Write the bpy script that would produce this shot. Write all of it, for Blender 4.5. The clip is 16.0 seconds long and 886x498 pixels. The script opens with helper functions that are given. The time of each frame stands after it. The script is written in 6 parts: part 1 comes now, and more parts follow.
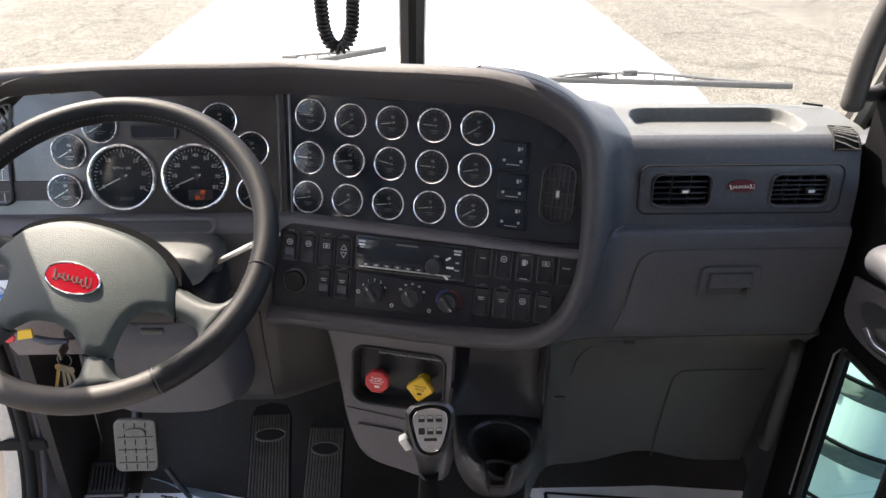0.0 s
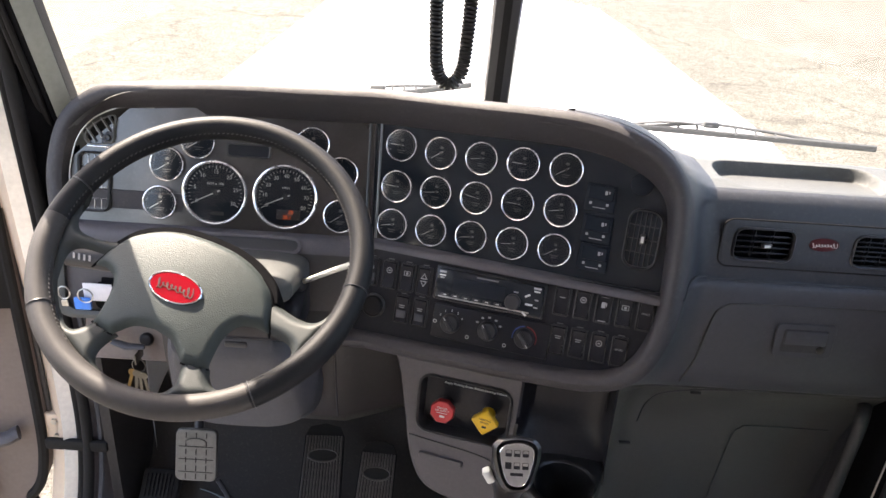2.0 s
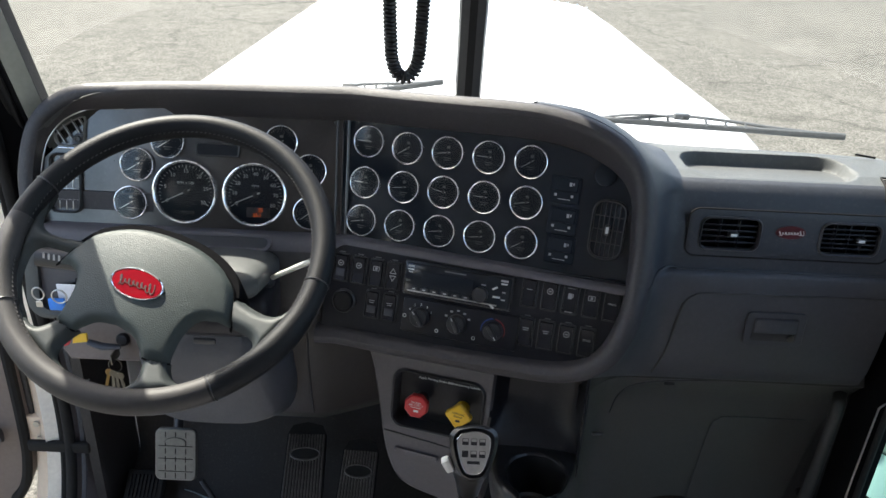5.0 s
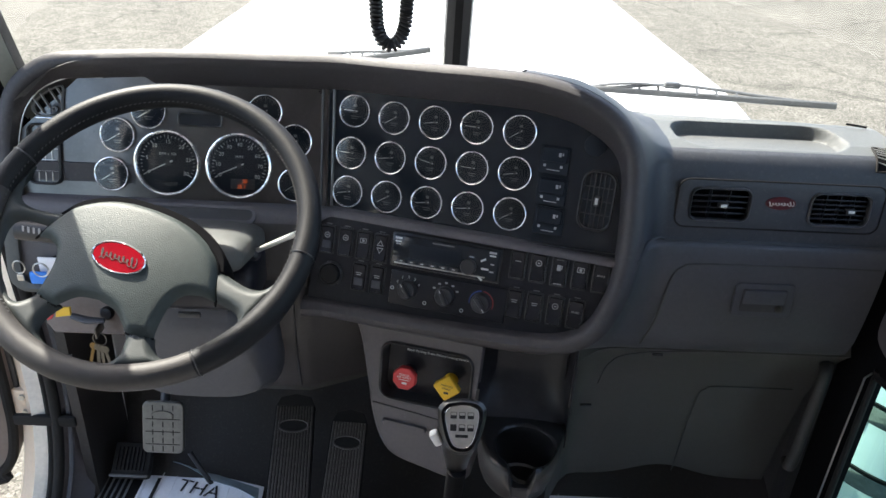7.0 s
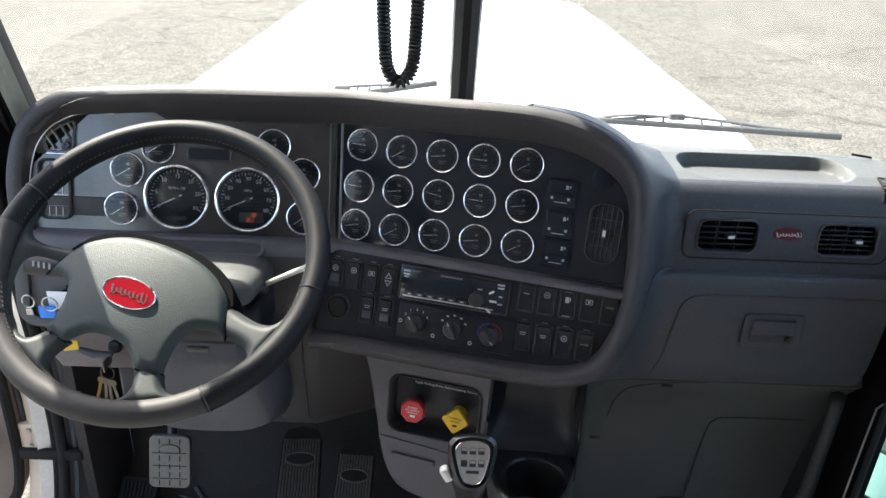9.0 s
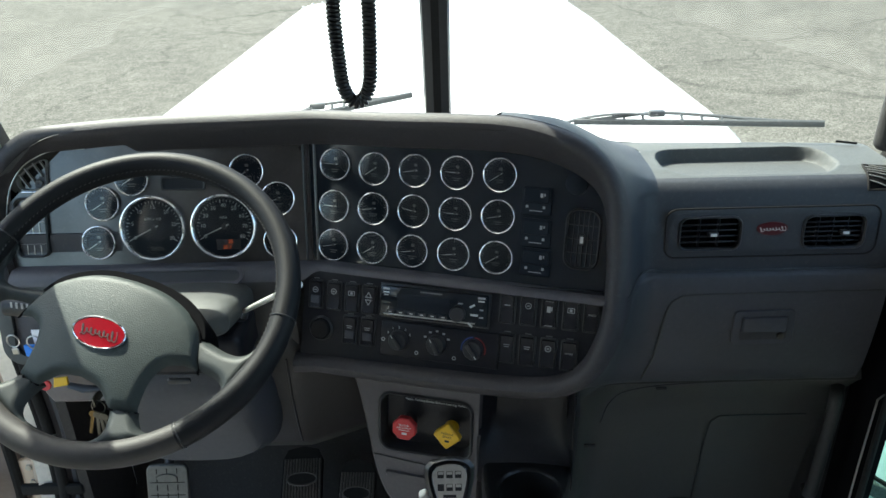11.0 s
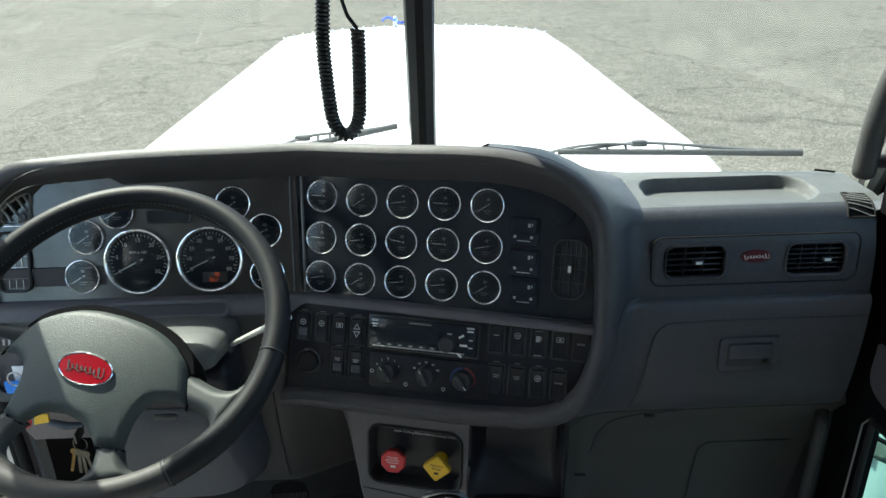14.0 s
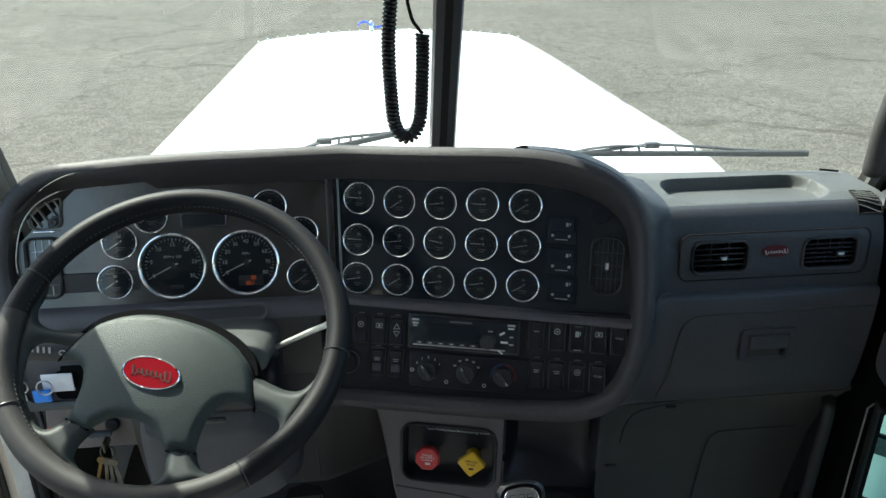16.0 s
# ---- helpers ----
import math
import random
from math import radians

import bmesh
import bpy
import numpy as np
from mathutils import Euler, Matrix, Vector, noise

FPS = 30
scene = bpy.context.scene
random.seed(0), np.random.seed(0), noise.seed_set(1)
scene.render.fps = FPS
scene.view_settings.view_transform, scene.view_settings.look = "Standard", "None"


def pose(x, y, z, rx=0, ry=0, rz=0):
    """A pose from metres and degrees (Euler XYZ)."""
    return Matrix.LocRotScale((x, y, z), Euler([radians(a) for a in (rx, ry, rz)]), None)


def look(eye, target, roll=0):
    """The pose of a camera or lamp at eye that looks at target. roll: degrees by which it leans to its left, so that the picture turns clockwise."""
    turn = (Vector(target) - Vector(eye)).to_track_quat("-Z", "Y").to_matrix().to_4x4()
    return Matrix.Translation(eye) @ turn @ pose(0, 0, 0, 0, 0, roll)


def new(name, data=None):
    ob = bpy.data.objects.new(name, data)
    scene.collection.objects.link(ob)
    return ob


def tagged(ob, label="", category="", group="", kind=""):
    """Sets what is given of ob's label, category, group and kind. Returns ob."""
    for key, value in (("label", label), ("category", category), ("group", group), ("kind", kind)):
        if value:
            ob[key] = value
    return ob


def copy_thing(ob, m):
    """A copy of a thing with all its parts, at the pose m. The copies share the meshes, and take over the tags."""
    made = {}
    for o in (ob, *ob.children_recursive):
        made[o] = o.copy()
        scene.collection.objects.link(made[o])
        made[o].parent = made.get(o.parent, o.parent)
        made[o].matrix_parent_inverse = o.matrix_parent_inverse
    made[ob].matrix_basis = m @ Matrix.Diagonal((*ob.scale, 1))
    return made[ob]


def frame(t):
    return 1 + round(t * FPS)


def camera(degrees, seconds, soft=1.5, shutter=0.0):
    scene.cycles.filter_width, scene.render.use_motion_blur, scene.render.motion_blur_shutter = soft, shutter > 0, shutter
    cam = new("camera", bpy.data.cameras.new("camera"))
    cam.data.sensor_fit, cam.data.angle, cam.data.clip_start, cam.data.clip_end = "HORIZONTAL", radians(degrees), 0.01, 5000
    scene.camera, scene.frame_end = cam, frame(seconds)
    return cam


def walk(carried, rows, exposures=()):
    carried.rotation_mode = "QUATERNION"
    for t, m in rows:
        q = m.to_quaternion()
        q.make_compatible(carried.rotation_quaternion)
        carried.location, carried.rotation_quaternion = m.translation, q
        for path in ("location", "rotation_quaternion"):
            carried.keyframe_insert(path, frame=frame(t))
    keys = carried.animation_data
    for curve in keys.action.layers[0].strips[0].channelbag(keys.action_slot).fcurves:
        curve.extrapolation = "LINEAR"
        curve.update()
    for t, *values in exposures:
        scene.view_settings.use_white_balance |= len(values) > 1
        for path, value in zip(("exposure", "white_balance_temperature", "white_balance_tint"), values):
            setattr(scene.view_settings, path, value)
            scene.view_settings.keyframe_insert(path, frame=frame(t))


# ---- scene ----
from mathutils import geometry

cam = camera(60.3, 16.0)
PATH = [
    (0, (-0.015, 0.026, 1.259), (0.08, 1.781, 0.306), 0.8),
    (0.3, (-0.021, 0.032, 1.254), (0.058, 1.786, 0.296), 0.3),
    (0.5, (-0.019, 0.035, 1.257), (0.037, 1.784, 0.288), 0.1),
    (0.7, (-0.02, 0.032, 1.255), (0.004, 1.781, 0.285), 0.7),
    (0.8, (-0.014, 0.031, 1.252), (-0.021, 1.784, 0.289), 3.1),
    (1, (-0.01, 0.019, 1.249), (-0.081, 1.779, 0.3), 6.1),
    (1.2, (-0.008, 0.015, 1.251), (-0.107, 1.772, 0.3), 7.3),
    (1.5, (-0.032, 0.017, 1.249), (-0.114, 1.779, 0.307), 6.9),
    (1.7, (-0.057, 0.018, 1.257), (-0.093, 1.785, 0.322), 6.0),
    (1.8, (-0.071, 0.013, 1.26), (-0.092, 1.791, 0.346), 5.2),
    (2, (-0.104, 0.012, 1.268), (-0.079, 1.806, 0.385), 4.0),
    (2.2, (-0.119, 0.017, 1.265), (-0.032, 1.82, 0.405), 1.7),
    (2.3, (-0.123, 0.021, 1.261), (0.008, 1.821, 0.4), 1.1),
    (2.5, (-0.109, 0.021, 1.263), (0.091, 1.816, 0.404), 0.5),
    (2.7, (-0.094, 0.017, 1.263), (0.141, 1.815, 0.418), 1.5),
    (2.8, (-0.08, 0.017, 1.268), (0.143, 1.818, 0.427), 2.2),
    (3, (-0.049, 0.013, 1.271), (0.104, 1.823, 0.434), 4.3),
    (3.3, (-0.032, 0.006, 1.269), (0.014, 1.817, 0.421), 5.9),
    (3.5, (-0.033, 0.004, 1.26), (-0.032, 1.809, 0.4), 5.5),
    (3.7, (-0.029, 0.004, 1.264), (-0.057, 1.802, 0.389), 4.6),
    (4, (-0.032, -0.001, 1.262), (-0.057, 1.8, 0.392), 3.8),
    (6.3, (-0.044, 0.008, 1.256), (-0.015, 1.783, 0.335), 2.8),
    (6.5, (-0.04, 0.011, 1.254), (0.001, 1.778, 0.319), 3.1),
    (7, (-0.04, 0.014, 1.256), (0.002, 1.777, 0.313), 3.1),
    (7.5, (-0.038, 0.012, 1.257), (-0.008, 1.782, 0.326), 3.1),
    (7.7, (-0.029, 0.014, 1.263), (0.018, 1.788, 0.34), 2.9),
    (8, (-0.027, 0.024, 1.259), (0.056, 1.8, 0.342), 2.4),
    (8.3, (-0.042, 0.014, 1.264), (0.029, 1.797, 0.359), 2.5),
    (8.5, (-0.043, 0.017, 1.264), (0.005, 1.803, 0.364), 2.5),
    (8.7, (-0.04, 0.017, 1.264), (-0.001, 1.808, 0.375), 2.5),
    (9, (-0.047, 0.016, 1.265), (-0.018, 1.811, 0.384), 2.6),
    (9.2, (-0.044, 0.018, 1.27), (-0.03, 1.815, 0.393), 2.5),
    (11.3, (0.018, 0.044, 1.281), (0.012, 1.838, 0.396), -2.0),
    (11.5, (0.015, 0.047, 1.278), (0.037, 1.839, 0.39), -1.6),
    (11.7, (0.021, 0.051, 1.28), (0.06, 1.84, 0.387), -1.5),
    (12, (0.022, 0.051, 1.277), (0.095, 1.839, 0.384), -1.1),
    (12.2, (0.031, 0.055, 1.279), (0.127, 1.844, 0.39), -1.0),
    (12.3, (0.029, 0.052, 1.283), (0.137, 1.841, 0.396), -1.2),
    (12.5, (0.033, 0.056, 1.283), (0.157, 1.847, 0.401), -1.6),
    (12.7, (0.034, 0.05, 1.283), (0.158, 1.847, 0.413), -1.9),
    (13, (0.026, 0.037, 1.294), (0.116, 1.846, 0.445), -2.5),
    (13.3, (0.022, 0.038, 1.288), (0.073, 1.856, 0.456), -2.8),
    (13.5, (0.015, 0.04, 1.291), (0.044, 1.859, 0.461), -2.7),
    (13.7, (0.009, 0.042, 1.289), (0.042, 1.863, 0.465), -2.4),
    (14, (0.0, 0.041, 1.287), (0.043, 1.865, 0.468), -1.3),
    (14.3, (-0.004, 0.043, 1.29), (0.033, 1.87, 0.477), -0.7),
    (14.5, (-0.01, 0.041, 1.293), (0.012, 1.872, 0.489), -0.7),
    (14.7, (-0.021, 0.042, 1.295), (-0.012, 1.875, 0.497), -0.6),
    (15, (-0.053, 0.039, 1.298), (-0.044, 1.878, 0.513), -0.2),
    (15.2, (-0.085, 0.036, 1.303), (-0.026, 1.879, 0.528), -0.7),
    (15.5, (-0.134, 0.036, 1.296), (0.006, 1.869, 0.509), -1.7),
    (15.7, (-0.16, 0.039, 1.294), (0.01, 1.869, 0.503), -1.5),
    (16, (-0.156, 0.024, 1.294), (0.038, 1.842, 0.483), -0.2),
]
EXPOSURES = [(0.0, 2.46, 7350, 14), (1.2, 2.64, 7600, 16), (1.9, 2.74, 7600, 16), (2.5, 2.10, 7050, 8), (3.0, 1.95, 6950, 7), (4.0, 2.0, 6750, 5), (6.5, 2.16, 6780, 7), (7.4, 2.34, 6780, 7), (9.2, 2.36, 6780, 7), (11.3, 1.82, 6500, -5), (14.0, 1.78, 6500, -5), (15.0, 1.64, 6500, -5), (16.0, 1.58, 6500, -5)]
walk(cam, [(t, look(eye, target, roll)) for t, eye, target, roll in PATH], EXPOSURES)

# ---- light ----
SUN_AZ, SUN_EL = 42.0, 50.0      # degrees to the left of straight ahead, degrees above the horizon
world = bpy.data.worlds.new("sky")
world.use_nodes = True
scene.world = world
wn = world.node_tree.nodes
sky = wn.new("ShaderNodeTexSky")
sky.sky_type, sky.sun_disc = "NISHITA", False
sky.sun_elevation, sky.sun_rotation, sky.dust_density = radians(SUN_EL), radians(-SUN_AZ), 2.5
world.node_tree.links.new(sky.outputs[0], wn["Background"].inputs[0])
wn["Background"].inputs[1].default_value = 0.15
sun = new("sun", bpy.data.lights.new("sun", "SUN"))
sun.data.energy, sun.data.angle, sun.data.color = 3.8, radians(0.53), (1.0, 0.96, 0.89)
az, el = radians(SUN_AZ), radians(SUN_EL)
TO_SUN = Vector((-math.sin(az) * math.cos(el), math.cos(az) * math.cos(el), math.sin(el)))
sun.matrix_world = look(Vector((0, 0, 0)), -TO_SUN) @ Matrix.Identity(4)
sun.location = (-4, 6, 8)

# ---- materials ----


def mat(name, color, rough=0.5, metal=0.0, grain=0.0, grain_scale=900.0, vary=0.12, vary_scale=9.0, spec=0.5, coat=0.0, kind="noise", dust=0.0):
    """A surface with colour variation at two scales, fine relief and uneven gloss."""
    m = bpy.data.materials.new(name)
    m.use_nodes = True
    nt = m.node_tree
    n, l = nt.nodes, nt.links
    p = n["Principled BSDF"]
    co = n.new("ShaderNodeTexCoord")
    big, small = n.new("ShaderNodeTexNoise"), n.new("ShaderNodeTexNoise")
    big.inputs["Scale"].default_value, big.inputs["Detail"].default_value = vary_scale, 6.0
    small.inputs["Scale"].default_value, small.inputs["Detail"].default_value = vary_scale * 14, 3.0
    for t in (big, small):
        l.new(co.outputs["Object"], t.inputs["Vector"])
    add = n.new("ShaderNodeMath")
    add.operation = "ADD"
    l.new(big.outputs["Fac"], add.inputs[0]), l.new(small.outputs["Fac"], add.inputs[1])
    ramp = n.new("ShaderNodeMapRange")
    ramp.inputs["From Min"].default_value, ramp.inputs["From Max"].default_value = 0.6, 1.4
    ramp.inputs["To Min"].default_value, ramp.inputs["To Max"].default_value = 1 - vary, 1 + vary
    l.new(add.outputs[0], ramp.inputs["Value"])
    mul = n.new("ShaderNodeVectorMath")
    mul.operation = "SCALE"
    mul.inputs[0].default_value = color
    l.new(ramp.outputs[0], mul.inputs["Scale"])
    last = mul.outputs[0]
    if dust:
        speck = n.new("ShaderNodeTexNoise")
        speck.inputs["Scale"].default_value, speck.inputs["Detail"].default_value = 160.0, 8.0
        l.new(co.outputs["Object"], speck.inputs["Vector"])
        r2 = n.new("ShaderNodeMapRange")
        r2.inputs["From Min"].default_value, r2.inputs["From Max"].default_value, r2.inputs["To Max"].default_value = 0.55, 0.8, dust
        l.new(speck.outputs["Fac"], r2.inputs["Value"])
        mx = n.new("ShaderNodeMixRGB")
        mx.inputs["Color2"].default_value = (0.42, 0.39, 0.34, 1)
        l.new(r2.outputs[0], mx.inputs["Fac"]), l.new(last, mx.inputs["Color1"])
        last = mx.outputs[0]
    l.new(last, p.inputs["Base Color"])
    rr = n.new("ShaderNodeMapRange")
    rr.inputs["To Min"].default_value, rr.inputs["To Max"].default_value = max(0.02, rough - min(0.07, 0.2 * rough)), min(1, rough + min(0.07, 0.2 * rough))
    l.new(big.outputs["Fac"], rr.inputs["Value"]), l.new(rr.outputs[0], p.inputs["Roughness"])
    p.inputs["Metallic"].default_value, p.inputs["Specular IOR Level"].default_value = metal, spec
    p.inputs["Coat Weight"].default_value, p.inputs["Coat Roughness"].default_value = coat, 0.04
    if grain:
        g = n.new("ShaderNodeTexVoronoi" if kind == "leather" else "ShaderNodeTexNoise")
        g.inputs["Scale"].default_value = grain_scale
        if kind == "leather":
            warp, bend = n.new("ShaderNodeTexNoise"), n.new("ShaderNodeVectorMath")
            warp.inputs["Scale"].default_value, warp.inputs["Detail"].default_value = grain_scale * 0.35, 3.0
            bend.operation = "MULTIPLY_ADD"
            bend.inputs[1].default_value = (1.1 / grain_scale,) * 3
            g.feature = "DISTANCE_TO_EDGE"
            l.new(co.outputs["Object"], warp.inputs["Vector"]), l.new(warp.outputs["Color"], bend.inputs[0])
            l.new(co.outputs["Object"], bend.inputs[2]), l.new(bend.outputs[0], g.inputs["Vector"])
        else:
            l.new(co.outputs["Object"], g.inputs["Vector"])
        b = n.new("ShaderNodeBump")
        b.inputs["Strength"].default_value, b.inputs["Distance"].default_value = grain, 0.0012
        l.new(g.outputs[0], b.inputs["Height"]), l.new(b.outputs[0], p.inputs["Normal"])
    return m


def glass_mat(name, tint=(1, 1, 1), rough=0.0, ior=1.45):
    """Thin glass: it lets light straight through and mirrors by its angle."""
    m = bpy.data.materials.new(name)
    m.use_nodes = True
    n, l = m.node_tree.nodes, m.node_tree.links
    n.remove(n["Principled BSDF"])
    mix, tr, gl, fr = (n.new(k) for k in ("ShaderNodeMixShader", "ShaderNodeBsdfTransparent", "ShaderNodeBsdfGlossy", "ShaderNodeFresnel"))
    tr.inputs[0].default_value = (*tint, 1)
    gl.inputs["Roughness"].default_value, fr.inputs[0].default_value = rough, ior
    l.new(fr.outputs[0], mix.inputs[0]), l.new(tr.outputs[0], mix.inputs[1]), l.new(gl.outputs[0], mix.inputs[2])
    l.new(mix.outputs[0], n["Material Output"].inputs[0])
    return m


def glow_mat(name, color, strength):
    m = bpy.data.materials.new(name)
    m.use_nodes = True
    p = m.node_tree.nodes["Principled BSDF"]
    p.inputs["Base Color"].default_value = (0.02, 0.01, 0.01, 1)
    p.inputs["Emission Color"].default_value, p.inputs["Emission Strength"].default_value = (*color, 1), strength
    return m


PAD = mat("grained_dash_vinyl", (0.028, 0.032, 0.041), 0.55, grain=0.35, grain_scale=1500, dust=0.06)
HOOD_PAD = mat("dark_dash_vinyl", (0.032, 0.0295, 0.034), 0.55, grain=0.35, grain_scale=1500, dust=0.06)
# Lighter copy of the dash vinyl; sunlight on the top is in its colour.
TOP_PAD = mat("lit_dash_vinyl", (0.062, 0.067, 0.068), 0.6, grain=0.35, grain_scale=1500, dust=0.08)
BRIGHT = mat("bright_stalk_metal", (0.78, 0.77, 0.72), 0.38, 0.6)
RIB = mat("pale_rib_plastic", (0.24, 0.24, 0.235), 0.5)
DULL_RED = mat("dull_red_enamel", (0.07, 0.006, 0.011), 0.3, coat=0.3)
GREY = mat("grey_moulded_plastic", (0.052, 0.054, 0.064), 0.5, grain=0.25, grain_scale=1800, dust=0.04)
GREY_DARK = mat("dark_grey_plastic", (0.080, 0.073, 0.080), 0.5, grain=0.25, grain_scale=1800, dust=0.05)
BLACK = mat("satin_black_plastic", (0.028, 0.028, 0.031), 0.38, grain=0.1, grain_scale=1600, dust=0.03)
SWITCH_BLACK = mat("black_switch_plastic", (0.0125, 0.0125, 0.0165), 0.36, grain=0.08, grain_scale=1600, dust=0.02, spec=0.28)
GLOSS = mat("gloss_dark_wood_veneer", (0.013, 0.009, 0.008), 0.30, vary=0.5, vary_scale=14, spec=0.85, coat=0.6, dust=0.05)
gn, gl = GLOSS.node_tree.nodes, GLOSS.node_tree.links
haze, hazed = gn.new("ShaderNodeTexNoise"), gn.new("ShaderNodeMapRange")
haze.inputs["Scale"].default_value, haze.inputs["Detail"].default_value = 11.0, 3.0
for key, value in (("From Min", 0.38), ("From Max", 0.62), ("To Min", 0.25), ("To Max", 1.0)):
    hazed.inputs[key].default_value = value
gl.new(gn["Texture Coordinate"].outputs["Object"], haze.inputs["Vector"])
gn["Principled BSDF"].inputs["Coat Roughness"].default_value = 0.28
gl.new(haze.outputs["Fac"], hazed.inputs["Value"]), gl.new(hazed.outputs[0], gn["Principled BSDF"].inputs["Coat Weight"])
MATTE = mat("matte_black_rubber", (0.017, 0.016, 0.016), 0.75, grain=0.3, grain_scale=600, dust=0.012, spec=0.15)
RUBBER = mat("ribbed_pedal_rubber", (0.090, 0.084, 0.080), 0.32, grain=0.2, grain_scale=500, dust=0.15)
CHROME = mat("chrome", (0.82, 0.83, 0.85), 0.07, 1.0, vary=0.04)
STEEL = mat("worn_steel", (0.5, 0.49, 0.47), 0.32, 1.0, grain=0.1, grain_scale=200, vary=0.2)
ALU = mat("tread_aluminium", (0.13, 0.128, 0.122), 0.45, 0.6, grain=0.2, grain_scale=300, vary=0.2)
LEATHER = mat("grained_leather", (0.040, 0.050, 0.048), 0.50, grain=0.46, grain_scale=400, kind="leather", vary=0.1, spec=0.28)
RIM_LEATHER = mat("smooth_wheel_leather", (0.0085, 0.009, 0.011), 0.55, grain=0.14, grain_scale=800, kind="leather", spec=0.22)
SPOKE_LEATHER = mat("grey_spoke_leather", (0.032, 0.037, 0.037), 0.50, grain=0.26, grain_scale=420, kind="leather", vary=0.1, spec=0.26)
SLEEVE_LEATHER = mat("stitched_sleeve_leather", (0.042, 0.039, 0.038), 0.58, grain=0.2, grain_scale=500, kind="leather", spec=0.3)
BEZEL = mat("polished_gauge_rim", (0.95, 0.95, 0.96), 0.09, 0.82, vary=0.03)
KEY_STEEL = mat("dull_key_steel", (0.11, 0.105, 0.095), 0.35, 1.0, vary=0.2)
BRASS = mat("worn_brass", (0.16, 0.11, 0.05), 0.35, 1.0, vary=0.2)
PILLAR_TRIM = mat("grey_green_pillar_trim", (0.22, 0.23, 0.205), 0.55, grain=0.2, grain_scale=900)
# Darker copy of the trim: the right pillar's shade is in its colour.
PILLAR_SHADED = mat("shaded_pillar_trim", (0.11, 0.115, 0.104), 0.6, grain=0.2, grain_scale=900)
WIPER = mat("weathered_wiper_metal", (0.045, 0.050, 0.055), 0.42, grain=0.1, grain_scale=400, dust=0.06)
HANDLE = mat("padded_handle_vinyl", (0.023, 0.022, 0.022), 0.5, grain=0.3, grain_scale=900, dust=0.04)
KICK = mat("grey_green_kick_plastic", (0.062, 0.062, 0.057), 0.5, grain=0.25, grain_scale=1800, dust=0.04)
HOLLOW = mat("dark_brown_grey_plastic", (0.034, 0.031, 0.031), 0.5, grain=0.25, grain_scale=1800, dust=0.03)
COLUMN_GREY = mat("column_grey_plastic", (0.060, 0.064, 0.064), 0.5, grain=0.2, grain_scale=1800, dust=0.03)
INK_BLACK = mat("flat_black_door_trim", (0.0075, 0.0075, 0.0085), 0.8, spec=0.02, vary=0.2)
CORD_BLACK = mat("shiny_black_cord", (0.012, 0.012, 0.013), 0.3, vary=0.1)
THREAD = mat("grey_thread", (0.05, 0.05, 0.05), 0.8)
RED_BADGE = mat("red_enamel", (0.20, 0.004, 0.010), 0.12, spec=0.3, vary=0.08)
RED = mat("red_knob_plastic", (0.50, 0.025, 0.03), 0.4, vary=0.08)
YELLOW = mat("yellow_knob_plastic", (0.72, 0.42, 0.015), 0.4, vary=0.08)
BLUE_KEY = mat("blue_key_tag", (0.03, 0.22, 0.75), 0.3)
WHITE_INK = mat("white_print", (0.62, 0.63, 0.62), 0.6)
DIM_INK = mat("grey_print", (0.36, 0.36, 0.36), 0.6)
BLACK_INK = mat("black_print", (0.012, 0.012, 0.014), 0.6)
RED_INK = mat("red_print", (0.26, 0.03, 0.03), 0.6)
BLUE_INK = mat("blue_print", (0.03, 0.07, 0.25), 0.6)
DIAL = mat("black_dial", (0.014, 0.018, 0.025), 0.5, spec=0.12)
PANEL_BLACK = mat("black_gauge_panel", (0.011, 0.0145, 0.020), 0.12, vary=0.06, vary_scale=12, spec=0.5)
NEEDLE = mat("white_needle", (0.65, 0.65, 0.63), 0.5)
PAPER = mat("white_paper_mat", (0.86, 0.85, 0.88), 0.75, grain=0.2, grain_scale=200, vary=0.06)
PAPER_BLUE = mat("blue_green_paper_edge", (0.30, 0.38, 0.42), 0.7)
CARPET = mat("black_floor_rubber", (0.024, 0.020, 0.019), 0.7, grain=0.6, grain_scale=400, dust=0.06)
WHITE_PAINT = mat("white_truck_paint", (0.80, 0.81, 0.82), 0.18, coat=0.5, vary=0.03)
CREAM_PAINT = mat("cream_painted_jamb", (0.66, 0.52, 0.40), 0.35, vary=0.08)
BEIGE = mat("taupe_door_vinyl", (0.150, 0.118, 0.105), 0.5, grain=0.3, grain_scale=1200, dust=0.05)
# Unseen rear wall and floor, kept pale to bounce light forward.
REAR_LINER = mat("pale_bounce_lining", (0.62, 0.61, 0.63), 0.9, grain=0.3, grain_scale=500)
FAINT_INK = mat("faint_print", (0.14, 0.14, 0.14), 0.6)
# Pale so the unseen roof and side walls bounce light into the cab.
HEADLINER = mat("pale_headliner", (0.70, 0.70, 0.72), 0.9, grain=0.3, grain_scale=500)
BLUE_PAINT = mat("blue_painted_body", (0.10, 0.16, 0.60), 0.25, coat=0.4, vary=0.05)
DISPLAY = glow_mat("orange_odometer_glow", (1.0, 0.16, 0.03), 0.12)
GLASS = glass_mat("window_glass", (0.97, 0.985, 0.98))
PEEP_GLASS = glass_mat("green_tinted_glass", (0.34, 0.62, 0.58))
GAUGE_GLASS = glass_mat("gauge_glass", (1, 1, 1), 0.11, 1.55)


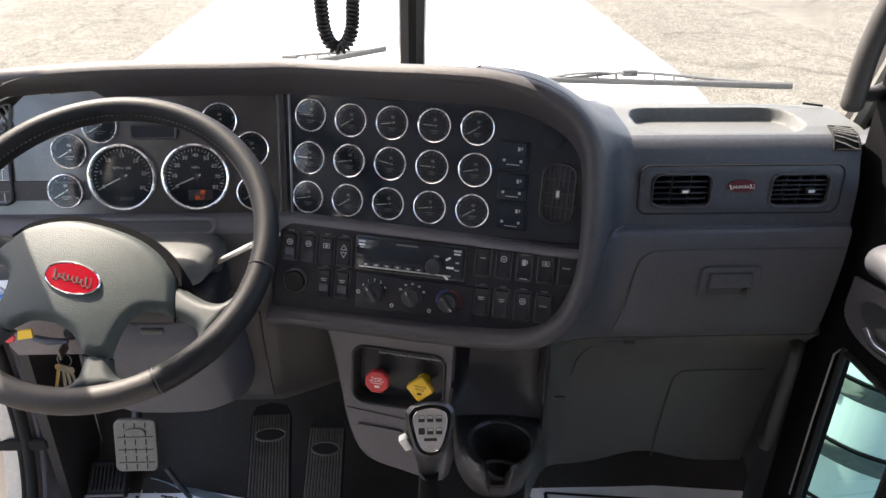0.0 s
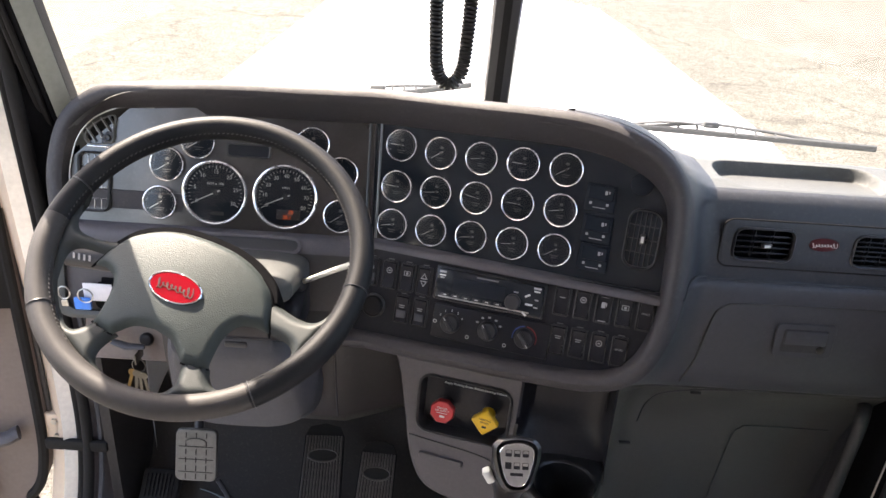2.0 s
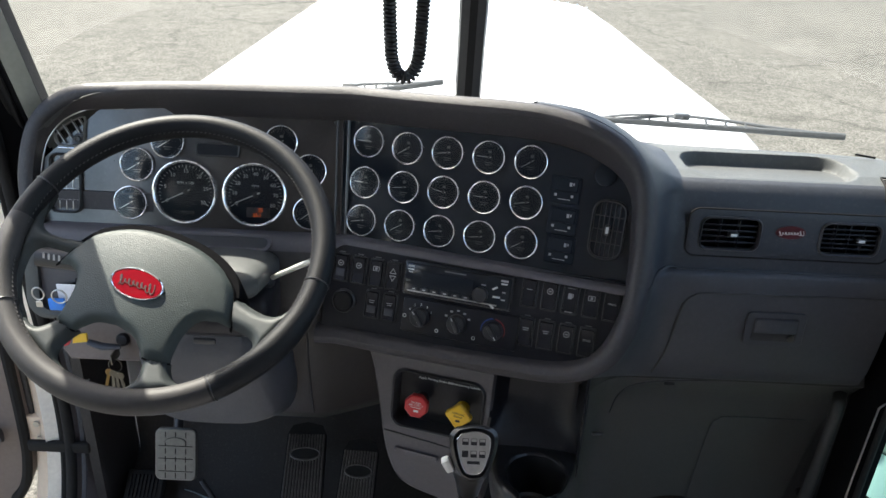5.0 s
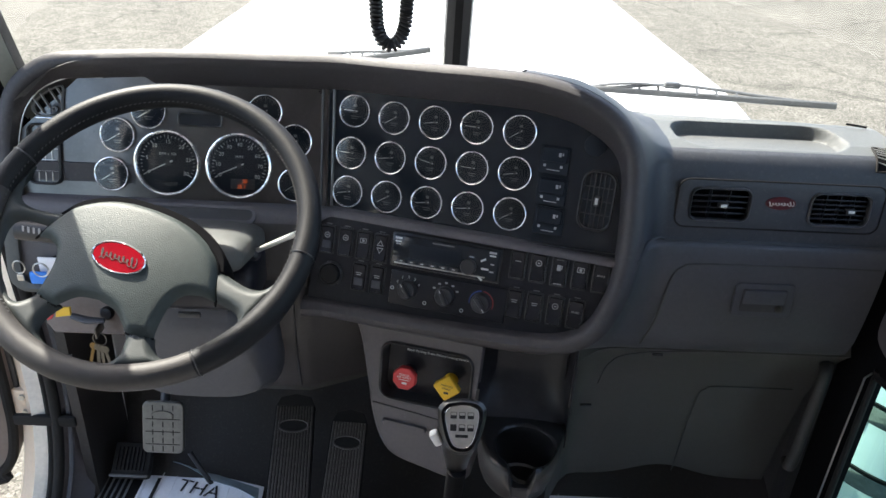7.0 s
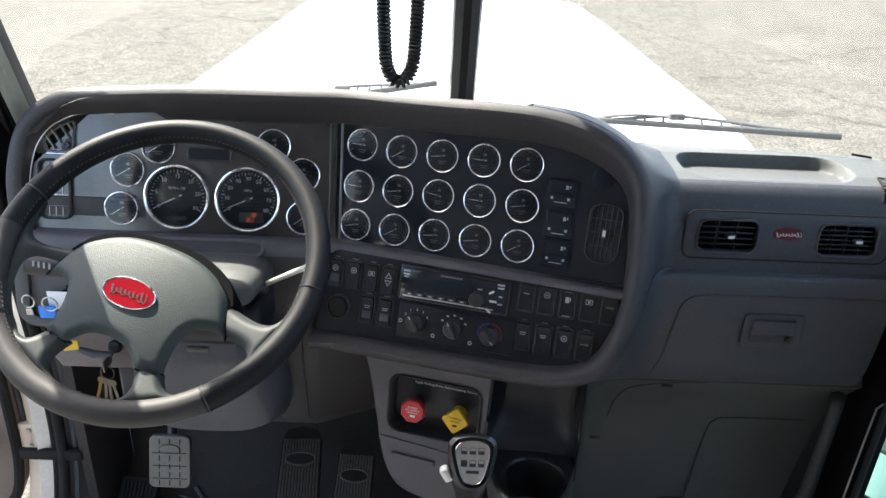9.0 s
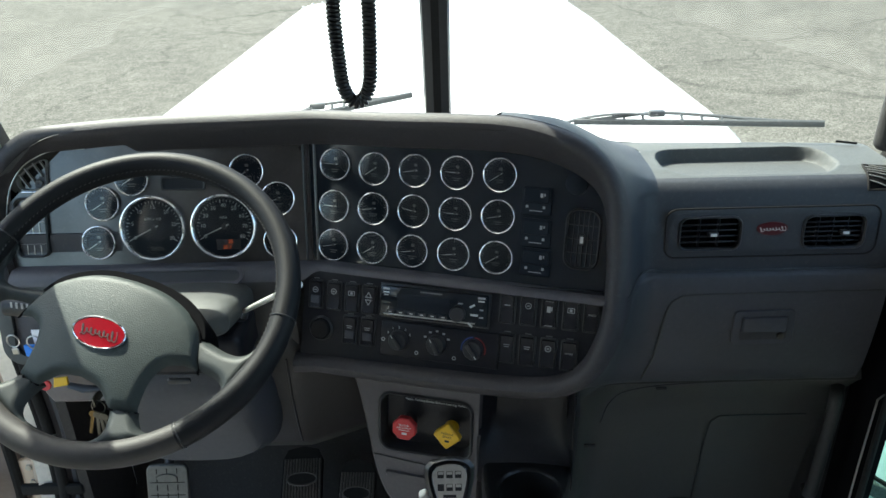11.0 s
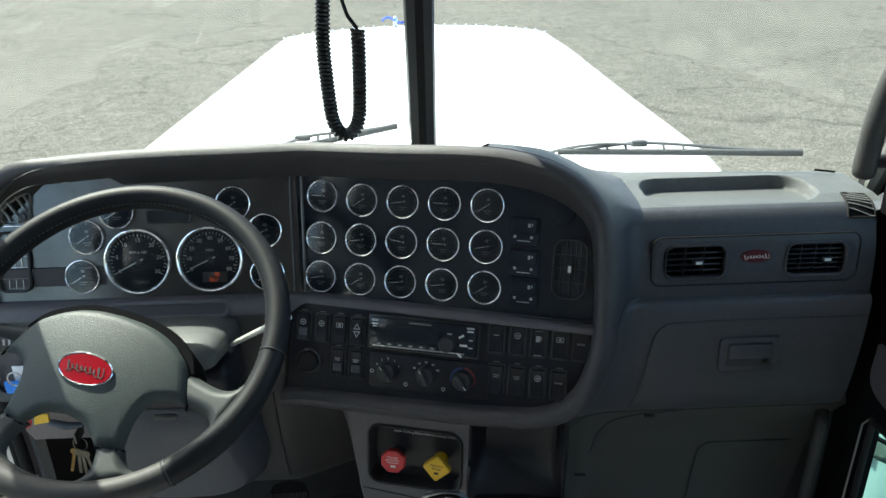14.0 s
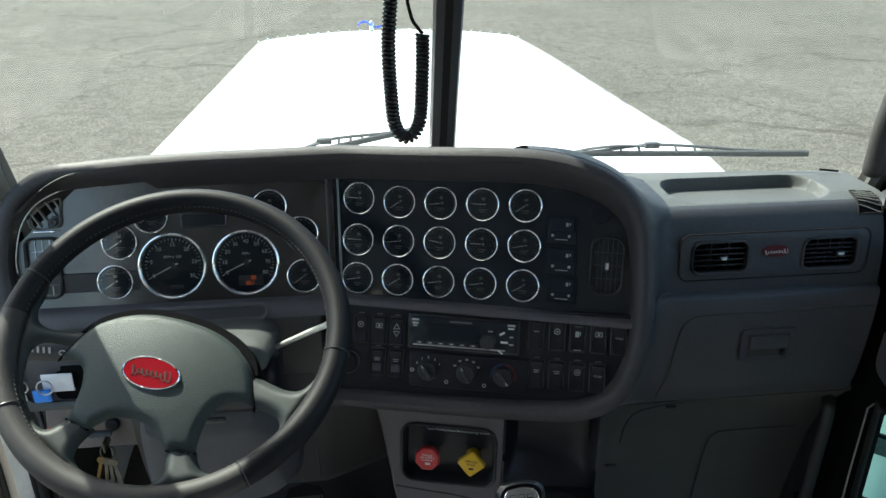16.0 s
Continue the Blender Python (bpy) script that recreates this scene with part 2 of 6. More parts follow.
def asphalt():
    """Worn asphalt: pale and dark stones of two sizes, blotches, a few thin cracks."""
    m = mat("worn_asphalt", (0.094, 0.089, 0.078), 0.9, grain=0.5, grain_scale=160, spec=0.08, vary=0.24, vary_scale=0.45)
    n, l = m.node_tree.nodes, m.node_tree.links
    p = n["Principled BSDF"]
    last = p.inputs["Base Color"].links[0].from_socket
    co = n.new("ShaderNodeTexCoord")

    def times(value):
        sc = n.new("ShaderNodeVectorMath")
        sc.operation = "SCALE"
        l.new(last, sc.inputs[0]), l.new(value, sc.inputs["Scale"])
        return sc.outputs[0]

    def ranged(value, a, b, c, d):
        r = n.new("ShaderNodeMapRange")
        for name, v in (("From Min", a), ("From Max", b), ("To Min", c), ("To Max", d)):
            r.inputs[name].default_value = v
        l.new(value, r.inputs["Value"])
        return r.outputs[0]

    for scale, lo, hi in ((45.0, 0.66, 1.38), (120.0, 0.45, 1.65)):
        peb = n.new("ShaderNodeTexVoronoi")
        peb.inputs["Scale"].default_value = scale
        l.new(co.outputs["Object"], peb.inputs["Vector"])
        last = times(ranged(peb.outputs["Color"], 0.0, 1.0, lo, hi))
    patch_noise = n.new("ShaderNodeTexNoise")
    patch_noise.inputs["Scale"].default_value, patch_noise.inputs["Detail"].default_value, patch_noise.inputs["Roughness"].default_value = 2.6, 9.0, 0.7
    l.new(co.outputs["Object"], patch_noise.inputs["Vector"])
    last = times(ranged(patch_noise.outputs["Fac"], 0.34, 0.66, 0.88, 1.10))
    # thin cracks along warped cell borders
    warp = n.new("ShaderNodeTexNoise")
    warp.inputs["Scale"].default_value, warp.inputs["Detail"].default_value = 1.1, 6.0
    l.new(co.outputs["Object"], warp.inputs["Vector"])
    mixv = n.new("ShaderNodeVectorMath")
    mixv.operation = "MULTIPLY_ADD"
    mixv.inputs[1].default_value = (1.8, 1.8, 0)
    l.new(warp.outputs["Color"], mixv.inputs[0]), l.new(co.outputs["Object"], mixv.inputs[2])
    cr = n.new("ShaderNodeTexVoronoi")
    cr.feature = "DISTANCE_TO_EDGE"
    cr.inputs["Scale"].default_value = 0.15
    l.new(mixv.outputs[0], cr.inputs["Vector"])
    last = times(ranged(cr.outputs["Distance"], 0.0005, 0.006, 0.70, 1.0))
    l.new(last, p.inputs["Base Color"])
    return m


ASPHALT = asphalt()

# ---- building blocks ----


def part(name, bm, material, parent=None, label="", smooth=40):
    """Links a bmesh as one mesh object, under a thing or a part where one is given."""
    me = bpy.data.meshes.new(name)
    bm.normal_update()
    bm.to_mesh(me)
    bm.free()
    me.materials.append(material)
    if smooth:
        me.shade_smooth()
        me.set_sharp_from_angle(angle=radians(smooth))
    ob = new(name, me)
    if parent is not None:
        ob.parent = parent
    if label:
        ob["label"] = label
    return ob


def thing(name, label, category, m=None, group="", kind=""):
    ob = new(name)
    ob.empty_display_size = 0.02
    if m is not None:
        ob.matrix_world = m
    return tagged(ob, label, category, group, kind)


def join(*bms):
    out = bms[0]
    for b in bms[1:]:
        tmp = bpy.data.meshes.new("tmp")
        b.to_mesh(tmp)
        b.free()
        out.from_mesh(tmp)
        bpy.data.meshes.remove(tmp)
    return out


def box(sx, sy, sz, at=(0, 0, 0), bevel=0.0, segs=2, m=None):
    bm = bmesh.new()
    bmesh.ops.create_cube(bm, size=1.0, matrix=Matrix.Diagonal((sx, sy, sz, 1)))
    if bevel:
        bmesh.ops.bevel(bm, geom=bm.edges[:], offset=min(bevel, 0.49 * min(sx, sy, sz)), segments=segs, affect="EDGES", profile=0.5)
    bm.transform(Matrix.Translation(at) if m is None else m @ Matrix.Translation(at))
    return bm


def lathe(profile, segs=32, m=None, closed=False):
    """Turns (radius, height) pairs round z."""
    bm = bmesh.new()
    rings = []
    for r, z in profile:
        if r < 1e-6:
            rings.append([bm.verts.new((0, 0, z))])
        else:
            rings.append([bm.verts.new((r * math.cos(2 * math.pi * k / segs), r * math.sin(2 * math.pi * k / segs), z)) for k in range(segs)])
    pairs = list(zip(rings, rings[1:])) + ([(rings[-1], rings[0])] if closed else [])
    for a, b in pairs:
        for k in range(segs):
            j = (k + 1) % segs
            if len(a) == 1 and len(b) == 1:
                continue
            if len(a) == 1:
                bm.faces.new((a[0], b[j], b[k])[::-1])
            elif len(b) == 1:
                bm.faces.new((a[k], a[j], b[0]))
            else:
                bm.faces.new((a[k], a[j], b[j], b[k]))
    bmesh.ops.recalc_face_normals(bm, faces=bm.faces)
    if m is not None:
        bm.transform(m)
    return bm


def sheet(rows, close=False, thick=0.0):
    """A skin through rows of points; thick gives it depth behind."""
    bm = bmesh.new()
    vs = [[bm.verts.new(p) for p in r] for r in rows]
    for a, b in zip(vs, vs[1:]):
        n = len(a)
        for k in range(n if close else n - 1):
            j = (k + 1) % n
            bm.faces.new((a[k], a[j], b[j], b[k]))
    bm.normal_update()
    if thick:
        bmesh.ops.solidify(bm, geom=bm.faces[:], thickness=thick)
    return bm


def tube(points, radius, segs=10, caps=True, flat=1.0, up=Vector((0, 0, 1))):
    """A rod along points; radius may be a list; flat squeezes it along its second axis."""
    pts = [Vector(p) for p in points]
    rad = radius if isinstance(radius, (list, tuple)) else [radius] * len(pts)
    bm = bmesh.new()
    rings = []
    ref = None
    for i, p in enumerate(pts):
        d = (pts[min(i + 1, len(pts) - 1)] - pts[max(i - 1, 0)]).normalized()
        if ref is None:
            ref = d.cross(up if abs(d.dot(up)) < 0.95 else Vector((1, 0, 0))).normalized()
        ref = (ref - d * ref.dot(d)).normalized()
        other = d.cross(ref)
        rings.append([bm.verts.new(p + rad[i] * (math.cos(a) * ref + flat * math.sin(a) * other)) for a in (2 * math.pi * k / segs for k in range(segs))])
    for a, b in zip(rings, rings[1:]):
        for k in range(segs):
            bm.faces.new((a[k], a[(k + 1) % segs], b[(k + 1) % segs], b[k]))
    if caps:
        bm.faces.new(rings[0][::-1]), bm.faces.new(rings[-1])
    bmesh.ops.recalc_face_normals(bm, faces=bm.faces)
    return bm


def curve(pts, n):
    """n+1 points on a smooth line through pts."""
    P = [Vector(p) for p in pts]
    P = [2 * P[0] - P[1]] + P + [2 * P[-1] - P[-2]]
    out = []
    for k in range(n + 1):
        s = k / n * (len(P) - 3)
        i = min(int(s), len(P) - 4)
        t = s - i
        a, b, c, d = P[i : i + 4]
        out.append(0.5 * (2 * b + (c - a) * t + (2 * a - 5 * b + 4 * c - d) * t * t + (3 * b - a - 3 * c + d) * t**3))
    return out


def outline(w, h, r, segs=5):
    """Corner-rounded rectangle, centred, anticlockwise."""
    r = min(r, 0.499 * min(w, h))
    out = []
    for cx, cy, a0 in ((w / 2 - r, h / 2 - r, 0), (-w / 2 + r, h / 2 - r, 90), (-w / 2 + r, -h / 2 + r, 180), (w / 2 - r, -h / 2 + r, 270)):
        for k in range(segs + 1):
            a = radians(a0 + 90 * k / segs)
            out.append((cx + r * math.cos(a), cy + r * math.sin(a)))
    return out


def slab(pts, z0, z1, bevel=0.0, m=None):
    """A plate of the given outline between two heights, with its upper edge eased."""
    bm = bmesh.new()
    n = len(pts)
    cx, cy = sum(p[0] for p in pts) / n, sum(p[1] for p in pts) / n
    size = max(max(abs(p[0] - cx), abs(p[1] - cy)) for p in pts)
    k = 1 - bevel / size if bevel else 1
    levels = [(1, z0), (1, z1 - bevel * (1 if z1 > z0 else -1)), (k + (1 - k) * 0.3, z1 - 0.3 * bevel), (k, z1)] if bevel else [(1, z0), (1, z1)]
    rings = [[bm.verts.new((cx + (x - cx) * f, cy + (y - cy) * f, z)) for x, y in pts] for f, z in levels]
    for a, b in zip(rings, rings[1:]):
        for i in range(n):
            bm.faces.new((a[i], a[(i + 1) % n], b[(i + 1) % n], b[i]))
    bm.faces.new(rings[-1]), bm.faces.new(rings[0][::-1])
    bmesh.ops.recalc_face_normals(bm, faces=bm.faces)
    if m is not None:
        bm.transform(m)
    return bm


def ring(outer, inner, z0, z1, bevel=0.0, m=None):
    """A frame between two outlines with as many points."""
    bm = bmesh.new()
    n = len(outer)
    b = bevel
    mid = [((o[0] + i[0]) / 2, (o[1] + i[1]) / 2) for o, i in zip(outer, inner)]
    loops = [[(x, y, z0) for x, y in outer], [(x, y, z1 - b) for x, y in outer], [(x, y, z1) for x, y in mid], [(x, y, z1 - b) for x, y in inner], [(x, y, z0) for x, y in inner]] if b else \
        [[(x, y, z0) for x, y in outer], [(x, y, z1) for x, y in outer], [(x, y, z1) for x, y in inner], [(x, y, z0) for x, y in inner]]
    vs = [[bm.verts.new(p) for p in lp] for lp in loops]
    for k in range(len(vs)):
        a, c = vs[k], vs[(k + 1) % len(vs)]
        for i in range(n):
            bm.faces.new((a[i], a[(i + 1) % n], c[(i + 1) % n], c[i]))
    bmesh.ops.recalc_face_normals(bm, faces=bm.faces)
    if m is not None:
        bm.transform(m)
    return bm


def inside(p, loop):
    """Whether a point of the plane lies in a closed loop."""
    x, y = p
    hit = False
    for (x0, y0), (x1, y1) in zip(loop, loop[1:] + loop[:1]):
        if (y0 > y) != (y1 > y) and x < (x1 - x0) * (y - y0) / (y1 - y0) + x0:
            hit = not hit
    return hit


def patch(outer, holes, height, step=0.004, thick=0.0):
    """A skin over the area in one loop and out of others; height(x, y, gap) lifts it, gap being the way to the nearest edge."""
    loops = [outer] + list(holes)
    seg = np.array([[*a, *b] for lp in loops for a, b in zip(lp, lp[1:] + lp[:1])])

    def gap(x, y):
        d = seg[:, 2:] - seg[:, :2]
        t = np.clip((((x, y) - seg[:, :2]) * d).sum(1) / (d * d).sum(1), 0, 1)
        q = seg[:, :2] + t[:, None] * d
        return float(np.sqrt(((q - (x, y)) ** 2).sum(1)).min())

    pts, edges = [], []
    for lp in loops:
        k = len(pts)
        pts += [Vector(p) for p in lp]
        edges += [(k + i, k + (i + 1) % len(lp)) for i in range(len(lp))]
    xs, ys = [p[0] for p in outer], [p[1] for p in outer]
    for i in range(int((max(xs) - min(xs)) / step) + 1):
        for j in range(int((max(ys) - min(ys)) / step) + 1):
            q = (min(xs) + (i + 0.5 * (j % 2)) * step, min(ys) + j * step)
            if inside(q, outer) and not any(inside(q, h) for h in holes) and gap(*q) > 0.4 * step:
                pts.append(Vector(q))
    vs, _, tris, *_ = geometry.delaunay_2d_cdt(pts, edges, [], 0, 1e-6)
    bm = bmesh.new()
    made = [bm.verts.new((v.x, v.y, height(v.x, v.y, gap(v.x, v.y)))) for v in vs]
    for f in tris:
        c = sum((vs[i] for i in f), Vector((0, 0))) / len(f)
        if inside(c, outer) and not any(inside(c, h) for h in holes):
            bm.faces.new([made[i] for i in f])
    bmesh.ops.delete(bm, geom=[v for v in bm.verts if not v.link_faces], context="VERTS")
    bm.normal_update()
    if sum(f.normal.z for f in bm.faces) < 0:
        bmesh.ops.reverse_faces(bm, faces=bm.faces[:])
    if thick:
        bmesh.ops.solidify(bm, geom=bm.faces[:], thickness=thick)
    return bm


def closed(pts, n):
    """n points on a smooth closed line."""
    q = [(x, y, 0) for x, y in pts]
    k = len(q)
    return [(p.x, p.y) for p in curve(q[-2:] + q + q[:3], (k + 4) * 12)[24 : 24 + 12 * k]][:: max(1, 12 * k // n)]


def words(text, size, material, parent, m, name="lettering", align="CENTER", shear=0.0, space=1.0):
    """Raised print in the built-in font, made into a mesh."""
    cu = bpy.data.curves.new("text", "FONT")
    cu.body, cu.size, cu.align_x, cu.align_y, cu.extrude, cu.shear, cu.space_character = text, size, align, "CENTER", 0.00012, shear, space
    cu.resolution_u = 2
    tmp = bpy.data.objects.new("text", cu)
    me = bpy.data.meshes.new_from_object(tmp)
    bpy.data.objects.remove(tmp), bpy.data.curves.remove(cu)
    me.materials.clear()
    me.materials.append(material)
    me.transform(m)
    ob = new(name, me)
    ob.parent = parent
    return ob


def facing(yaw, lean, at):
    """A frame on a panel: x along it, y up it, z out of it towards the seats."""
    a, b = radians(yaw), radians(lean)
    u = Vector((math.cos(a), math.sin(a), 0))
    back = Vector((math.sin(a), -math.cos(a), 0))
    v = Vector((0, 0, math.cos(b))) - math.sin(b) * back
    w = math.cos(b) * back + Vector((0, 0, math.sin(b)))
    return Matrix(((u.x, v.x, w.x, at[0]), (u.y, v.y, w.y, at[1]), (u.z, v.z, w.z, at[2]), (0, 0, 0, 1)))


def shift(x, y, z=0.0):
    return Matrix.Translation((x, y, z))


LEAN = 18.5
DRIVER = facing(0, LEAN, (-0.417, 1.199, 0.7625))       # driver's gauge panel
CENTRE = facing(-16.8, LEAN, (-0.043, 1.146, 0.738))    # middle gauge panel
STACK = facing(-15, 20, (-0.0015, 1.083, 0.660))        # radio and switches
FACE = facing(0, 5, (0.525, 1.125, 0.765))              # passenger's vents
VALVES = facing(-15, 10, (-0.03, 1.10, 0.42))           # brake valves

# ---- outside ----
GROUND_Z, FLOOR_Z = -1.15, -0.08


def build_ground():
    bm = bmesh.new()
    bmesh.ops.create_grid(bm, x_segments=2, y_segments=2, size=400, matrix=Matrix.Translation((0, 0, GROUND_Z)))
    tagged(part("ground", bm, ASPHALT), "sunlit worn asphalt yard with fine cracks", "ground", kind="structure")


def hood_point(s, t):
    """s from -1 to 1 across, t from 0 at the windscreen to 1 at the nose."""
    y0 = 1.545 - 0.19 * abs(s)
    y = y0 + (3.38 - y0) * t
    half = 0.625 - 0.012 * t + (0.028 * (1 - t) if s < 0 else 0.02 * min(1.0, 4 * (1 - t)) + 0.012 * max(0.0, 1 - t / 0.35))
    x = half * (abs(s) ** 0.92) * (1 if s >= 0 else -1)
    crown = 0.865 - 0.035 * t
    z = crown - 0.045 * s * s - 0.06 * max(0, abs(s) - 0.86) ** 2 / 0.0196 - 0.04 * max(0, 1 - t / 0.12) ** 2
    return Vector((x - 0.02, y, z))


def build_hood():
    hood = thing("truck_hood", "long white painted truck hood in bright sun", "hood", Matrix.Translation((0, 2.4, 0.8)))
    inv = Matrix.Translation((0, -2.4, -0.8))
    rows = []
    for i in range(25):
        t = i / 24
        row = [hood_point(-1 + 2 * k / 40, t) for k in range(41)]
        l, r = row[0], row[-1]
        row = [l + Vector((-0.03, 0, -0.55)), l + Vector((-0.024, 0, -0.06)), l + Vector((-0.012, 0, -0.02))] + row + [r + Vector((0.012, 0, -0.02)), r + Vector((0.024, 0, -0.06)), r + Vector((0.03, 0, -0.55))]
        rows.append(row)
    rows.insert(0, [p + Vector((0, 0.004, -0.12)) for p in rows[0]])
    for drop, ahead, k in ((0.02, 0.02, 0.995), (0.06, 0.035, 0.99), (0.55, 0.05, 0.985)):
        rows.append([Vector((p.x * k, p.y + ahead, min(p.z, p.z - drop))) for p in rows[25]])
    bm = sheet(rows)
    bm.transform(inv)
    bmesh.ops.recalc_face_normals(bm, faces=bm.faces)
    part("hood_shell", bm, WHITE_PAINT, hood)
    hinge = sheet([[hood_point(-0.012 + dx, i / 20) + Vector((0.075, 0, 0.003)) for dx in (-0.03, 0.03)] for i in range(21)], thick=0.003)
    hinge.transform(inv)
    part("hinge_strip", hinge, WHITE_PAINT, hood)
    for i in range(44):
        p = hood_point(0.0, (i + 0.5) / 44) + Vector((0.085, 0, 0.004))
        part("rivet", lathe([(0.0035, 0), (0.003, 0.0012), (0, 0.0018)], 8, inv @ Matrix.Translation(p)), WHITE_PAINT, hood)
    for i in range(26):
        p = hood_point(-0.9 + 1.8 * i / 25, 1.0) + Vector((0, 0.006, 0))
        part("rivet", lathe([(0.006, 0), (0.005, 0.004), (0, 0.006)], 8, inv @ Matrix.Translation(p)), STEEL, hood)
    orn = thing("hood_ornament", "small bird-shaped hood ornament with blue film on it", "ornament", Matrix.Translation((-0.10, 3.36, 0.835)))
    part("wing", sheet([[Vector((-0.055 + 0.010 * k, 0.012 * math.sin(k), 0.022 + 0.012 * math.sin(k * 0.6) + dz)) for k in range(12)] for dz in (-0.006, 0.004)], thick=0.004), BLUE_PAINT, orn)
    part("body", lathe([(0, -0.012), (0.012, 0.0), (0.009, 0.03), (0, 0.04)], 10), CHROME, orn)


# ---- cab shell ----
# foot of the windscreen: two flat panes that meet in a shallow V
WS_MID, WS_L, WS_R = Vector((0, 1.535, 0.845)), Vector((-0.76, 1.315, 0.815)), Vector((0.785, 1.298, 0.815))
WS_LEAN = 22.0


def raise_ws(p, h):
    return p + Vector((0, -math.tan(radians(WS_LEAN)) * h, h))


def build_shell():
    # floor with a rising toe board
    rows = [[Vector((x, y, z)) for x in (-0.80, -0.4, 0, 0.4, 0.80)] for y, z in ((0.52, FLOOR_Z), (0.8, FLOOR_Z), (1.30, FLOOR_Z), (1.42, FLOOR_Z + 0.05), (1.60, 0.28), (1.64, 0.62))]
    tagged(part("floor", sheet(rows, thick=0.03), CARPET), "black rubber cab floor rising to the toe board", "floor", kind="structure")
    # Unseen floor piece, split off and made pale to bounce light at the dash.
    tagged(part("floor_rear", box(1.66, 1.77, 0.03, (0, -0.366, FLOOR_Z - 0.013)), REAR_LINER), "unseen pale floor behind the seats, added to bounce light", "floor", kind="structure")
    # firewall behind the dash
    rows = [[Vector((x, 1.63, z)) for x in (-0.80, 0, 0.80)] for z in (0.60, 0.70)]
    tagged(part("wall_firewall", sheet(rows, thick=-0.02), GREY_DARK), "dark firewall behind the dashboard", "wall", kind="structure")
    # rear wall and ceiling
    tagged(part("wall_rear", box(1.66, 0.05, 1.76, (0, -1.27, 0.78)), REAR_LINER), "grey padded rear cab wall", "wall", kind="structure")
    tagged(part("ceiling", box(1.66, 2.66, 0.05, (0, 0.03, 1.64)), HEADLINER), "grey padded cab roof lining", "ceiling", kind="structure")
    # header over the glass
    for name, a in (("trim_header_left", WS_L), ("trim_header_right", WS_R)):
        p0, p1 = raise_ws(WS_MID, 0.50), raise_ws(a, 0.50)
        q0, q1 = Vector((p0.x, p0.y - 0.02, 1.64)), Vector((p1.x, p1.y - 0.02, 1.64))
        tagged(part(name, sheet([[p0, p1], [q0, q1]], thick=0.04), HEADLINER), "grey header trim above the windscreen", "trim", kind="structure")
    # panes
    for i, a in enumerate((WS_L, WS_R), 1):
        r = [[raise_ws(WS_MID, -0.08), raise_ws(a, -0.05)], [raise_ws(WS_MID, 0.55), raise_ws(a, 0.55)]][:: 1 if a is WS_R else -1]
        w = tagged(part("window_%d" % i, sheet(r), GLASS), "clear flat windscreen pane", "window", kind="structure")
        w.visible_shadow = False
        lo = [raise_ws(WS_MID, -0.05), raise_ws(a, 0.0)]
        g = tube(lo, 0.009, 8)
        tagged(part("trim_gasket", g, MATTE), "black rubber windscreen gasket", "trim", kind="structure")
    # middle post
    post = thing("windscreen_post", "black centre post between two windscreen panes", "post", Matrix.Translation(WS_MID))
    a, b = Vector((0, -0.012, -0.05)), Vector((0, -0.012, -0.05)) + raise_ws(Vector((0, 0, 0)), 0.66)
    d = (b - a).normalized()
    n = Vector((0, -d.z, d.y))
    prof = [(-0.026, 0.012), (-0.026, -0.004), (-0.022, -0.010), (-0.006, -0.012), (0.006, -0.012), (0.022, -0.010), (0.026, -0.004), (0.026, 0.012)]
    bm = sheet([[p + Vector((u, 0, 0)) - n * w for u, w in prof] for p in (a, b)], close=True)
    part("post_cover", bm, BLACK, post)
    bm = sheet([[p + Vector((u, 0, 0)) + n * 0.0135 for u in (-0.007, 0.007)] for p in (a, b)], thick=0.003)
    part("post_strip", bm, MATTE, post)


def pillar(side, foot, name, trim, frame, surface, seals=((0.006, 0.009), (0.026, 0.008))):
    """A painted windscreen pillar with a dark seal; side is -1 or 1."""
    th = thing(name, "grey-green trimmed windscreen pillar with black seals", "pillar")
    def run(prof):
        bm = sheet([[raise_ws(foot, h) + Vector((side * dx, dy, 0)) for dx, dy in prof] for h in (-0.10, 0.15, 0.4, 0.65, 0.8)], close=True)
        bmesh.ops.recalc_face_normals(bm, faces=bm.faces)
        return bm
    part("pillar_trim", run(trim), surface, th)
    part("pillar_frame", run(frame), INK_BLACK, th, "black inner frame")
    part("glass_seal", run([(trim[1][0] + 0.0005, trim[1][1] + 0.002), (trim[1][0] + 0.004, trim[1][1] + 0.034), (trim[1][0] + 0.018, trim[1][1] + 0.034)]), MATTE, th)
    dx, dy = frame[1]
    for k, r in seals:
        pts = [raise_ws(foot, h) + Vector((side * (dx + k), dy - 0.002, 0)) for h in (-0.09, 0.2, 0.5, 0.75)]
        part("door_seal", tube(pts, r, 8), MATTE, th)
    return th


# ---- dashboard ----


def base_y(x):
    """Where the gauge panels stand, seen from above: straight before the driver, turned towards him in the middle."""
    k = 250.0
    s = (x + 0.192)
    soft = math.log(1 + math.exp(k * s)) / k if s < 0.5 else s
    return 1.199 - 0.302 * soft


def fascia(x, v, d):
    """A point of the gauge wall: x across, v up the slope, d out of it."""
    turn = radians(-16.8) / (1 + math.exp(-250 * (x + 0.192)))
    back = Vector((math.sin(turn), -math.cos(turn), 0))
    a = radians(LEAN)
    up = Vector((0, 0, math.cos(a))) - math.sin(a) * back
    out = math.cos(a) * back + Vector((0, 0, math.sin(a)))
    return Vector((x, base_y(x), 0.7625)) + v * up + d * out


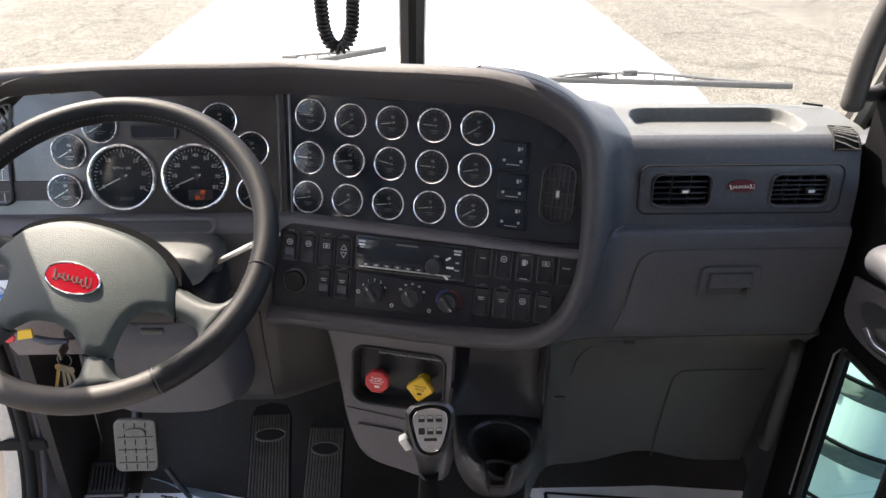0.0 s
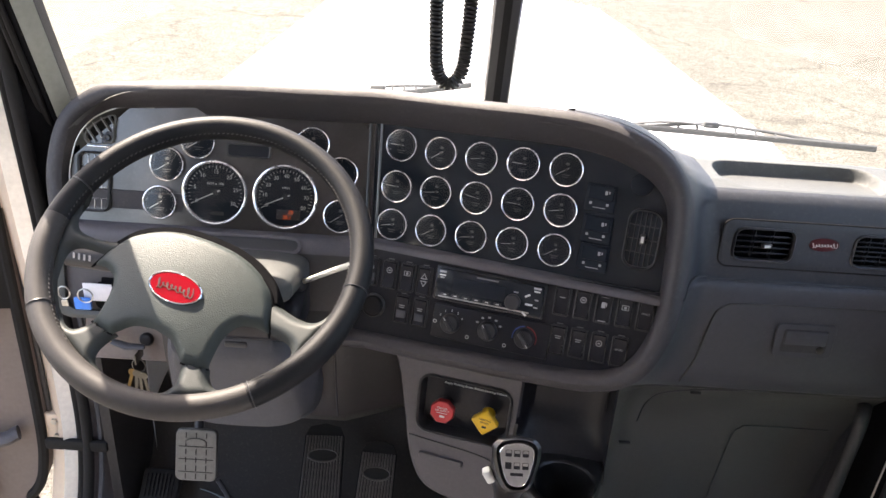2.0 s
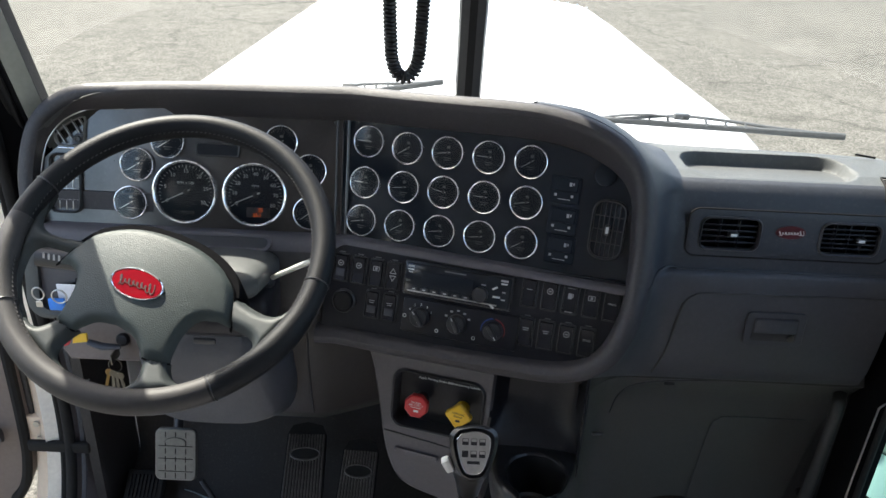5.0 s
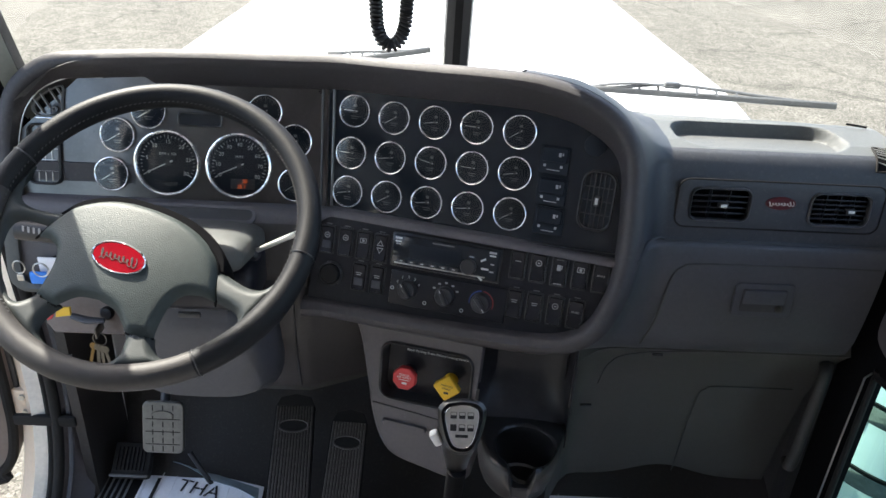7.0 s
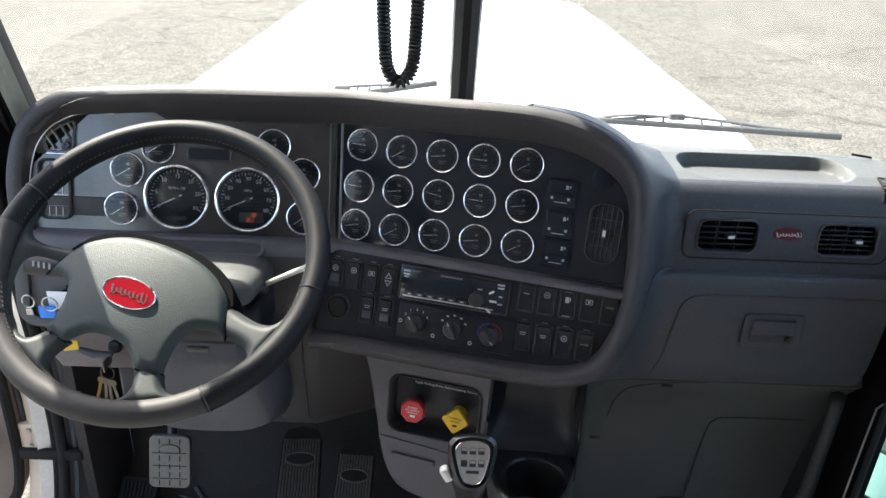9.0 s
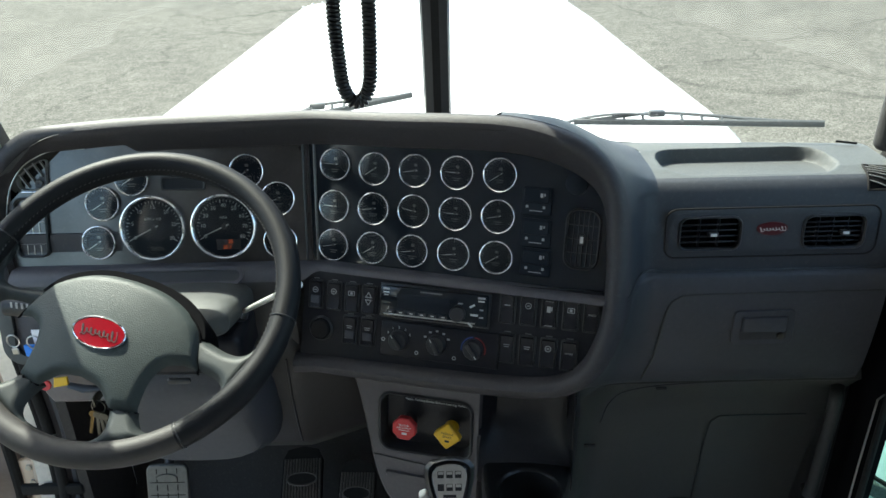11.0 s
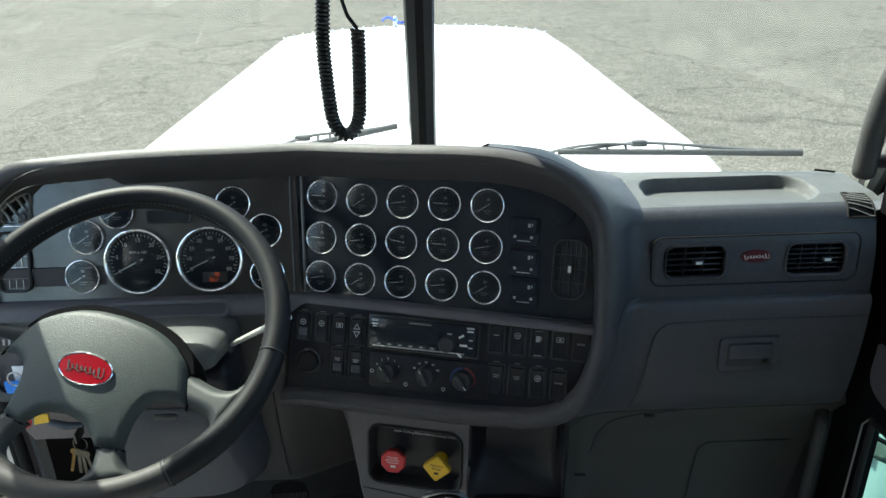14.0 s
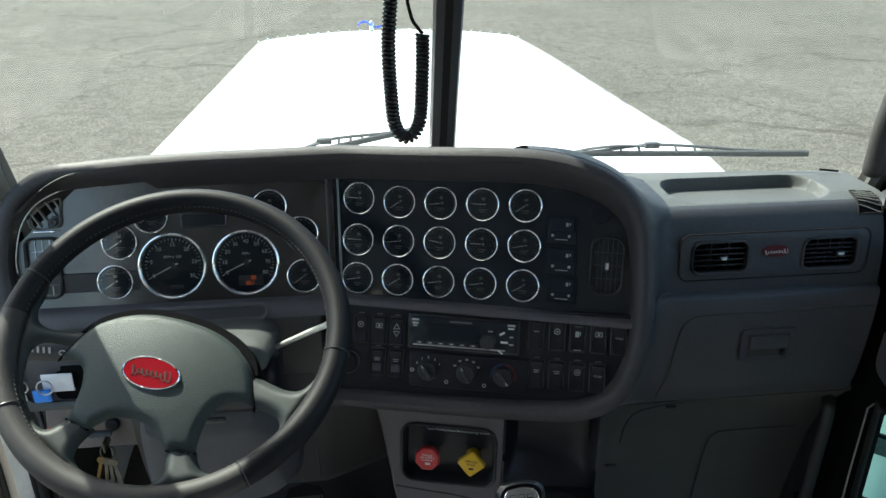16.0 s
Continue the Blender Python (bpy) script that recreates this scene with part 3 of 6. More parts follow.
# the lip of the gauge hood, from the lower left, over the top, down the right side and back along the bottom
LIP = [(-0.714, -0.110), (-0.729, -0.03), (-0.731, 0.034), (-0.712, 0.104), (-0.660, 0.146), (-0.58, 0.156), (-0.45, 0.164), (-0.25, 0.167), (-0.08, 0.171), (0.05, 0.176), (0.12, 0.174), (0.181, 0.160),
       (0.228, 0.132), (0.254, 0.092), (0.264, 0.03), (0.268, -0.05), (0.262, -0.12), (0.238, -0.178), (0.190, -0.207), (0.10, -0.217), (-0.05, -0.222), (-0.16, -0.224), (-0.245, -0.224)]


def lip_frame(n=150):
    pts = curve([(x, v, 0) for x, v in LIP], n)
    out = []
    for i, p in enumerate(pts):
        t = (pts[min(i + 1, n)] - pts[max(i - 1, 0)]).normalized()
        out.append((p.x, p.y, -t.y, t.x, i / n))      # place and outward direction (left of the way, seen from the seats)
    return out


def build_dash():
    dash = thing("dashboard", "dark grey moulded truck dashboard with deep gauge hood", "dashboard")
    # surround: inner wall, rounded lip, outer side
    rows = []
    for x, v, ox, ov, s in lip_frame():
        top = max(0.0, ov) if ov > 0 else 0.0
        inner = 0.014 + 0.022 * top if x > -0.5 else 0.009 + 0.014 * top
        flat = 1 - 0.5 * min(1.0, max(0.0, (-0.58 - x) / 0.10))
        prof = [(-inner, -0.004), (-inner + 0.002, 0.012), (-0.008, 0.040), (-0.003, 0.0475), (0.004, 0.050), (0.012, 0.047), (0.018, 0.038), (0.022 - 0.004 * top, 0.02), (0.026 - 0.014 * top, -0.03), (0.026 - 0.034 * top, -0.09)]
        rows.append([fascia(x + ox * o, v + ov * o, d * flat if d > 0 else d) for o, d in prof])
    bm = sheet(rows)
    bmesh.ops.recalc_face_normals(bm, faces=bm.faces)
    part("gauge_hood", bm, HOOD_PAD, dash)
    # gauge panels, the driver's and the middle one
    for name, x0, x1, surface, label in (("driver_gauge_panel", -0.728, -0.2125, GLOSS, "gloss black-brown veneer gauge panel"), ("middle_gauge_panel", -0.2115, 0.275, PANEL_BLACK, "black middle gauge panel")):
        rows = []
        for i in range(81):
            x = x0 + (x1 - x0) * i / 80
            hi = 0.15 if -0.6 < x < 0.2 else (0.15 - 0.9 * max(0, -0.6 - x) - 1.1 * max(0, x - 0.2))
            rows.append([fascia(x, -0.066 + (hi + 0.066) * k / 6, -0.0015) for k in range(7)])
        part(name, sheet(rows, thick=-0.012), surface, dash, label)
    line = [(-0.719, 0.0), (-0.719, 0.027), (-0.708, 0.074), (-0.684, 0.107), (-0.651, 0.126), (-0.627, 0.132), (-0.58, 0.134)]
    part("bright_panel_edge", tube([fascia(p.x, p.y, 0.0015) for p in curve([(x, v, 0) for x, v in line], 30)], 0.0013, 6), STEEL, dash)
    # raised edge of the middle panel
    for x in (-0.221, -0.203):
        bm = tube([fascia(x, v, 0.0015) for v in (-0.06, 0.02, 0.09, 0.135)], 0.0022, 8)
        part("panel_edge", bm, BLACK if x < -0.21 else GLOSS, dash)
    # sloping band between gauges and switches, and the driver's ledge with its slot
    rows = []
    for i in range(161):
        x = -0.71 + 0.98 * i / 160
        k = 1 / (1 + math.exp(-200 * (x + 0.215)))
        far, near = [(-0.060, -0.002), (-0.0615, 0.004), (-0.064, 0.018), (-0.072, 0.028), (-0.081, 0.033), (-0.090, 0.033)], [(-0.060, -0.002), (-0.0612, 0.004), (-0.0625, 0.016), (-0.065, 0.023), (-0.069, 0.0265), (-0.0745, 0.027)]
        rows.append([fascia(x, a[0] + (b[0] - a[0]) * k, a[1] + (b[1] - a[1]) * k) for a, b in zip(far, near)])
    part("lower_band", sheet(rows), GREY_DARK, dash)
    # knee panel under the driver's gauges
    prof = [(-0.090, 0.033), (-0.15, 0.030), (-0.20, 0.012), (-0.235, -0.03), (-0.32, -0.10)]
    rows = [[fascia(-0.575 + 0.335 * i / 20, v, d) for v, d in prof] for i in range(21)]
    part("knee_panel", sheet(rows), HOLLOW, dash)
    prof = [(1.135, 0.62), (1.112, 0.555), (1.118, 0.48), (1.132, 0.41), (1.150, 0.350), (1.176, 0.315), (1.24, 0.295), (1.5, 0.285)]
    rows = [[Vector((-0.56 + 0.44 * i / 20, y + 0.5 * max(0, (-0.56 + 0.44 * i / 20) + 0.25), z)) for y, z in prof] for i in range(21)]
    part("lower_knee_panel", sheet(rows), HOLLOW, dash)
    part("knee_seam", tube([Vector((-0.262, y - 0.003, z)) for y, z in prof[1:5]], 0.0018, 6), BLACK, dash)
    slot = ring(outline(0.20, 0.030, 0.014), outline(0.188, 0.019, 0.0095), -0.004, 0.003, 0.001)
    slot.transform(DRIVER @ shift(-0.005, -0.078, 0.0325) @ Matrix.Rotation(radians(-27), 4, "X"))
    part("slot_rim", slot, GREY_DARK, dash)
    slot = slab(outline(0.188, 0.019, 0.0095), -0.006, 0.0005)
    slot.transform(DRIVER @ shift(-0.005, -0.078, 0.0325) @ Matrix.Rotation(radians(-27), 4, "X"))
    part("slot_floor", slot, BLACK, dash)
    # black switch panel
    pts = [(-0.232, 0.043), (-0.236, -0.112), (-0.10, -0.112), (0.10, -0.104), (0.17, -0.097), (0.215, -0.078), (0.245, -0.04), (0.262, 0.02), (0.268, 0.056)]
    bm = slab(pts, -0.012, -0.001)
    bm.transform(STACK)
    part("switch_panel", bm, SWITCH_BLACK, dash)
    # dash top from the lip to the glass
    rows = []
    for i in range(61):
        x = -0.702 + 0.84 * i / 60
        lipv = 0.166 - 0.014 * min(1.0, max(0.0, (-0.42 - x) / 0.16))
        if x < -0.58:
            lipv -= 4.6 * (-0.58 - x) ** 2
        if x > 0.12:
            lipv -= 3.0 * (x - 0.12) ** 2
        a = fascia(max(x, -0.715), lipv + 0.006, 0.046)
        a.x = x
        b = fascia(max(x, -0.715), lipv + 0.0145, 0.0)
        b.x = x
        f = abs(x) / 0.76
        g = Vector((x, 1.535 - 0.22 * f + 0.02, 0.775 - 0.01 * f))
        m = b.lerp(g, 0.45) - Vector((0, 0, 0.004))
        rows.append([a, a.lerp(b, 0.5) + Vector((0, 0, 0.003)), b, m, g])
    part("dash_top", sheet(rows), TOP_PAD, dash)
    build_passenger_dash(dash)
    return dash


def tray_depth(x, y):
    """The shallow tray sunk into the passenger's side of the dash top."""
    cx, cy, hx, hy, r = 0.508, 1.240, 0.143, 0.060, 0.048
    qx, qy = abs(x - cx) - hx + r, abs(y - cy) - hy + r
    d = math.hypot(max(qx, 0), max(qy, 0)) + min(max(qx, qy), 0) - r
    f = min(1.0, max(0.0, (y - cy + hy) / (2 * hy)))
    k = min(1.0, max(0.0, -d / (0.020 - 0.0145 * f) + 0.3 * (1 - f)))
    return (0.012 + 0.013 * f) * k * k * (3 - 2 * k)


def top_z(y):
    back = max(0.0, (y - 1.29) / 0.12)
    return 0.8415 + 0.004 * min(1, (y - 1.168) / 0.03) - 0.026 * back ** 1.2


FACE_PROFILE = [(1.168, 0.8415), (1.159, 0.8375), (1.151, 0.830), (1.1445, 0.8195), (1.139, 0.807), (1.1325, 0.79), (1.1255, 0.765), (1.121, 0.73), (1.119, 0.706), (1.116, 0.7015), (1.110, 0.699), (1.107, 0.694), (1.106, 0.672), (1.106, 0.64), (1.108, 0.60), (1.112, 0.555), (1.118, 0.512), (1.130, 0.480), (1.146, 0.466)]


def build_passenger_dash(dash):
    # top with the tray
    rows = []
    for i in range(131):
        x = 0.345 + (0.735 - 0.345) * i / 130
        y0, y1 = 1.168, 1.535 - 0.302 * x + 0.0
        row = []
        for k in range(121):
            y = y0 + (y1 - y0) * k / 120
            row.append(Vector((x, y, top_z(y) - tray_depth(x, y))))
        rows.append(row)
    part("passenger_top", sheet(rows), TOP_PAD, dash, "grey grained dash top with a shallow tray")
    # face
    prof = FACE_PROFILE
    cut = [i for i, q in enumerate(prof) if q[1] < 0.703][0]
    fine = curve([(0, y, z) for y, z in prof[: cut + 1]], 90)
    bm = sheet([[Vector((0.345 + (0.716 - 0.345) * i / 90, q.y, q.z)) for q in fine] for i in range(91)])
    gone = []
    for f in bm.faces:
        q = FACE.inverted() @ f.calc_center_median()
        if any(abs(q.x - u) < 0.050 and abs(q.y) < 0.030 for u in (-0.1005, 0.093)):
            gone.append(f)
    bmesh.ops.delete(bm, geom=gone, context="FACES")
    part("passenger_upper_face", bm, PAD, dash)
    rows = [[Vector((0.345 + (0.716 - 0.345) * i / 12, y, z)) for y, z in prof[cut:]] for i in range(13)]
    part("passenger_lower_face", sheet(rows), GREY, dash)
    rows = [[Vector((0.716, y, z)), Vector((0.716, min(y + 0.22, 1.305), z))] for y, z in prof]
    part("dash_end", sheet(rows), GREY_DARK, dash)
    # hollow sweep from the gauge hood to the passenger's side
    lip = [q for q in lip_frame(300) if (q[1] > 0 and q[0] > 0.085) or (q[0] > 0.175 and q[1] <= 0)]
    top = [Vector((0.345, y, top_z(y))) for y in (1.425, 1.40, 1.36, 1.32, 1.28, 1.24, 1.20)]
    face = [Vector((0.345, y, z)) for y, z in prof]
    far = curve([Vector((0.12, 1.50, 0.775)), Vector((0.22, 1.47, 0.79)), Vector((0.30, 1.445, 0.803))] + top + face, 80)
    upper, lower = [], []
    n = len(lip) - 1
    for i, (x, v, ox, ov, s) in enumerate(lip):
        f = i / n
        g = f ** 1.0
        t = far[min(80, int(g * 80))].lerp(far[min(80, int(g * 80) + 1)], g * 80 - int(g * 80))
        e = fascia(x + ox * 0.019, v + ov * 0.019, 0.030)
        te = (fascia(x + ox * 0.030, v + ov * 0.030, -0.012) - e).normalized()
        ln = (t - e).length
        tt = Vector((1, -0.05, 0)) if f > 0.45 else Vector((1, 0.1, -0.25)).normalized()
        row = []
        for k in range(21):
            u = k / 20
            h00, h10, h01, h11 = 2 * u**3 - 3 * u**2 + 1, u**3 - 2 * u**2 + u, -2 * u**3 + 3 * u**2, u**3 - u**2
            row.append(h00 * e + h10 * te * ln * 0.9 + h01 * t + h11 * tt * ln * 0.9)
        (upper if t.z > 0.704 else lower).append(row)
    lower.insert(0, [p + Vector((0, -0.0035, -0.001)) for p in upper[-1]])
    bm = sheet(upper)
    part("upper_sweep", bm, PAD, dash)
    bm = sheet(lower)
    part("lower_sweep", bm, GREY, dash)
    part("sweep_seam", tube([p + Vector((0, -0.001, 0)) for p in upper[-1]], 0.0022, 6), BLACK, dash)
    part("face_seam", tube([Vector((x, 1.1155, 0.7025)) for x in (0.345, 0.53, 0.714)], 0.0014, 6), BLACK, dash)
    # kick panel below the glove box, with an access lid
    prof = [(1.156, 0.500), (1.140, 0.467), (1.150, 0.457), (1.175, 0.425), (1.205, 0.380), (1.235, 0.30), (1.262, 0.17), (1.286, 0.022), (1.34, 0.0)]
    rows = []
    for i in range(25):
        row = []
        for y, z in prof:
            x0 = 0.205
            x = x0 + (0.735 - x0) * i / 24
            k = max(0.0, (0.31 - x) / 0.105)
            low = 0.035 * math.exp(-((x - 0.50) / 0.09) ** 2) if z < 0.1 else 0.0
            row.append(Vector((x, y - (y - 1.045) * 0.85 * k ** 2, z + low)))
        rows.append(row)
    part("kick_panel", sheet(rows), KICK, dash, "grey kick panel below the glove box")
    lid = [Vector((0.70, 1.2275, 0.325)), Vector((0.550, 1.2275, 0.325)), Vector((0.528, 1.230, 0.316)), Vector((0.519, 1.237, 0.29)), Vector((0.521, 1.262, 0.17)), Vector((0.524, 1.284, 0.045))]
    part("lid_seam", tube([q + Vector((0, -0.0035, 0)) for q in curve(lid, 30)], 0.0013, 6), BLACK, dash)
    seam = curve([(0.262, 1.06, 0.447), (0.285, 1.095, 0.464), (0.33, 1.125, 0.466), (0.45, 1.141, 0.466), (0.715, 1.141, 0.467)], 30)
    part("panel_seam", tube(seam, 0.0010, 6), HOOD_PAD, dash)
    for x, y, z in ((0.385, 1.143, 0.456), (0.245, 1.05, 0.41)):
        part("panel_clip", box(0.02, 0.006, 0.005, (x, y - 0.002, z), 0.002), BLACK, dash)
    # vent panel
    loop = [FACE @ Vector((x - 0.003, y, 0.0008)) for x, y in outline(0.333, 0.081, 0.0175, 6)]
    part("vent_panel_seam", tube(loop + loop[:2], 0.0014, 6), MATTE, dash)
    holes = [[(x + u, y + v) for x, y in outline(0.096, 0.054, 0.015, 6)] for u, v in ((-0.0975, 0), (0.096, -0.001))]
    bm = patch(outline(0.330, 0.078, 0.016, 6), holes, lambda x, y, gap: 0.0028 - 0.0020 * max(0, 1 - gap / 0.003) ** 2 if abs(y) > 0.033 or abs(x) > 0.155 else 0.0028, 0.006)
    bm.transform(FACE @ shift(-0.003, 0, 0))
    part("vent_panel", bm, PAD, dash)
    # glove box
    GB = facing(0, 2, (0.54, 1.106, 0.60))
    pts = curve([(0.170, 0.066, 0), (0.02, 0.066, 0), (-0.13, 0.064, 0), (-0.158, 0.058, 0), (-0.171, 0.043, 0), (-0.178, 0.01, 0), (-0.188, -0.05, 0), (-0.203, -0.098, 0)], 40)
    part("glove_box_seam", tube([GB @ Vector((p.x, p.y, 0.0015 - 0.35 * max(0, -p.y - 0.05) ** 1.3)) for p in pts], 0.0021, 8), BLACK, dash)


def build_cab_sides():
    # left door opening: dark inner jamb, bright sill and painted frame
    jamb = thing("door_frame", "cream painted cab door frame with black seals and bright sill", "door frame")
    path = [(-0.800, 1.19, 1.25), (-0.800, 1.215, 1.0), (-0.800, 1.235, 0.75), (-0.800, 1.25, 0.5), (-0.800, 1.262, 0.3), (-0.802, 1.255, 0.14), (-0.806, 1.21, 0.0), (-0.81, 1.12, -0.075), (-0.81, 0.95, -0.10), (-0.81, 0.2, -0.10)]
    p = curve(path, 60)
    def band(dx0, dy0, dx1, dy1, dz=0.0):
        rows = []
        for i, q in enumerate(p):
            t = (p[min(i + 1, 60)] - p[max(i - 1, 0)]).normalized()
            n = Vector((0, t.z, -t.y))
            n = n if n.y - n.z > 0 else -n
            rows.append([q + Vector((dx0, 0, 0)) + n * dy0, q + Vector((dx1, 0, 0)) + n * dy1])
        return rows
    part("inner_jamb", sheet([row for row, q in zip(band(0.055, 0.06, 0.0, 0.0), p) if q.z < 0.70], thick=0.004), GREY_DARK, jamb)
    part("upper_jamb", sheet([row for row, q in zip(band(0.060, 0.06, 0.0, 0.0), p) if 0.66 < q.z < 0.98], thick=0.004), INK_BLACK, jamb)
    part("seal", tube(p, 0.011, 10), MATTE, jamb)
    part("seal_trim", tube([q + Vector((0.022, 0.012, 0)) for q in p if q.z < 0.70], 0.006, 8), GREY, jamb)
    part("bright_sill", sheet(band(-0.024, 0.008, -0.048, -0.006), thick=0.004), BRIGHT, jamb)
    part("outer_seal", tube([q + Vector((-0.018, 0.006, 0)) for q in p], 0.007, 8), MATTE, jamb)
    part("painted_frame", sheet(band(-0.045, 0.0, -0.10, 0.05), thick=0.004), CREAM_PAINT, jamb)
    # wall below and ahead of the opening
    bm = sheet([[Vector((-0.745, y, z)) for y in (1.255, 1.45, 1.66)] for z in (-0.1, 0.4, 0.68)], thick=0.02)
    tagged(part("wall_left_front", bm, CARPET), "black padded cowl side beside the pedals", "wall", kind="structure")
    bm = sheet([[Vector((0.79, y, z)) for y in (1.16, 1.45, 1.66)] for z in (-0.1, 0.4, 0.68)], thick=-0.02)
    tagged(part("wall_right_front", bm, GREY_DARK), "dark cowl side by the passenger's feet", "wall", kind="structure")
    # behind the door openings, out of sight
    for side, nm in ((-1, "wall_left_rear"), (1, "wall_right_rear")):
        y0 = 0.47 if side < 0 else 0.05
        tagged(part(nm, box(0.05, y0 + 1.25, 1.80, (side * 0.83, (y0 - 1.25) / 2, 0.78)), HEADLINER), "grey padded cab side wall", "wall", kind="structure")
    tagged(part("trim_left_header", box(0.06, 1.4, 0.09, (-0.82, 0.55, 1.60)), HEADLINER), "grey header over the door opening", "trim", kind="structure")


def build_driver_door():
    hinge = Vector((-0.905, 1.335, 0.0))
    door = thing("driver_door", "open taupe driver's door with moulded pocket and grab handle", "door", Matrix.Translation(hinge) @ Matrix.Rotation(radians(180 + 8), 4, "Z"))
    # local x runs from the hinge to the free edge, y towards the seats is minus... z up
    pts = [(0.0, 0.80), (0.0, 0.2), (0.012, 0.05), (0.05, -0.035), (0.13, -0.07), (0.9, -0.07), (0.95, 0.0), (0.95, 0.80)]
    face = slab([(x, z) for x, z in pts], 0.0, 0.05, 0.008, Matrix(((1, 0, 0, 0), (0, 0, 1, 0), (0, 1, 0, 0), (0, 0, 0, 1))))
    part("door_panel", face, BEIGE, door)
    seal = [(0.012, 0.052, 0.79), (0.012, 0.052, 0.25), (0.024, 0.052, 0.06), (0.06, 0.052, -0.022), (0.14, 0.052, -0.055), (0.88, 0.052, -0.055)]
    part("door_seal", tube(curve(seal, 40), 0.011, 8), MATTE, door)
    part("upper_panel", box(0.93, 0.014, 0.335, (0.475, 0.054, 0.625), 0.006), MATTE, door, "black upper panel")
    part("arm_rest", tube(curve([(0.05, 0.075, 0.47), (0.12, 0.095, 0.455), (0.5, 0.10, 0.42), (0.85, 0.10, 0.42)], 20), 0.024, 10, flat=0.7), GREY_DARK, door)
    part("pocket_lip", tube(curve([(0.05, 0.07, 0.165), (0.12, 0.085, 0.155), (0.5, 0.09, 0.15), (0.85, 0.09, 0.15)], 20), 0.018, 10, flat=0.8), GREY_DARK, door)
    part("pocket", box(0.75, 0.03, 0.16, (0.50, 0.06, 0.06), 0.012), BEIGE, door)
    part("door_edge", box(0.012, 0.05, 0.85, (-0.004, 0.016, 0.38), 0.004), BLACK, door)
    part("window_frame", tube([(0.02, 0.03, 0.74), (0.03, 0.03, 0.80), (0.25, 0.03, 1.38), (0.30, 0.03, 1.44), (0.92, 0.03, 1.44)], 0.017, 10), BLACK, door)
    w = part("door_window", sheet([[Vector((0.03, 0.03, 0.80)), Vector((0.27, 0.03, 1.42))], [Vector((0.92, 0.03, 0.80)), Vector((0.92, 0.03, 1.42))]]), GLASS, door)
    w.visible_shadow = False
    inv = door.matrix_world.inverted()
    for z in (0.70, 0.16):
        at = inv @ Matrix.Translation((-0.86, 1.29, z))
        h = part("hinge", lathe([(0.0, -0.045), (0.012, -0.045), (0.012, 0.045), (0, 0.045)], 14, at), CREAM_PAINT, door)
        part("leaf", box(0.05, 0.05, 0.07, (-0.03, 0.02, 0), 0.006, m=at), CREAM_PAINT, h)
        for k in (-0.02, 0.02):
            part("bolt", lathe([(0.007, 0), (0.007, 0.005), (0, 0.006)], 6, at @ Matrix.Translation((-0.02, -0.006, k)) @ Matrix.Rotation(radians(90), 4, "X")), STEEL, h)
    st = thing("door_check_strap", "black rubber door check strap", "strap", Matrix.Translation((-0.82, 1.255, 0.145)))
    part("strap", box(0.13, 0.014, 0.026, (-0.005, 0.0, 0), 0.005), MATTE, st)


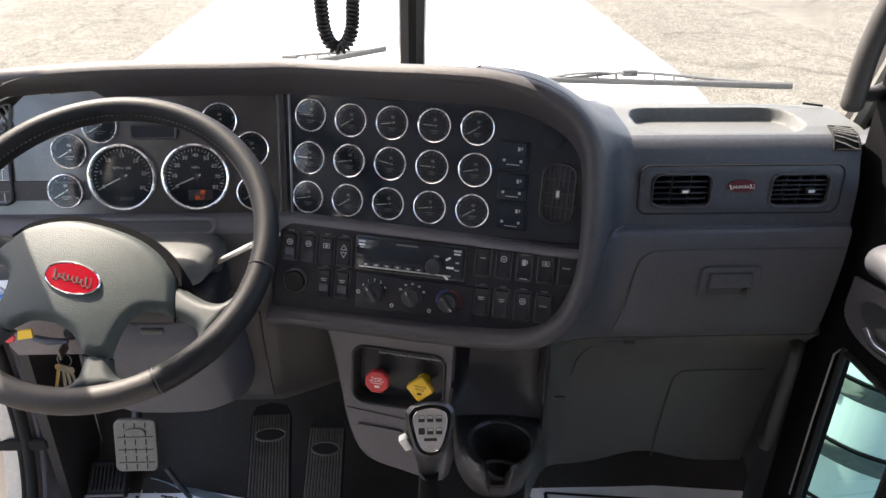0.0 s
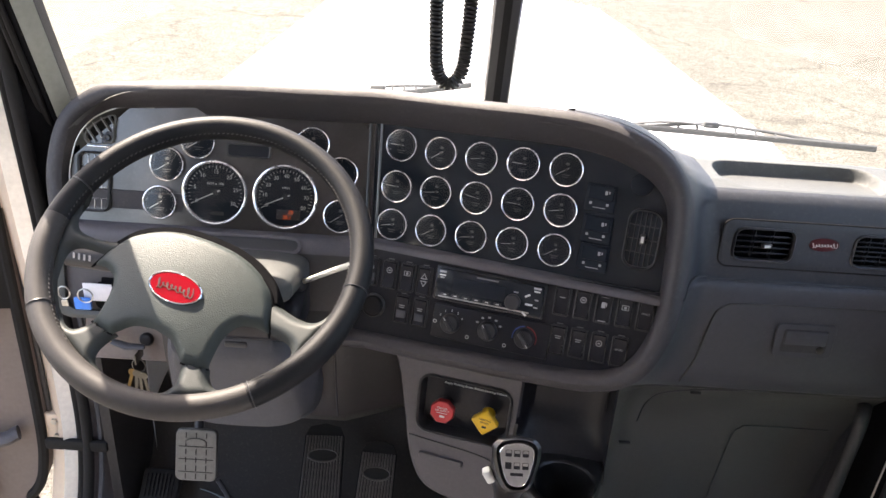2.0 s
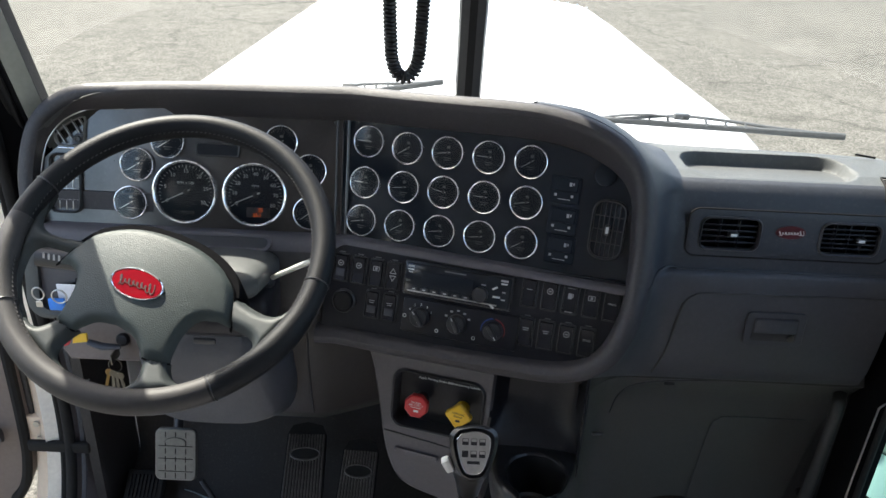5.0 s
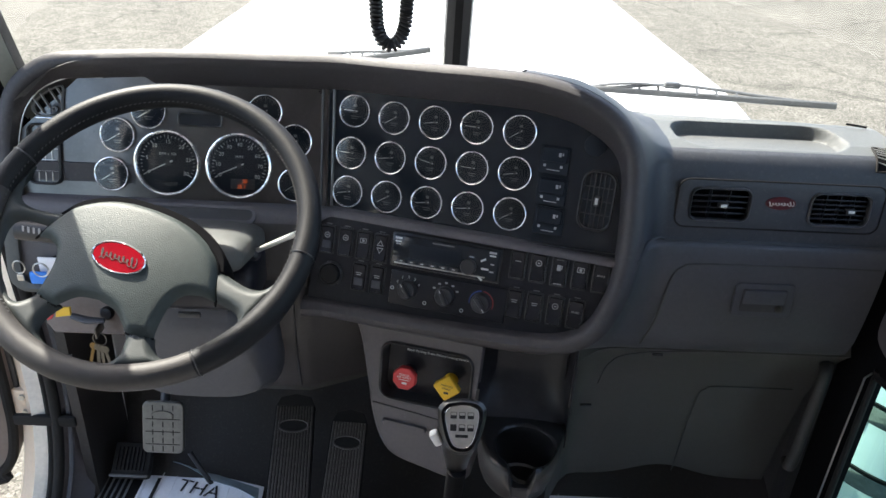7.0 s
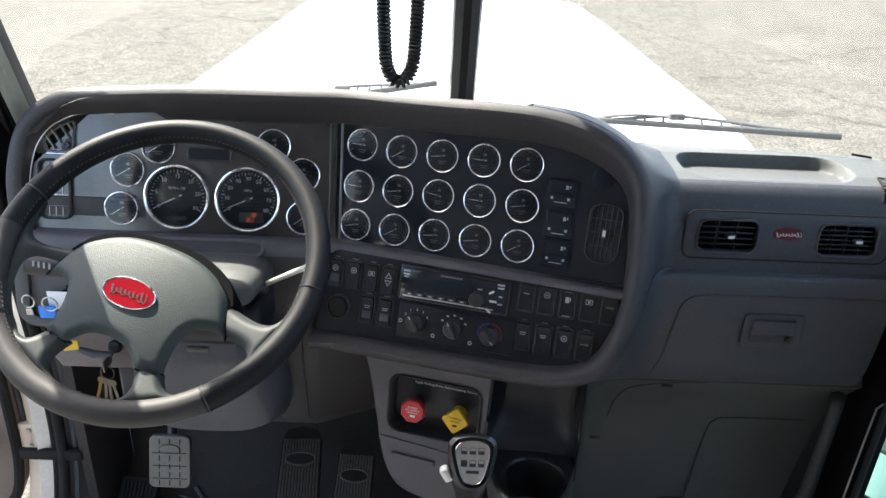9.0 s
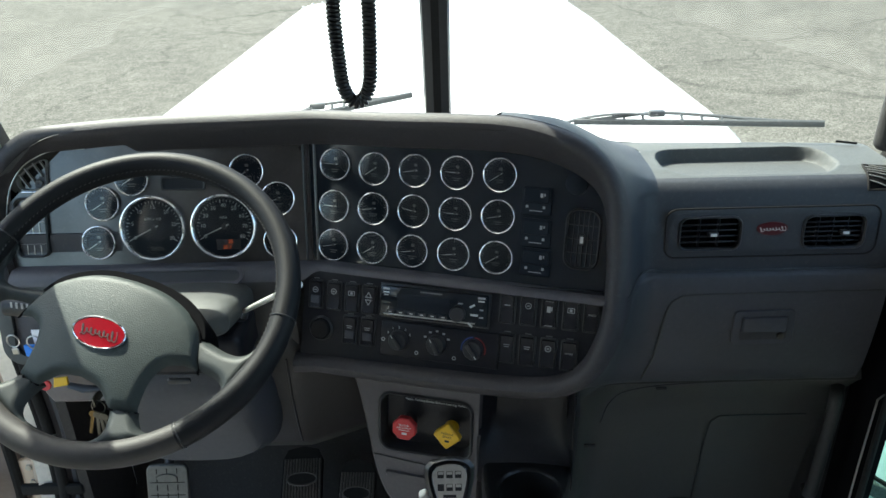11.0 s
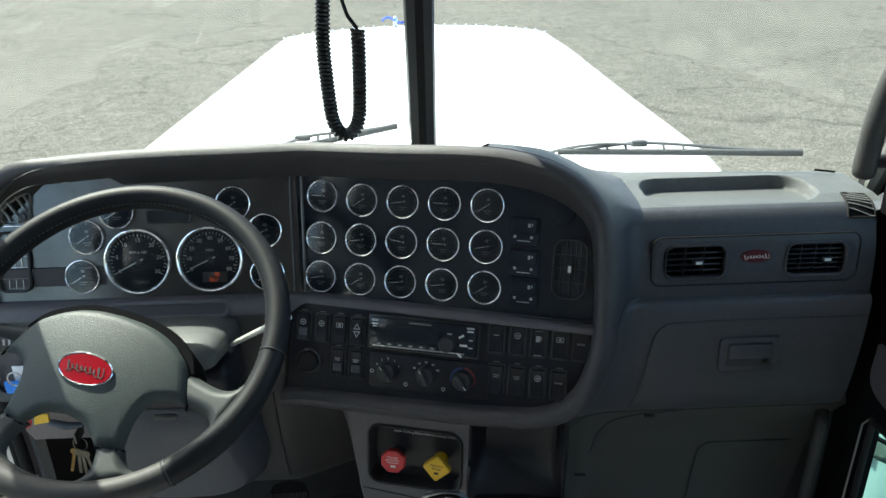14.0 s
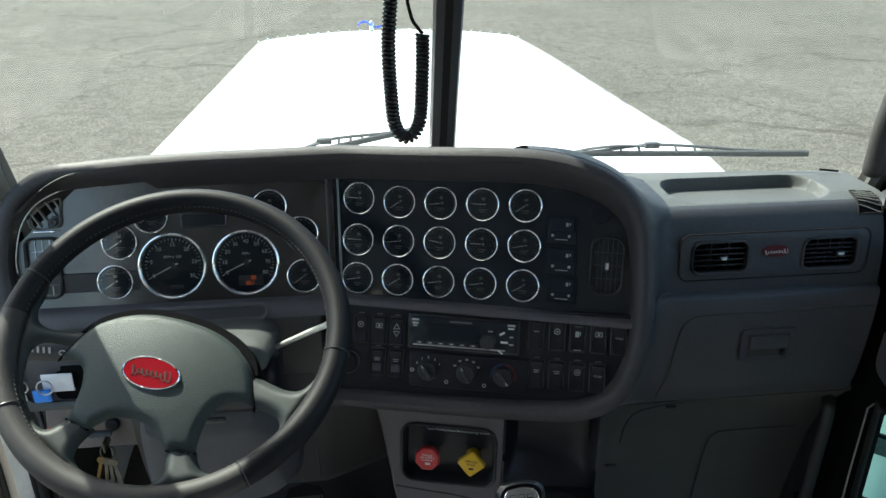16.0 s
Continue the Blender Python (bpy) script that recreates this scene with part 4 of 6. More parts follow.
def build_passenger_door():
    X = 0.80
    door = thing("passenger_door", "closed black passenger door with window and lower peep window", "door", Matrix.Translation((X, 1.17, 0)))
    def yz(pts, x0, x1, bevel=0.0):
        return slab(pts, x0, x1, bevel, Matrix(((0, 0, -1, 0), (1, 0, 0, 0), (0, 1, 0, 0), (0, 0, 0, 1))))
    # strips round the two panes, in y (to the rear is minus) and z
    part("front_stile", yz([(0.03, -0.1), (-0.090, -0.1), (-0.090, 0.476), (-0.075, 0.79), (-0.082, 0.95), (-0.175, 1.40), (-0.06, 1.40), (0.03, 0.95)], 0.034, 0.045, 0.004), INK_BLACK, door)
    part("mid_panel", yz([(-0.07, 0.79), (-0.088, 0.478), (-0.17, 0.480), (-0.235, 0.484), (-0.262, 0.465), (-0.277, 0.43), (-0.279, 0.38), (-0.27, 0.12), (-1.0, 0.10), (-1.0, 0.775)], 0.036, 0.05, 0.005), INK_BLACK, door)
    part("lower_panel", yz([(-0.10, -0.1), (-0.10, 0.12), (-0.30, 0.12), (-1.0, 0.11), (-1.0, -0.1)], 0.034, 0.045, 0.004), GREY_DARK, door)
    w = part("window_pane", sheet([[Vector((-0.020, -1.0, 0.72)), Vector((-0.020, -1.0, 1.40))], [Vector((-0.020, 0.03, 0.72)), Vector((-0.020, -0.10, 1.40))]]), GLASS, door)
    w.visible_shadow = False
    w = part("peep_pane", sheet([[Vector((-0.020, -0.30, 0.05)), Vector((-0.020, -0.30, 0.50))], [Vector((-0.020, -0.02, 0.05)), Vector((-0.020, -0.02, 0.50))]]), PEEP_GLASS, door, "green tinted lower window pane")
    w.visible_shadow = False
    loop = curve([(-0.051, -0.090, 0.10), (-0.051, -0.090, 0.45), (-0.051, -0.100, 0.472), (-0.051, -0.17, 0.480), (-0.051, -0.235, 0.484), (-0.051, -0.264, 0.465), (-0.051, -0.278, 0.42), (-0.051, -0.275, 0.12)], 40)
    part("peep_seal", tube([Vector(p) for p in loop], 0.006, 8), MATTE, door)
    part("seal_line", tube([(-0.050, -0.062, 0.10), (-0.052, -0.064, 0.30), (-0.052, -0.067, 0.45), (-0.052, -0.080, 0.47)], 0.0018, 6), STEEL, door)
    part("belt_seal", tube([(-0.052, -0.078, 0.792), (-0.052, -0.5, 0.783), (-0.052, -1.0, 0.777)], 0.008, 8), MATTE, door)
    arm = curve([(-0.062, -0.135, 0.665), (-0.068, -0.165, 0.690), (-0.070, -0.26, 0.694), (-0.070, -0.6, 0.69)], 24)
    part("arm_rest", tube(arm, [0.018 + 0.022 * min(1, i / 6) for i in range(25)], 32, flat=0.75), GREY, door)
    bez = curve([(-0.063, 0.610, 0), (-0.21, 0.635, 0), (-0.31, 0.60, 0), (-0.25, 0.545, 0), (-0.15, 0.520, 0), (-0.068, 0.535, 0), (-0.063, 0.610, 0)], 30)[:-1]
    part("handle_bezel", yz([(p.x, p.y) for p in bez], 0.05, 0.058, 0.003), GREY_DARK, door)
    part("handle_cup", yz([(-0.19 - 0.085 * math.cos(a), 0.578 + 0.030 * math.sin(a)) for a in (2 * math.pi * k / 24 for k in range(24))], 0.05, 0.0595), BLACK, door)
    part("handle_lever", tube(curve([(-0.066, -0.150, 0.560), (-0.074, -0.19, 0.556), (-0.074, -0.25, 0.570)], 12), 0.010, 10, flat=0.6), CHROME, door, "chrome lever")
    g = thing("grab_handle", "thick black padded grab handle on the windscreen pillar", "grab handle", Matrix.Translation((0.70, 1.15, 0.98)))
    pts = curve([(-0.017, 0.0, -0.092), (-0.0165, 0.0, -0.06), (-0.014, 0.0, -0.005), (-0.002, 0.0, 0.062), (0.016, -0.004, 0.113), (0.046, -0.02, 0.152), (0.095, -0.045, 0.175)], 36)
    part("grip", tube(pts, [0.012] + [0.0165] + [0.0175] * 35, 16), HANDLE, g)
    part("foot", tube([(-0.006, 0.004, -0.068), (0.030, 0.030, -0.076), (0.085, 0.075, -0.082)], [0.010, 0.012, 0.016], 12), BLACK, g)
    g = thing("lower_grab_handle", "grey moulded grab bar low beside the passenger door", "grab handle", Matrix.Translation((0.70, 1.145, 0.30)))
    part("bar", tube(curve([(0.012, 0.02, 0.135), (0.0, -0.004, 0.11), (0.0, 0.0, 0.0), (0.0, 0.006, -0.105), (0.006, 0.03, -0.115)], 20), 0.0125, 12, flat=0.8), HANDLE, g)
    t = thing("door_post", "black inner post beside the closed door", "post", Matrix.Translation((0.75, 1.22, 0.5)))
    part("post_cover", slab([(-0.035, -0.6), (0.05, -0.6), (0.05, 0.36), (-0.035, 0.30)], -0.02, 0.02, 0.005, Matrix(((1, 0, 0, 0.02), (0, 0, 1, 0), (0, 1, 0, 0), (0, 0, 0, 1)))), BLACK, t)


def build_neighbours():
    # Stands in for the cab's air cleaner, moved out so the sun reaches it.
    c = thing("air_cleaner_stand_in", "white banded cylinder in place of the cab's air cleaner, set out into the sun", "tank", Matrix.Translation((1.53, 1.92, GROUND_Z)))
    part("shell", lathe([(0, 0.0), (0.29, 0.0), (0.32, 0.03), (0.32, 1.10), (0.29, 1.15), (0.15, 1.18), (0, 1.18)], 72), WHITE_PAINT, c)
    for z in (0.30, 0.535, 0.77, 1.005):
        part("band", lathe([(0.320, -0.032), (0.327, -0.029), (0.329, 0.0), (0.327, 0.029), (0.320, 0.032)], 72, Matrix.Translation((0, 0, z))), CHROME, c, "bright steel band")
        part("band_gasket", lathe([(0.320, 0.032), (0.3255, 0.033), (0.3255, 0.041), (0.320, 0.042)], 72, Matrix.Translation((0, 0, z))), MATTE, c)
    car = thing("parked_car", "blue parked car with a pale side stripe", "car", Matrix.Translation((5.6, 3.95, GROUND_Z)) @ Matrix.Rotation(radians(45), 4, "Z"))
    sec = [(-0.85, 0.28), (-0.88, 0.55), (-0.84, 0.86), (-0.66, 0.92), (-0.55, 1.38), (0.55, 1.38), (0.66, 0.92), (0.84, 0.86), (0.88, 0.55), (0.85, 0.28)]
    rows = []
    for y, sx, sz in ((-2.2, 0.86, 0.6), (-2.05, 0.95, 0.72), (-1.2, 1, 1), (1.0, 1, 1), (1.3, 1, 0.72), (2.1, 0.94, 0.66), (2.25, 0.85, 0.58)):
        rows.append([Vector((x * sx, y, 0.28 + (z - 0.28) * (sz if z > 0.9 else min(1, sz + 0.25)))) for x, z in sec])
    part("body", sheet(rows, close=True), BLUE_PAINT, car)
    for s in (-1, 1):
        part("side_stripe", box(0.012, 3.9, 0.05, (s * 0.878, 0, 0.62), 0.004), WHITE_PAINT, car)
        for y in (-1.35, 1.35):
            wh = part("wheel", lathe([(0.30, -0.1), (0.33, -0.08), (0.33, 0.08), (0.30, 0.1)], 28, Matrix.Translation((s * 0.80, y, 0.33)) @ Matrix.Rotation(radians(90), 4, "Y"), closed=True), MATTE, car)
            part("rim", lathe([(0, 0.06), (0.2, 0.09), (0.3, 0.05), (0.3, -0.05), (0, -0.06)], 24, Matrix.Translation((s * 0.80, y, 0.33)) @ Matrix.Rotation(radians(90), 4, "Y")), STEEL, wh)


build_ground()
build_hood()
build_shell()
pillar(-1, WS_L, "windscreen_pillar", [(-0.002, 0.012), (-0.029, -0.018), (-0.017, -0.034), (-0.004, -0.037)], [(-0.003, 0.05), (-0.003, -0.0385), (0.012, -0.036), (0.030, -0.022), (0.072, 0.016), (0.072, 0.05)], PILLAR_TRIM, ((0.014, 0.005), (0.022, 0.005)))
pillar(1, WS_R, "windscreen_pillar", [(-0.004, 0.02), (-0.008, -0.010), (0.0, -0.022), (0.012, -0.024), (0.012, 0.03)], [(0.014, 0.03), (0.013, -0.045), (0.016, -0.075), (0.036, -0.075), (0.036, 0.03)], PILLAR_SHADED)
build_dash()
build_cab_sides()
build_driver_door()
build_passenger_door()
build_neighbours()

# ---- steering wheel ----
WHEEL = Matrix.Translation((-0.414, 0.931, 0.785)) @ Matrix.Rotation(radians(90 - 55.0), 4, "X") @ Matrix.Rotation(radians(-19), 4, "Z")


SIDE_HOLE = [(0.172, -0.083), (0.163, -0.071), (0.140, -0.066), (0.113, -0.066), (0.093, -0.076), (0.084, -0.100), (0.084, -0.130), (0.092, -0.148), (0.107, -0.158), (0.133, -0.145), (0.154, -0.122), (0.166, -0.102)]
FOOT_HOLE = [(0.0, -0.121), (0.026, -0.126), (0.044, -0.140), (0.053, -0.158), (0.055, -0.175), (0.045, -0.189), (0.020, -0.196)]
HUB_TOP = [(0.0, 0.021), (0.035, 0.019), (0.065, 0.012), (0.090, 0.0), (0.108, -0.014)]


def swirl(width, tall, z):
    """A running line of loops, tall at both ends, in place of a maker's script."""
    pts = []
    for i in range(161):
        f = i / 160
        a = 2 * math.pi * 8.5 * f
        h = tall * (1.0 if f < 0.12 or f > 0.8 else 0.5 + 0.2 * math.sin(23 * f))
        pts.append(Vector((width * (f - 0.5) + 0.045 * width * math.sin(a) + 0.25 * h * math.cos(a), -0.6 * h * math.cos(a) - 0.1 * tall + 0.12 * width * (f - 0.5) * 0.3, z)))
    return pts


def build_wheel():
    w = thing("steering_wheel", "black leather steering wheel with four spokes, turned slightly", "steering wheel", WHEEL)
    R, r = 0.2137, 0.0165
    bm = bmesh.new()
    N = 96
    rings = []
    for i in range(N):
        a = 2 * math.pi * i / N
        fat = 1.0 + 0.10 * math.exp(-((math.degrees(a) - 342) / 9) ** 2) + 0.10 * math.exp(-((math.degrees(a) - 198) / 9) ** 2)
        rings.append([bm.verts.new(((R + fat * r * math.cos(b)) * math.cos(a), (R + fat * r * math.cos(b)) * math.sin(a), 1.12 * fat * r * math.sin(b))) for b in (2 * math.pi * k / 16 for k in range(16))])
    for i in range(N):
        for k in range(16):
            bm.faces.new((rings[i][k], rings[(i + 1) % N][k], rings[(i + 1) % N][(k + 1) % 16], rings[i][(k + 1) % 16]))
    bmesh.ops.recalc_face_normals(bm, faces=bm.faces)
    for nm, low, surface in (("rim", False, RIM_LEATHER), ("grip_sleeve", True, SLEEVE_LEATHER)):
        half = bm.copy()
        drop = []
        for f in half.faces:
            c = f.calc_center_median()
            if (-172 < math.degrees(math.atan2(c.y, c.x)) < -44) != low:
                drop.append(f)
        bmesh.ops.delete(half, geom=drop, context="FACES")
        part(nm, half, surface, w)
    bm.free()
    # stitches along the inside of the rim
    bms = []
    for i in range(150):
        a = radians(-48 + 290 * i / 149)
        c = Vector(((R - r * 0.93) * math.cos(a), (R - r * 0.93) * math.sin(a), r * 0.42))
        bms.append(box(0.0045, 0.0012, 0.0012, m=Matrix.Translation(c) @ Matrix.Rotation(a + math.pi / 2 + 0.5, 4, "Z")))
    part("stitching", join(*bms), THREAD, w, "grey thread stitching")
    for deg in (-44, -136, 172, 8):
        a = radians(deg)
        pts = [Vector(((R + r * 1.02 * math.cos(b)) * math.cos(a), (R + r * 1.02 * math.cos(b)) * math.sin(a), r * 1.14 * math.sin(b))) for b in (2 * math.pi * k / 20 for k in range(21))]
        part("rim_seam", tube(pts, 0.0011, 5, caps=False), BLACK, w)
    # four spokes in one leather-covered frame, open above the hub and in three places below it
    mirror = lambda pts: [(-x, y) for x, y in reversed(pts)]
    right, foot = closed(SIDE_HOLE, 72), closed(FOOT_HOLE + mirror(FOOT_HOLE[1:]), 78)
    left = mirror(closed([(x, y + 0.018 * max(0.0, min(1.0, (y + 0.125) / 0.05))) for x, y in SIDE_HOLE], 72))
    arc = [(0.204 * math.cos(radians(a)), 0.204 * math.sin(radians(a))) for a in range(8, -189, -4)]
    wing = [(p.x, p.y) for p in curve([(*q, 0) for q in (HUB_TOP[4], (0.122, -0.022), (0.140, -0.028), (0.166, -0.032), (0.184, -0.026), (0.195, -0.004), (0.202, 0.028))], 24)]
    seam = [(0.108, -0.014), (0.122, -0.038), (0.1335, -0.069)]
    body = wing[:-1] + arc + mirror(wing)[1:]
    cover = [(p.x, p.y) for p in curve([(*q, 0) for q in HUB_TOP + seam[1:2]], 24)] + [(0.1325, -0.0645), (0.128, -0.0655)]
    cover += [(p.x, p.y) for p in curve([(*q, 0) for q in ((0.113, -0.0655), (0.093, -0.0755), (0.0835, -0.100), (0.0835, -0.130), (0.0855, -0.138))], 14)]
    cover += [(0.083, -0.141), (0.054, -0.1465), (0.050, -0.1455)] + [(p.x, p.y) for p in curve([(*q, 0) for q in ((0.0435, -0.139), (0.026, -0.1255), (0.0, -0.1205))], 8)]
    cover = cover + mirror(cover[1:-1])

    def spoke_height(x, y, gap):
        r = math.hypot(x, y)
        roll = max(0.0, 1 - gap / 0.013)
        return -0.010 + 0.012 * min(1, max(0, (r - 0.10) / 0.09)) - 0.012 * roll ** 2

    # the frame is cut along the middle of each opening into its four spokes
    frame_bm = patch(body, [right, left, foot], spoke_height)
    bmesh.ops.delete(frame_bm, geom=[f for f in frame_bm.faces if inside(f.calc_center_median().xy[:], cover)], context="FACES")
    for nm, side, low in (("upper_spoke", 1, False), ("upper_spoke", -1, False), ("lower_spoke", 1, True), ("lower_spoke", -1, True)):
        bm = frame_bm.copy()
        drop = []
        for f in bm.faces:
            c = f.calc_center_median()
            below = math.atan2(-c.y, abs(c.x)) > radians(41)
            if (c.x > 0) != (side > 0) or below != low:
                drop.append(f)
        bmesh.ops.delete(bm, geom=drop, context="FACES")
        bmesh.ops.solidify(bm, geom=bm.faces[:], thickness=0.010)
        part(nm, bm, SPOKE_LEATHER, w, smooth=70)
    frame_bm.free()

    def cover_height(x, y, gap):
        f = math.hypot(x, y + 0.055) / 0.13
        roll = max(0.0, 1 - gap / 0.010)
        return 0.0175 - 0.0205 * f * f - 0.010 * roll ** 2

    part("airbag_cover", patch(cover, [], cover_height, 0.005, thick=0.012), LEATHER, w, "grained grey-black airbag cover", smooth=70)
    for side in (1, -1):
        for line in ([*HUB_TOP[3:], *seam[1:], (0.131, -0.066)], [(0.086, -0.139), (0.070, -0.1445), (0.050, -0.146)]):
            part("cover_seam", tube([(side * p.x, p.y, cover_height(p.x, p.y, 0) + 0.0012) for p in curve([(*q, 0) for q in line], 16)], 0.0013, 6), INK_BLACK, w)
    back = [(x * 1.06, (y + 0.06) * 1.09 - 0.054) for x, y in cover if y > -0.07 and abs(x) < 0.128]
    back = [p for p in back if p[1] > -0.03] + [(-0.088, -0.042), (-0.062, -0.062), (-0.02, -0.078), (0.02, -0.078), (0.062, -0.062), (0.088, -0.042)]
    back.sort(key=lambda p: math.atan2(p[1] + 0.045, p[0]))
    part("hub_housing", slab(back, -0.062, -0.010, 0.005), INK_BLACK, w, "black housing behind the airbag cover")
    # badge
    B = shift(0, -0.064, 0.0160)
    oval = lambda a, b, n=40: [(a * math.cos(2 * math.pi * k / n), b * math.sin(2 * math.pi * k / n)) for k in range(n)]
    bd = part("badge", slab(oval(0.036, 0.0195), -0.006, 0.0025, 0.0015, B), RED_BADGE, w, "red oval enamel badge with chrome rim")
    part("badge_rim", ring(oval(0.0378, 0.0210), oval(0.0356, 0.0191), -0.006, 0.0035, 0.001, B), CHROME, bd)
    part("badge_script", tube([B @ p for p in swirl(0.051, 0.0110, 0.0030)], 0.0007, 6), KEY_STEEL, bd)


def build_column():
    c = thing("steering_column", "grey plastic steering column shroud", "steering column", Matrix.Translation((-0.425, 1.04, 0.66)))
    def loft(secs, mat_, name, label=""):
        rows = []
        for y, z, hw, hh, cx in secs:
            rows.append([Vector((cx + hw * math.copysign(abs(math.cos(a)) ** 0.6, math.cos(a)), y + 0.35 * hh * math.copysign(abs(math.sin(a)) ** 0.6, math.sin(a)), z + hh * math.copysign(abs(math.sin(a)) ** 0.6, math.sin(a)))) for a in (2 * math.pi * k / 32 for k in range(32))])
        bm = sheet(rows, close=True)
        bm.faces.new([v for v in bm.verts][:32][::-1])
        bmesh.ops.recalc_face_normals(bm, faces=bm.faces)
        part(name, bm, mat_, c, label)
    loft([(-0.060, 0.036, 0.060, 0.016, 0.03), (-0.04, 0.036, 0.085, 0.022, 0.03), (0.02, 0.027, 0.090, 0.025, 0.03), (0.10, 0.0, 0.092, 0.028, 0.025), (0.17, -0.044, 0.09, 0.030, 0.02)], COLUMN_GREY, "upper_shroud")
    loft([(-0.028, -0.075, 0.080, 0.025, 0.0), (-0.004, -0.10, 0.106, 0.050, 0.01), (0.03, -0.16, 0.120, 0.095, 0.015), (0.09, -0.21, 0.125, 0.085, 0.015), (0.22, -0.26, 0.11, 0.06, 0.01)], GREY, "lower_shroud")
    part("switch_housing", box(0.170, 0.110, 0.070, (0.038, 0.022, -0.030), 0.014, 3), SWITCH_BLACK, c, "black switch housing under the shroud")
    part("lock_slot", box(0.035, 0.006, 0.010, (0.03, -0.055, -0.055), 0.003), BLACK, c)
    s = thing("indicator_stalk", "bright stalk beside the steering column", "stalk", Matrix.Translation((-0.310, 1.065, 0.675)))
    part("arm", tube([(0, 0, 0), (0.06, -0.045, 0.05), (0.115, -0.085, 0.094)], [0.0040, 0.0043, 0.0052], 12), BRIGHT, s)
    part("collar", lathe([(0, -0.02), (0.012, -0.02), (0.014, 0.0), (0.008, 0.008), (0, 0.008)], 14, Matrix.Rotation(radians(55), 4, "Y")), BLACK, s)
    s = thing("headlamp_stalk", "black multifunction stalk with white symbols", "stalk", Matrix.Translation((-0.628, 1.07, 0.692)))
    part("arm", tube([(0.10, 0.01, -0.012), (0.03, 0, -0.004), (-0.045, -0.004, 0.004)], [0.014, 0.017, 0.016], 14), BLACK, s)
    for k in range(4):
        part("symbol", box(0.003, 0.001, 0.010, (-0.030 + 0.008 * k, -0.0175, 0.008), m=Matrix.Rotation(0.15, 4, "Y")), DIM_INK, s)
    for k in (0.012, 0.034):
        part("symbol", ring([(0.005 * math.cos(a), 0.004 * math.sin(a)) for a in (2 * math.pi * q / 14 for q in range(14))], [(0.0036 * math.cos(a), 0.0028 * math.sin(a)) for a in (2 * math.pi * q / 14 for q in range(14))], 0, 0.0006, 0, Matrix.Translation((k, -0.0165, 0.003)) @ Matrix.Rotation(radians(70), 4, "X")), DIM_INK, s)


# ---- gauges ----


def circle(r, n=40):
    return [(r * math.cos(2 * math.pi * k / n), r * math.sin(2 * math.pi * k / n)) for k in range(n)]


def gauge(R, label, m, group, ticks, numbers=(), caption="", cap_size=0.0, needle=200.0, a0=207.0, a1=-30.0, glass=True):
    g = thing("gauge", label, "gauge", m, group)
    n = 48 if R > 0.04 else 32
    part("bezel", lathe([(R * 1.015, 0.0), (R * 1.01, 0.10 * R), (R * 0.99, 0.16 * R), (R * 0.955, 0.18 * R), (R * 0.925, 0.16 * R), (R * 0.90, 0.10 * R), (R * 0.89, 0.0015)], n), BEZEL, g, "chrome bezel")
    part("dial", lathe([(R * 0.9, 0.0016), (0, 0.0016)], n), DIAL, g)
    bms = []
    for k in range(ticks + 1):
        a = radians(a0 + (a1 - a0) * k / ticks)
        long = k % max(1, ticks // 6) == 0
        ln = R * (0.11 if long else 0.06)
        bms.append(box(ln, R * (0.022 if long else 0.014), 0.0004, m=Matrix.Rotation(a, 4, "Z") @ Matrix.Translation((R * 0.83 - ln / 2, 0, 0.0019))))
    part("scale", join(*bms), DIM_INK if R < 0.04 else WHITE_INK, g)
    for txt, deg in numbers:
        a = radians(deg)
        words(txt, R * 0.17, WHITE_INK, g, Matrix.Translation((R * 0.64 * math.cos(a), R * 0.64 * math.sin(a), 0.0019)), "numeral")
    if caption:
        words(caption, cap_size, WHITE_INK, g, Matrix.Translation((0, R * 0.27, 0.0019)), "caption")
    else:
        bms = [box(R * 0.5, R * 0.05, 0.0004, (0.02 * R, -R * 0.32, 0.0018)), box(R * 0.34, R * 0.045, 0.0004, (0.0, -R * 0.45, 0.0018)), box(R * 0.2, R * 0.16, 0.0004, (0.02 * R, R * 0.33, 0.0018))]
        part("caption_bars", join(*bms), FAINT_INK, g)
    nd = part("needle", join(slab([(-0.16 * R, -0.022 * R), (0.70 * R, -0.010 * R), (0.70 * R, 0.010 * R), (-0.16 * R, 0.022 * R)], 0.0024, 0.0030)), NEEDLE, g)
    nd.matrix_basis = Matrix.Rotation(radians(needle), 4, "Z")
    part("needle_cap", lathe([(R * 0.10, 0.0018), (R * 0.10, 0.0026), (R * 0.07, 0.0031), (0, 0.0032)], 16), BLACK, g)
    if glass:
        cap = lathe([(R * 0.91, 0.10 * R), (R * 0.5, 0.12 * R), (0, 0.125 * R)], n)
        cap.normal_update()
        if sum(f.normal.z for f in cap.faces) < 0:
            bmesh.ops.reverse_faces(cap, faces=cap.faces[:])
        p = part("glass", cap, GAUGE_GLASS, g)
        p.visible_shadow = False
    return g


def aim(g, deg):
    for ch in g.children:
        if ch.name.startswith("needle") and "cap" not in ch.name:
            ch.matrix_basis = Matrix.Rotation(radians(deg), 4, "Z")


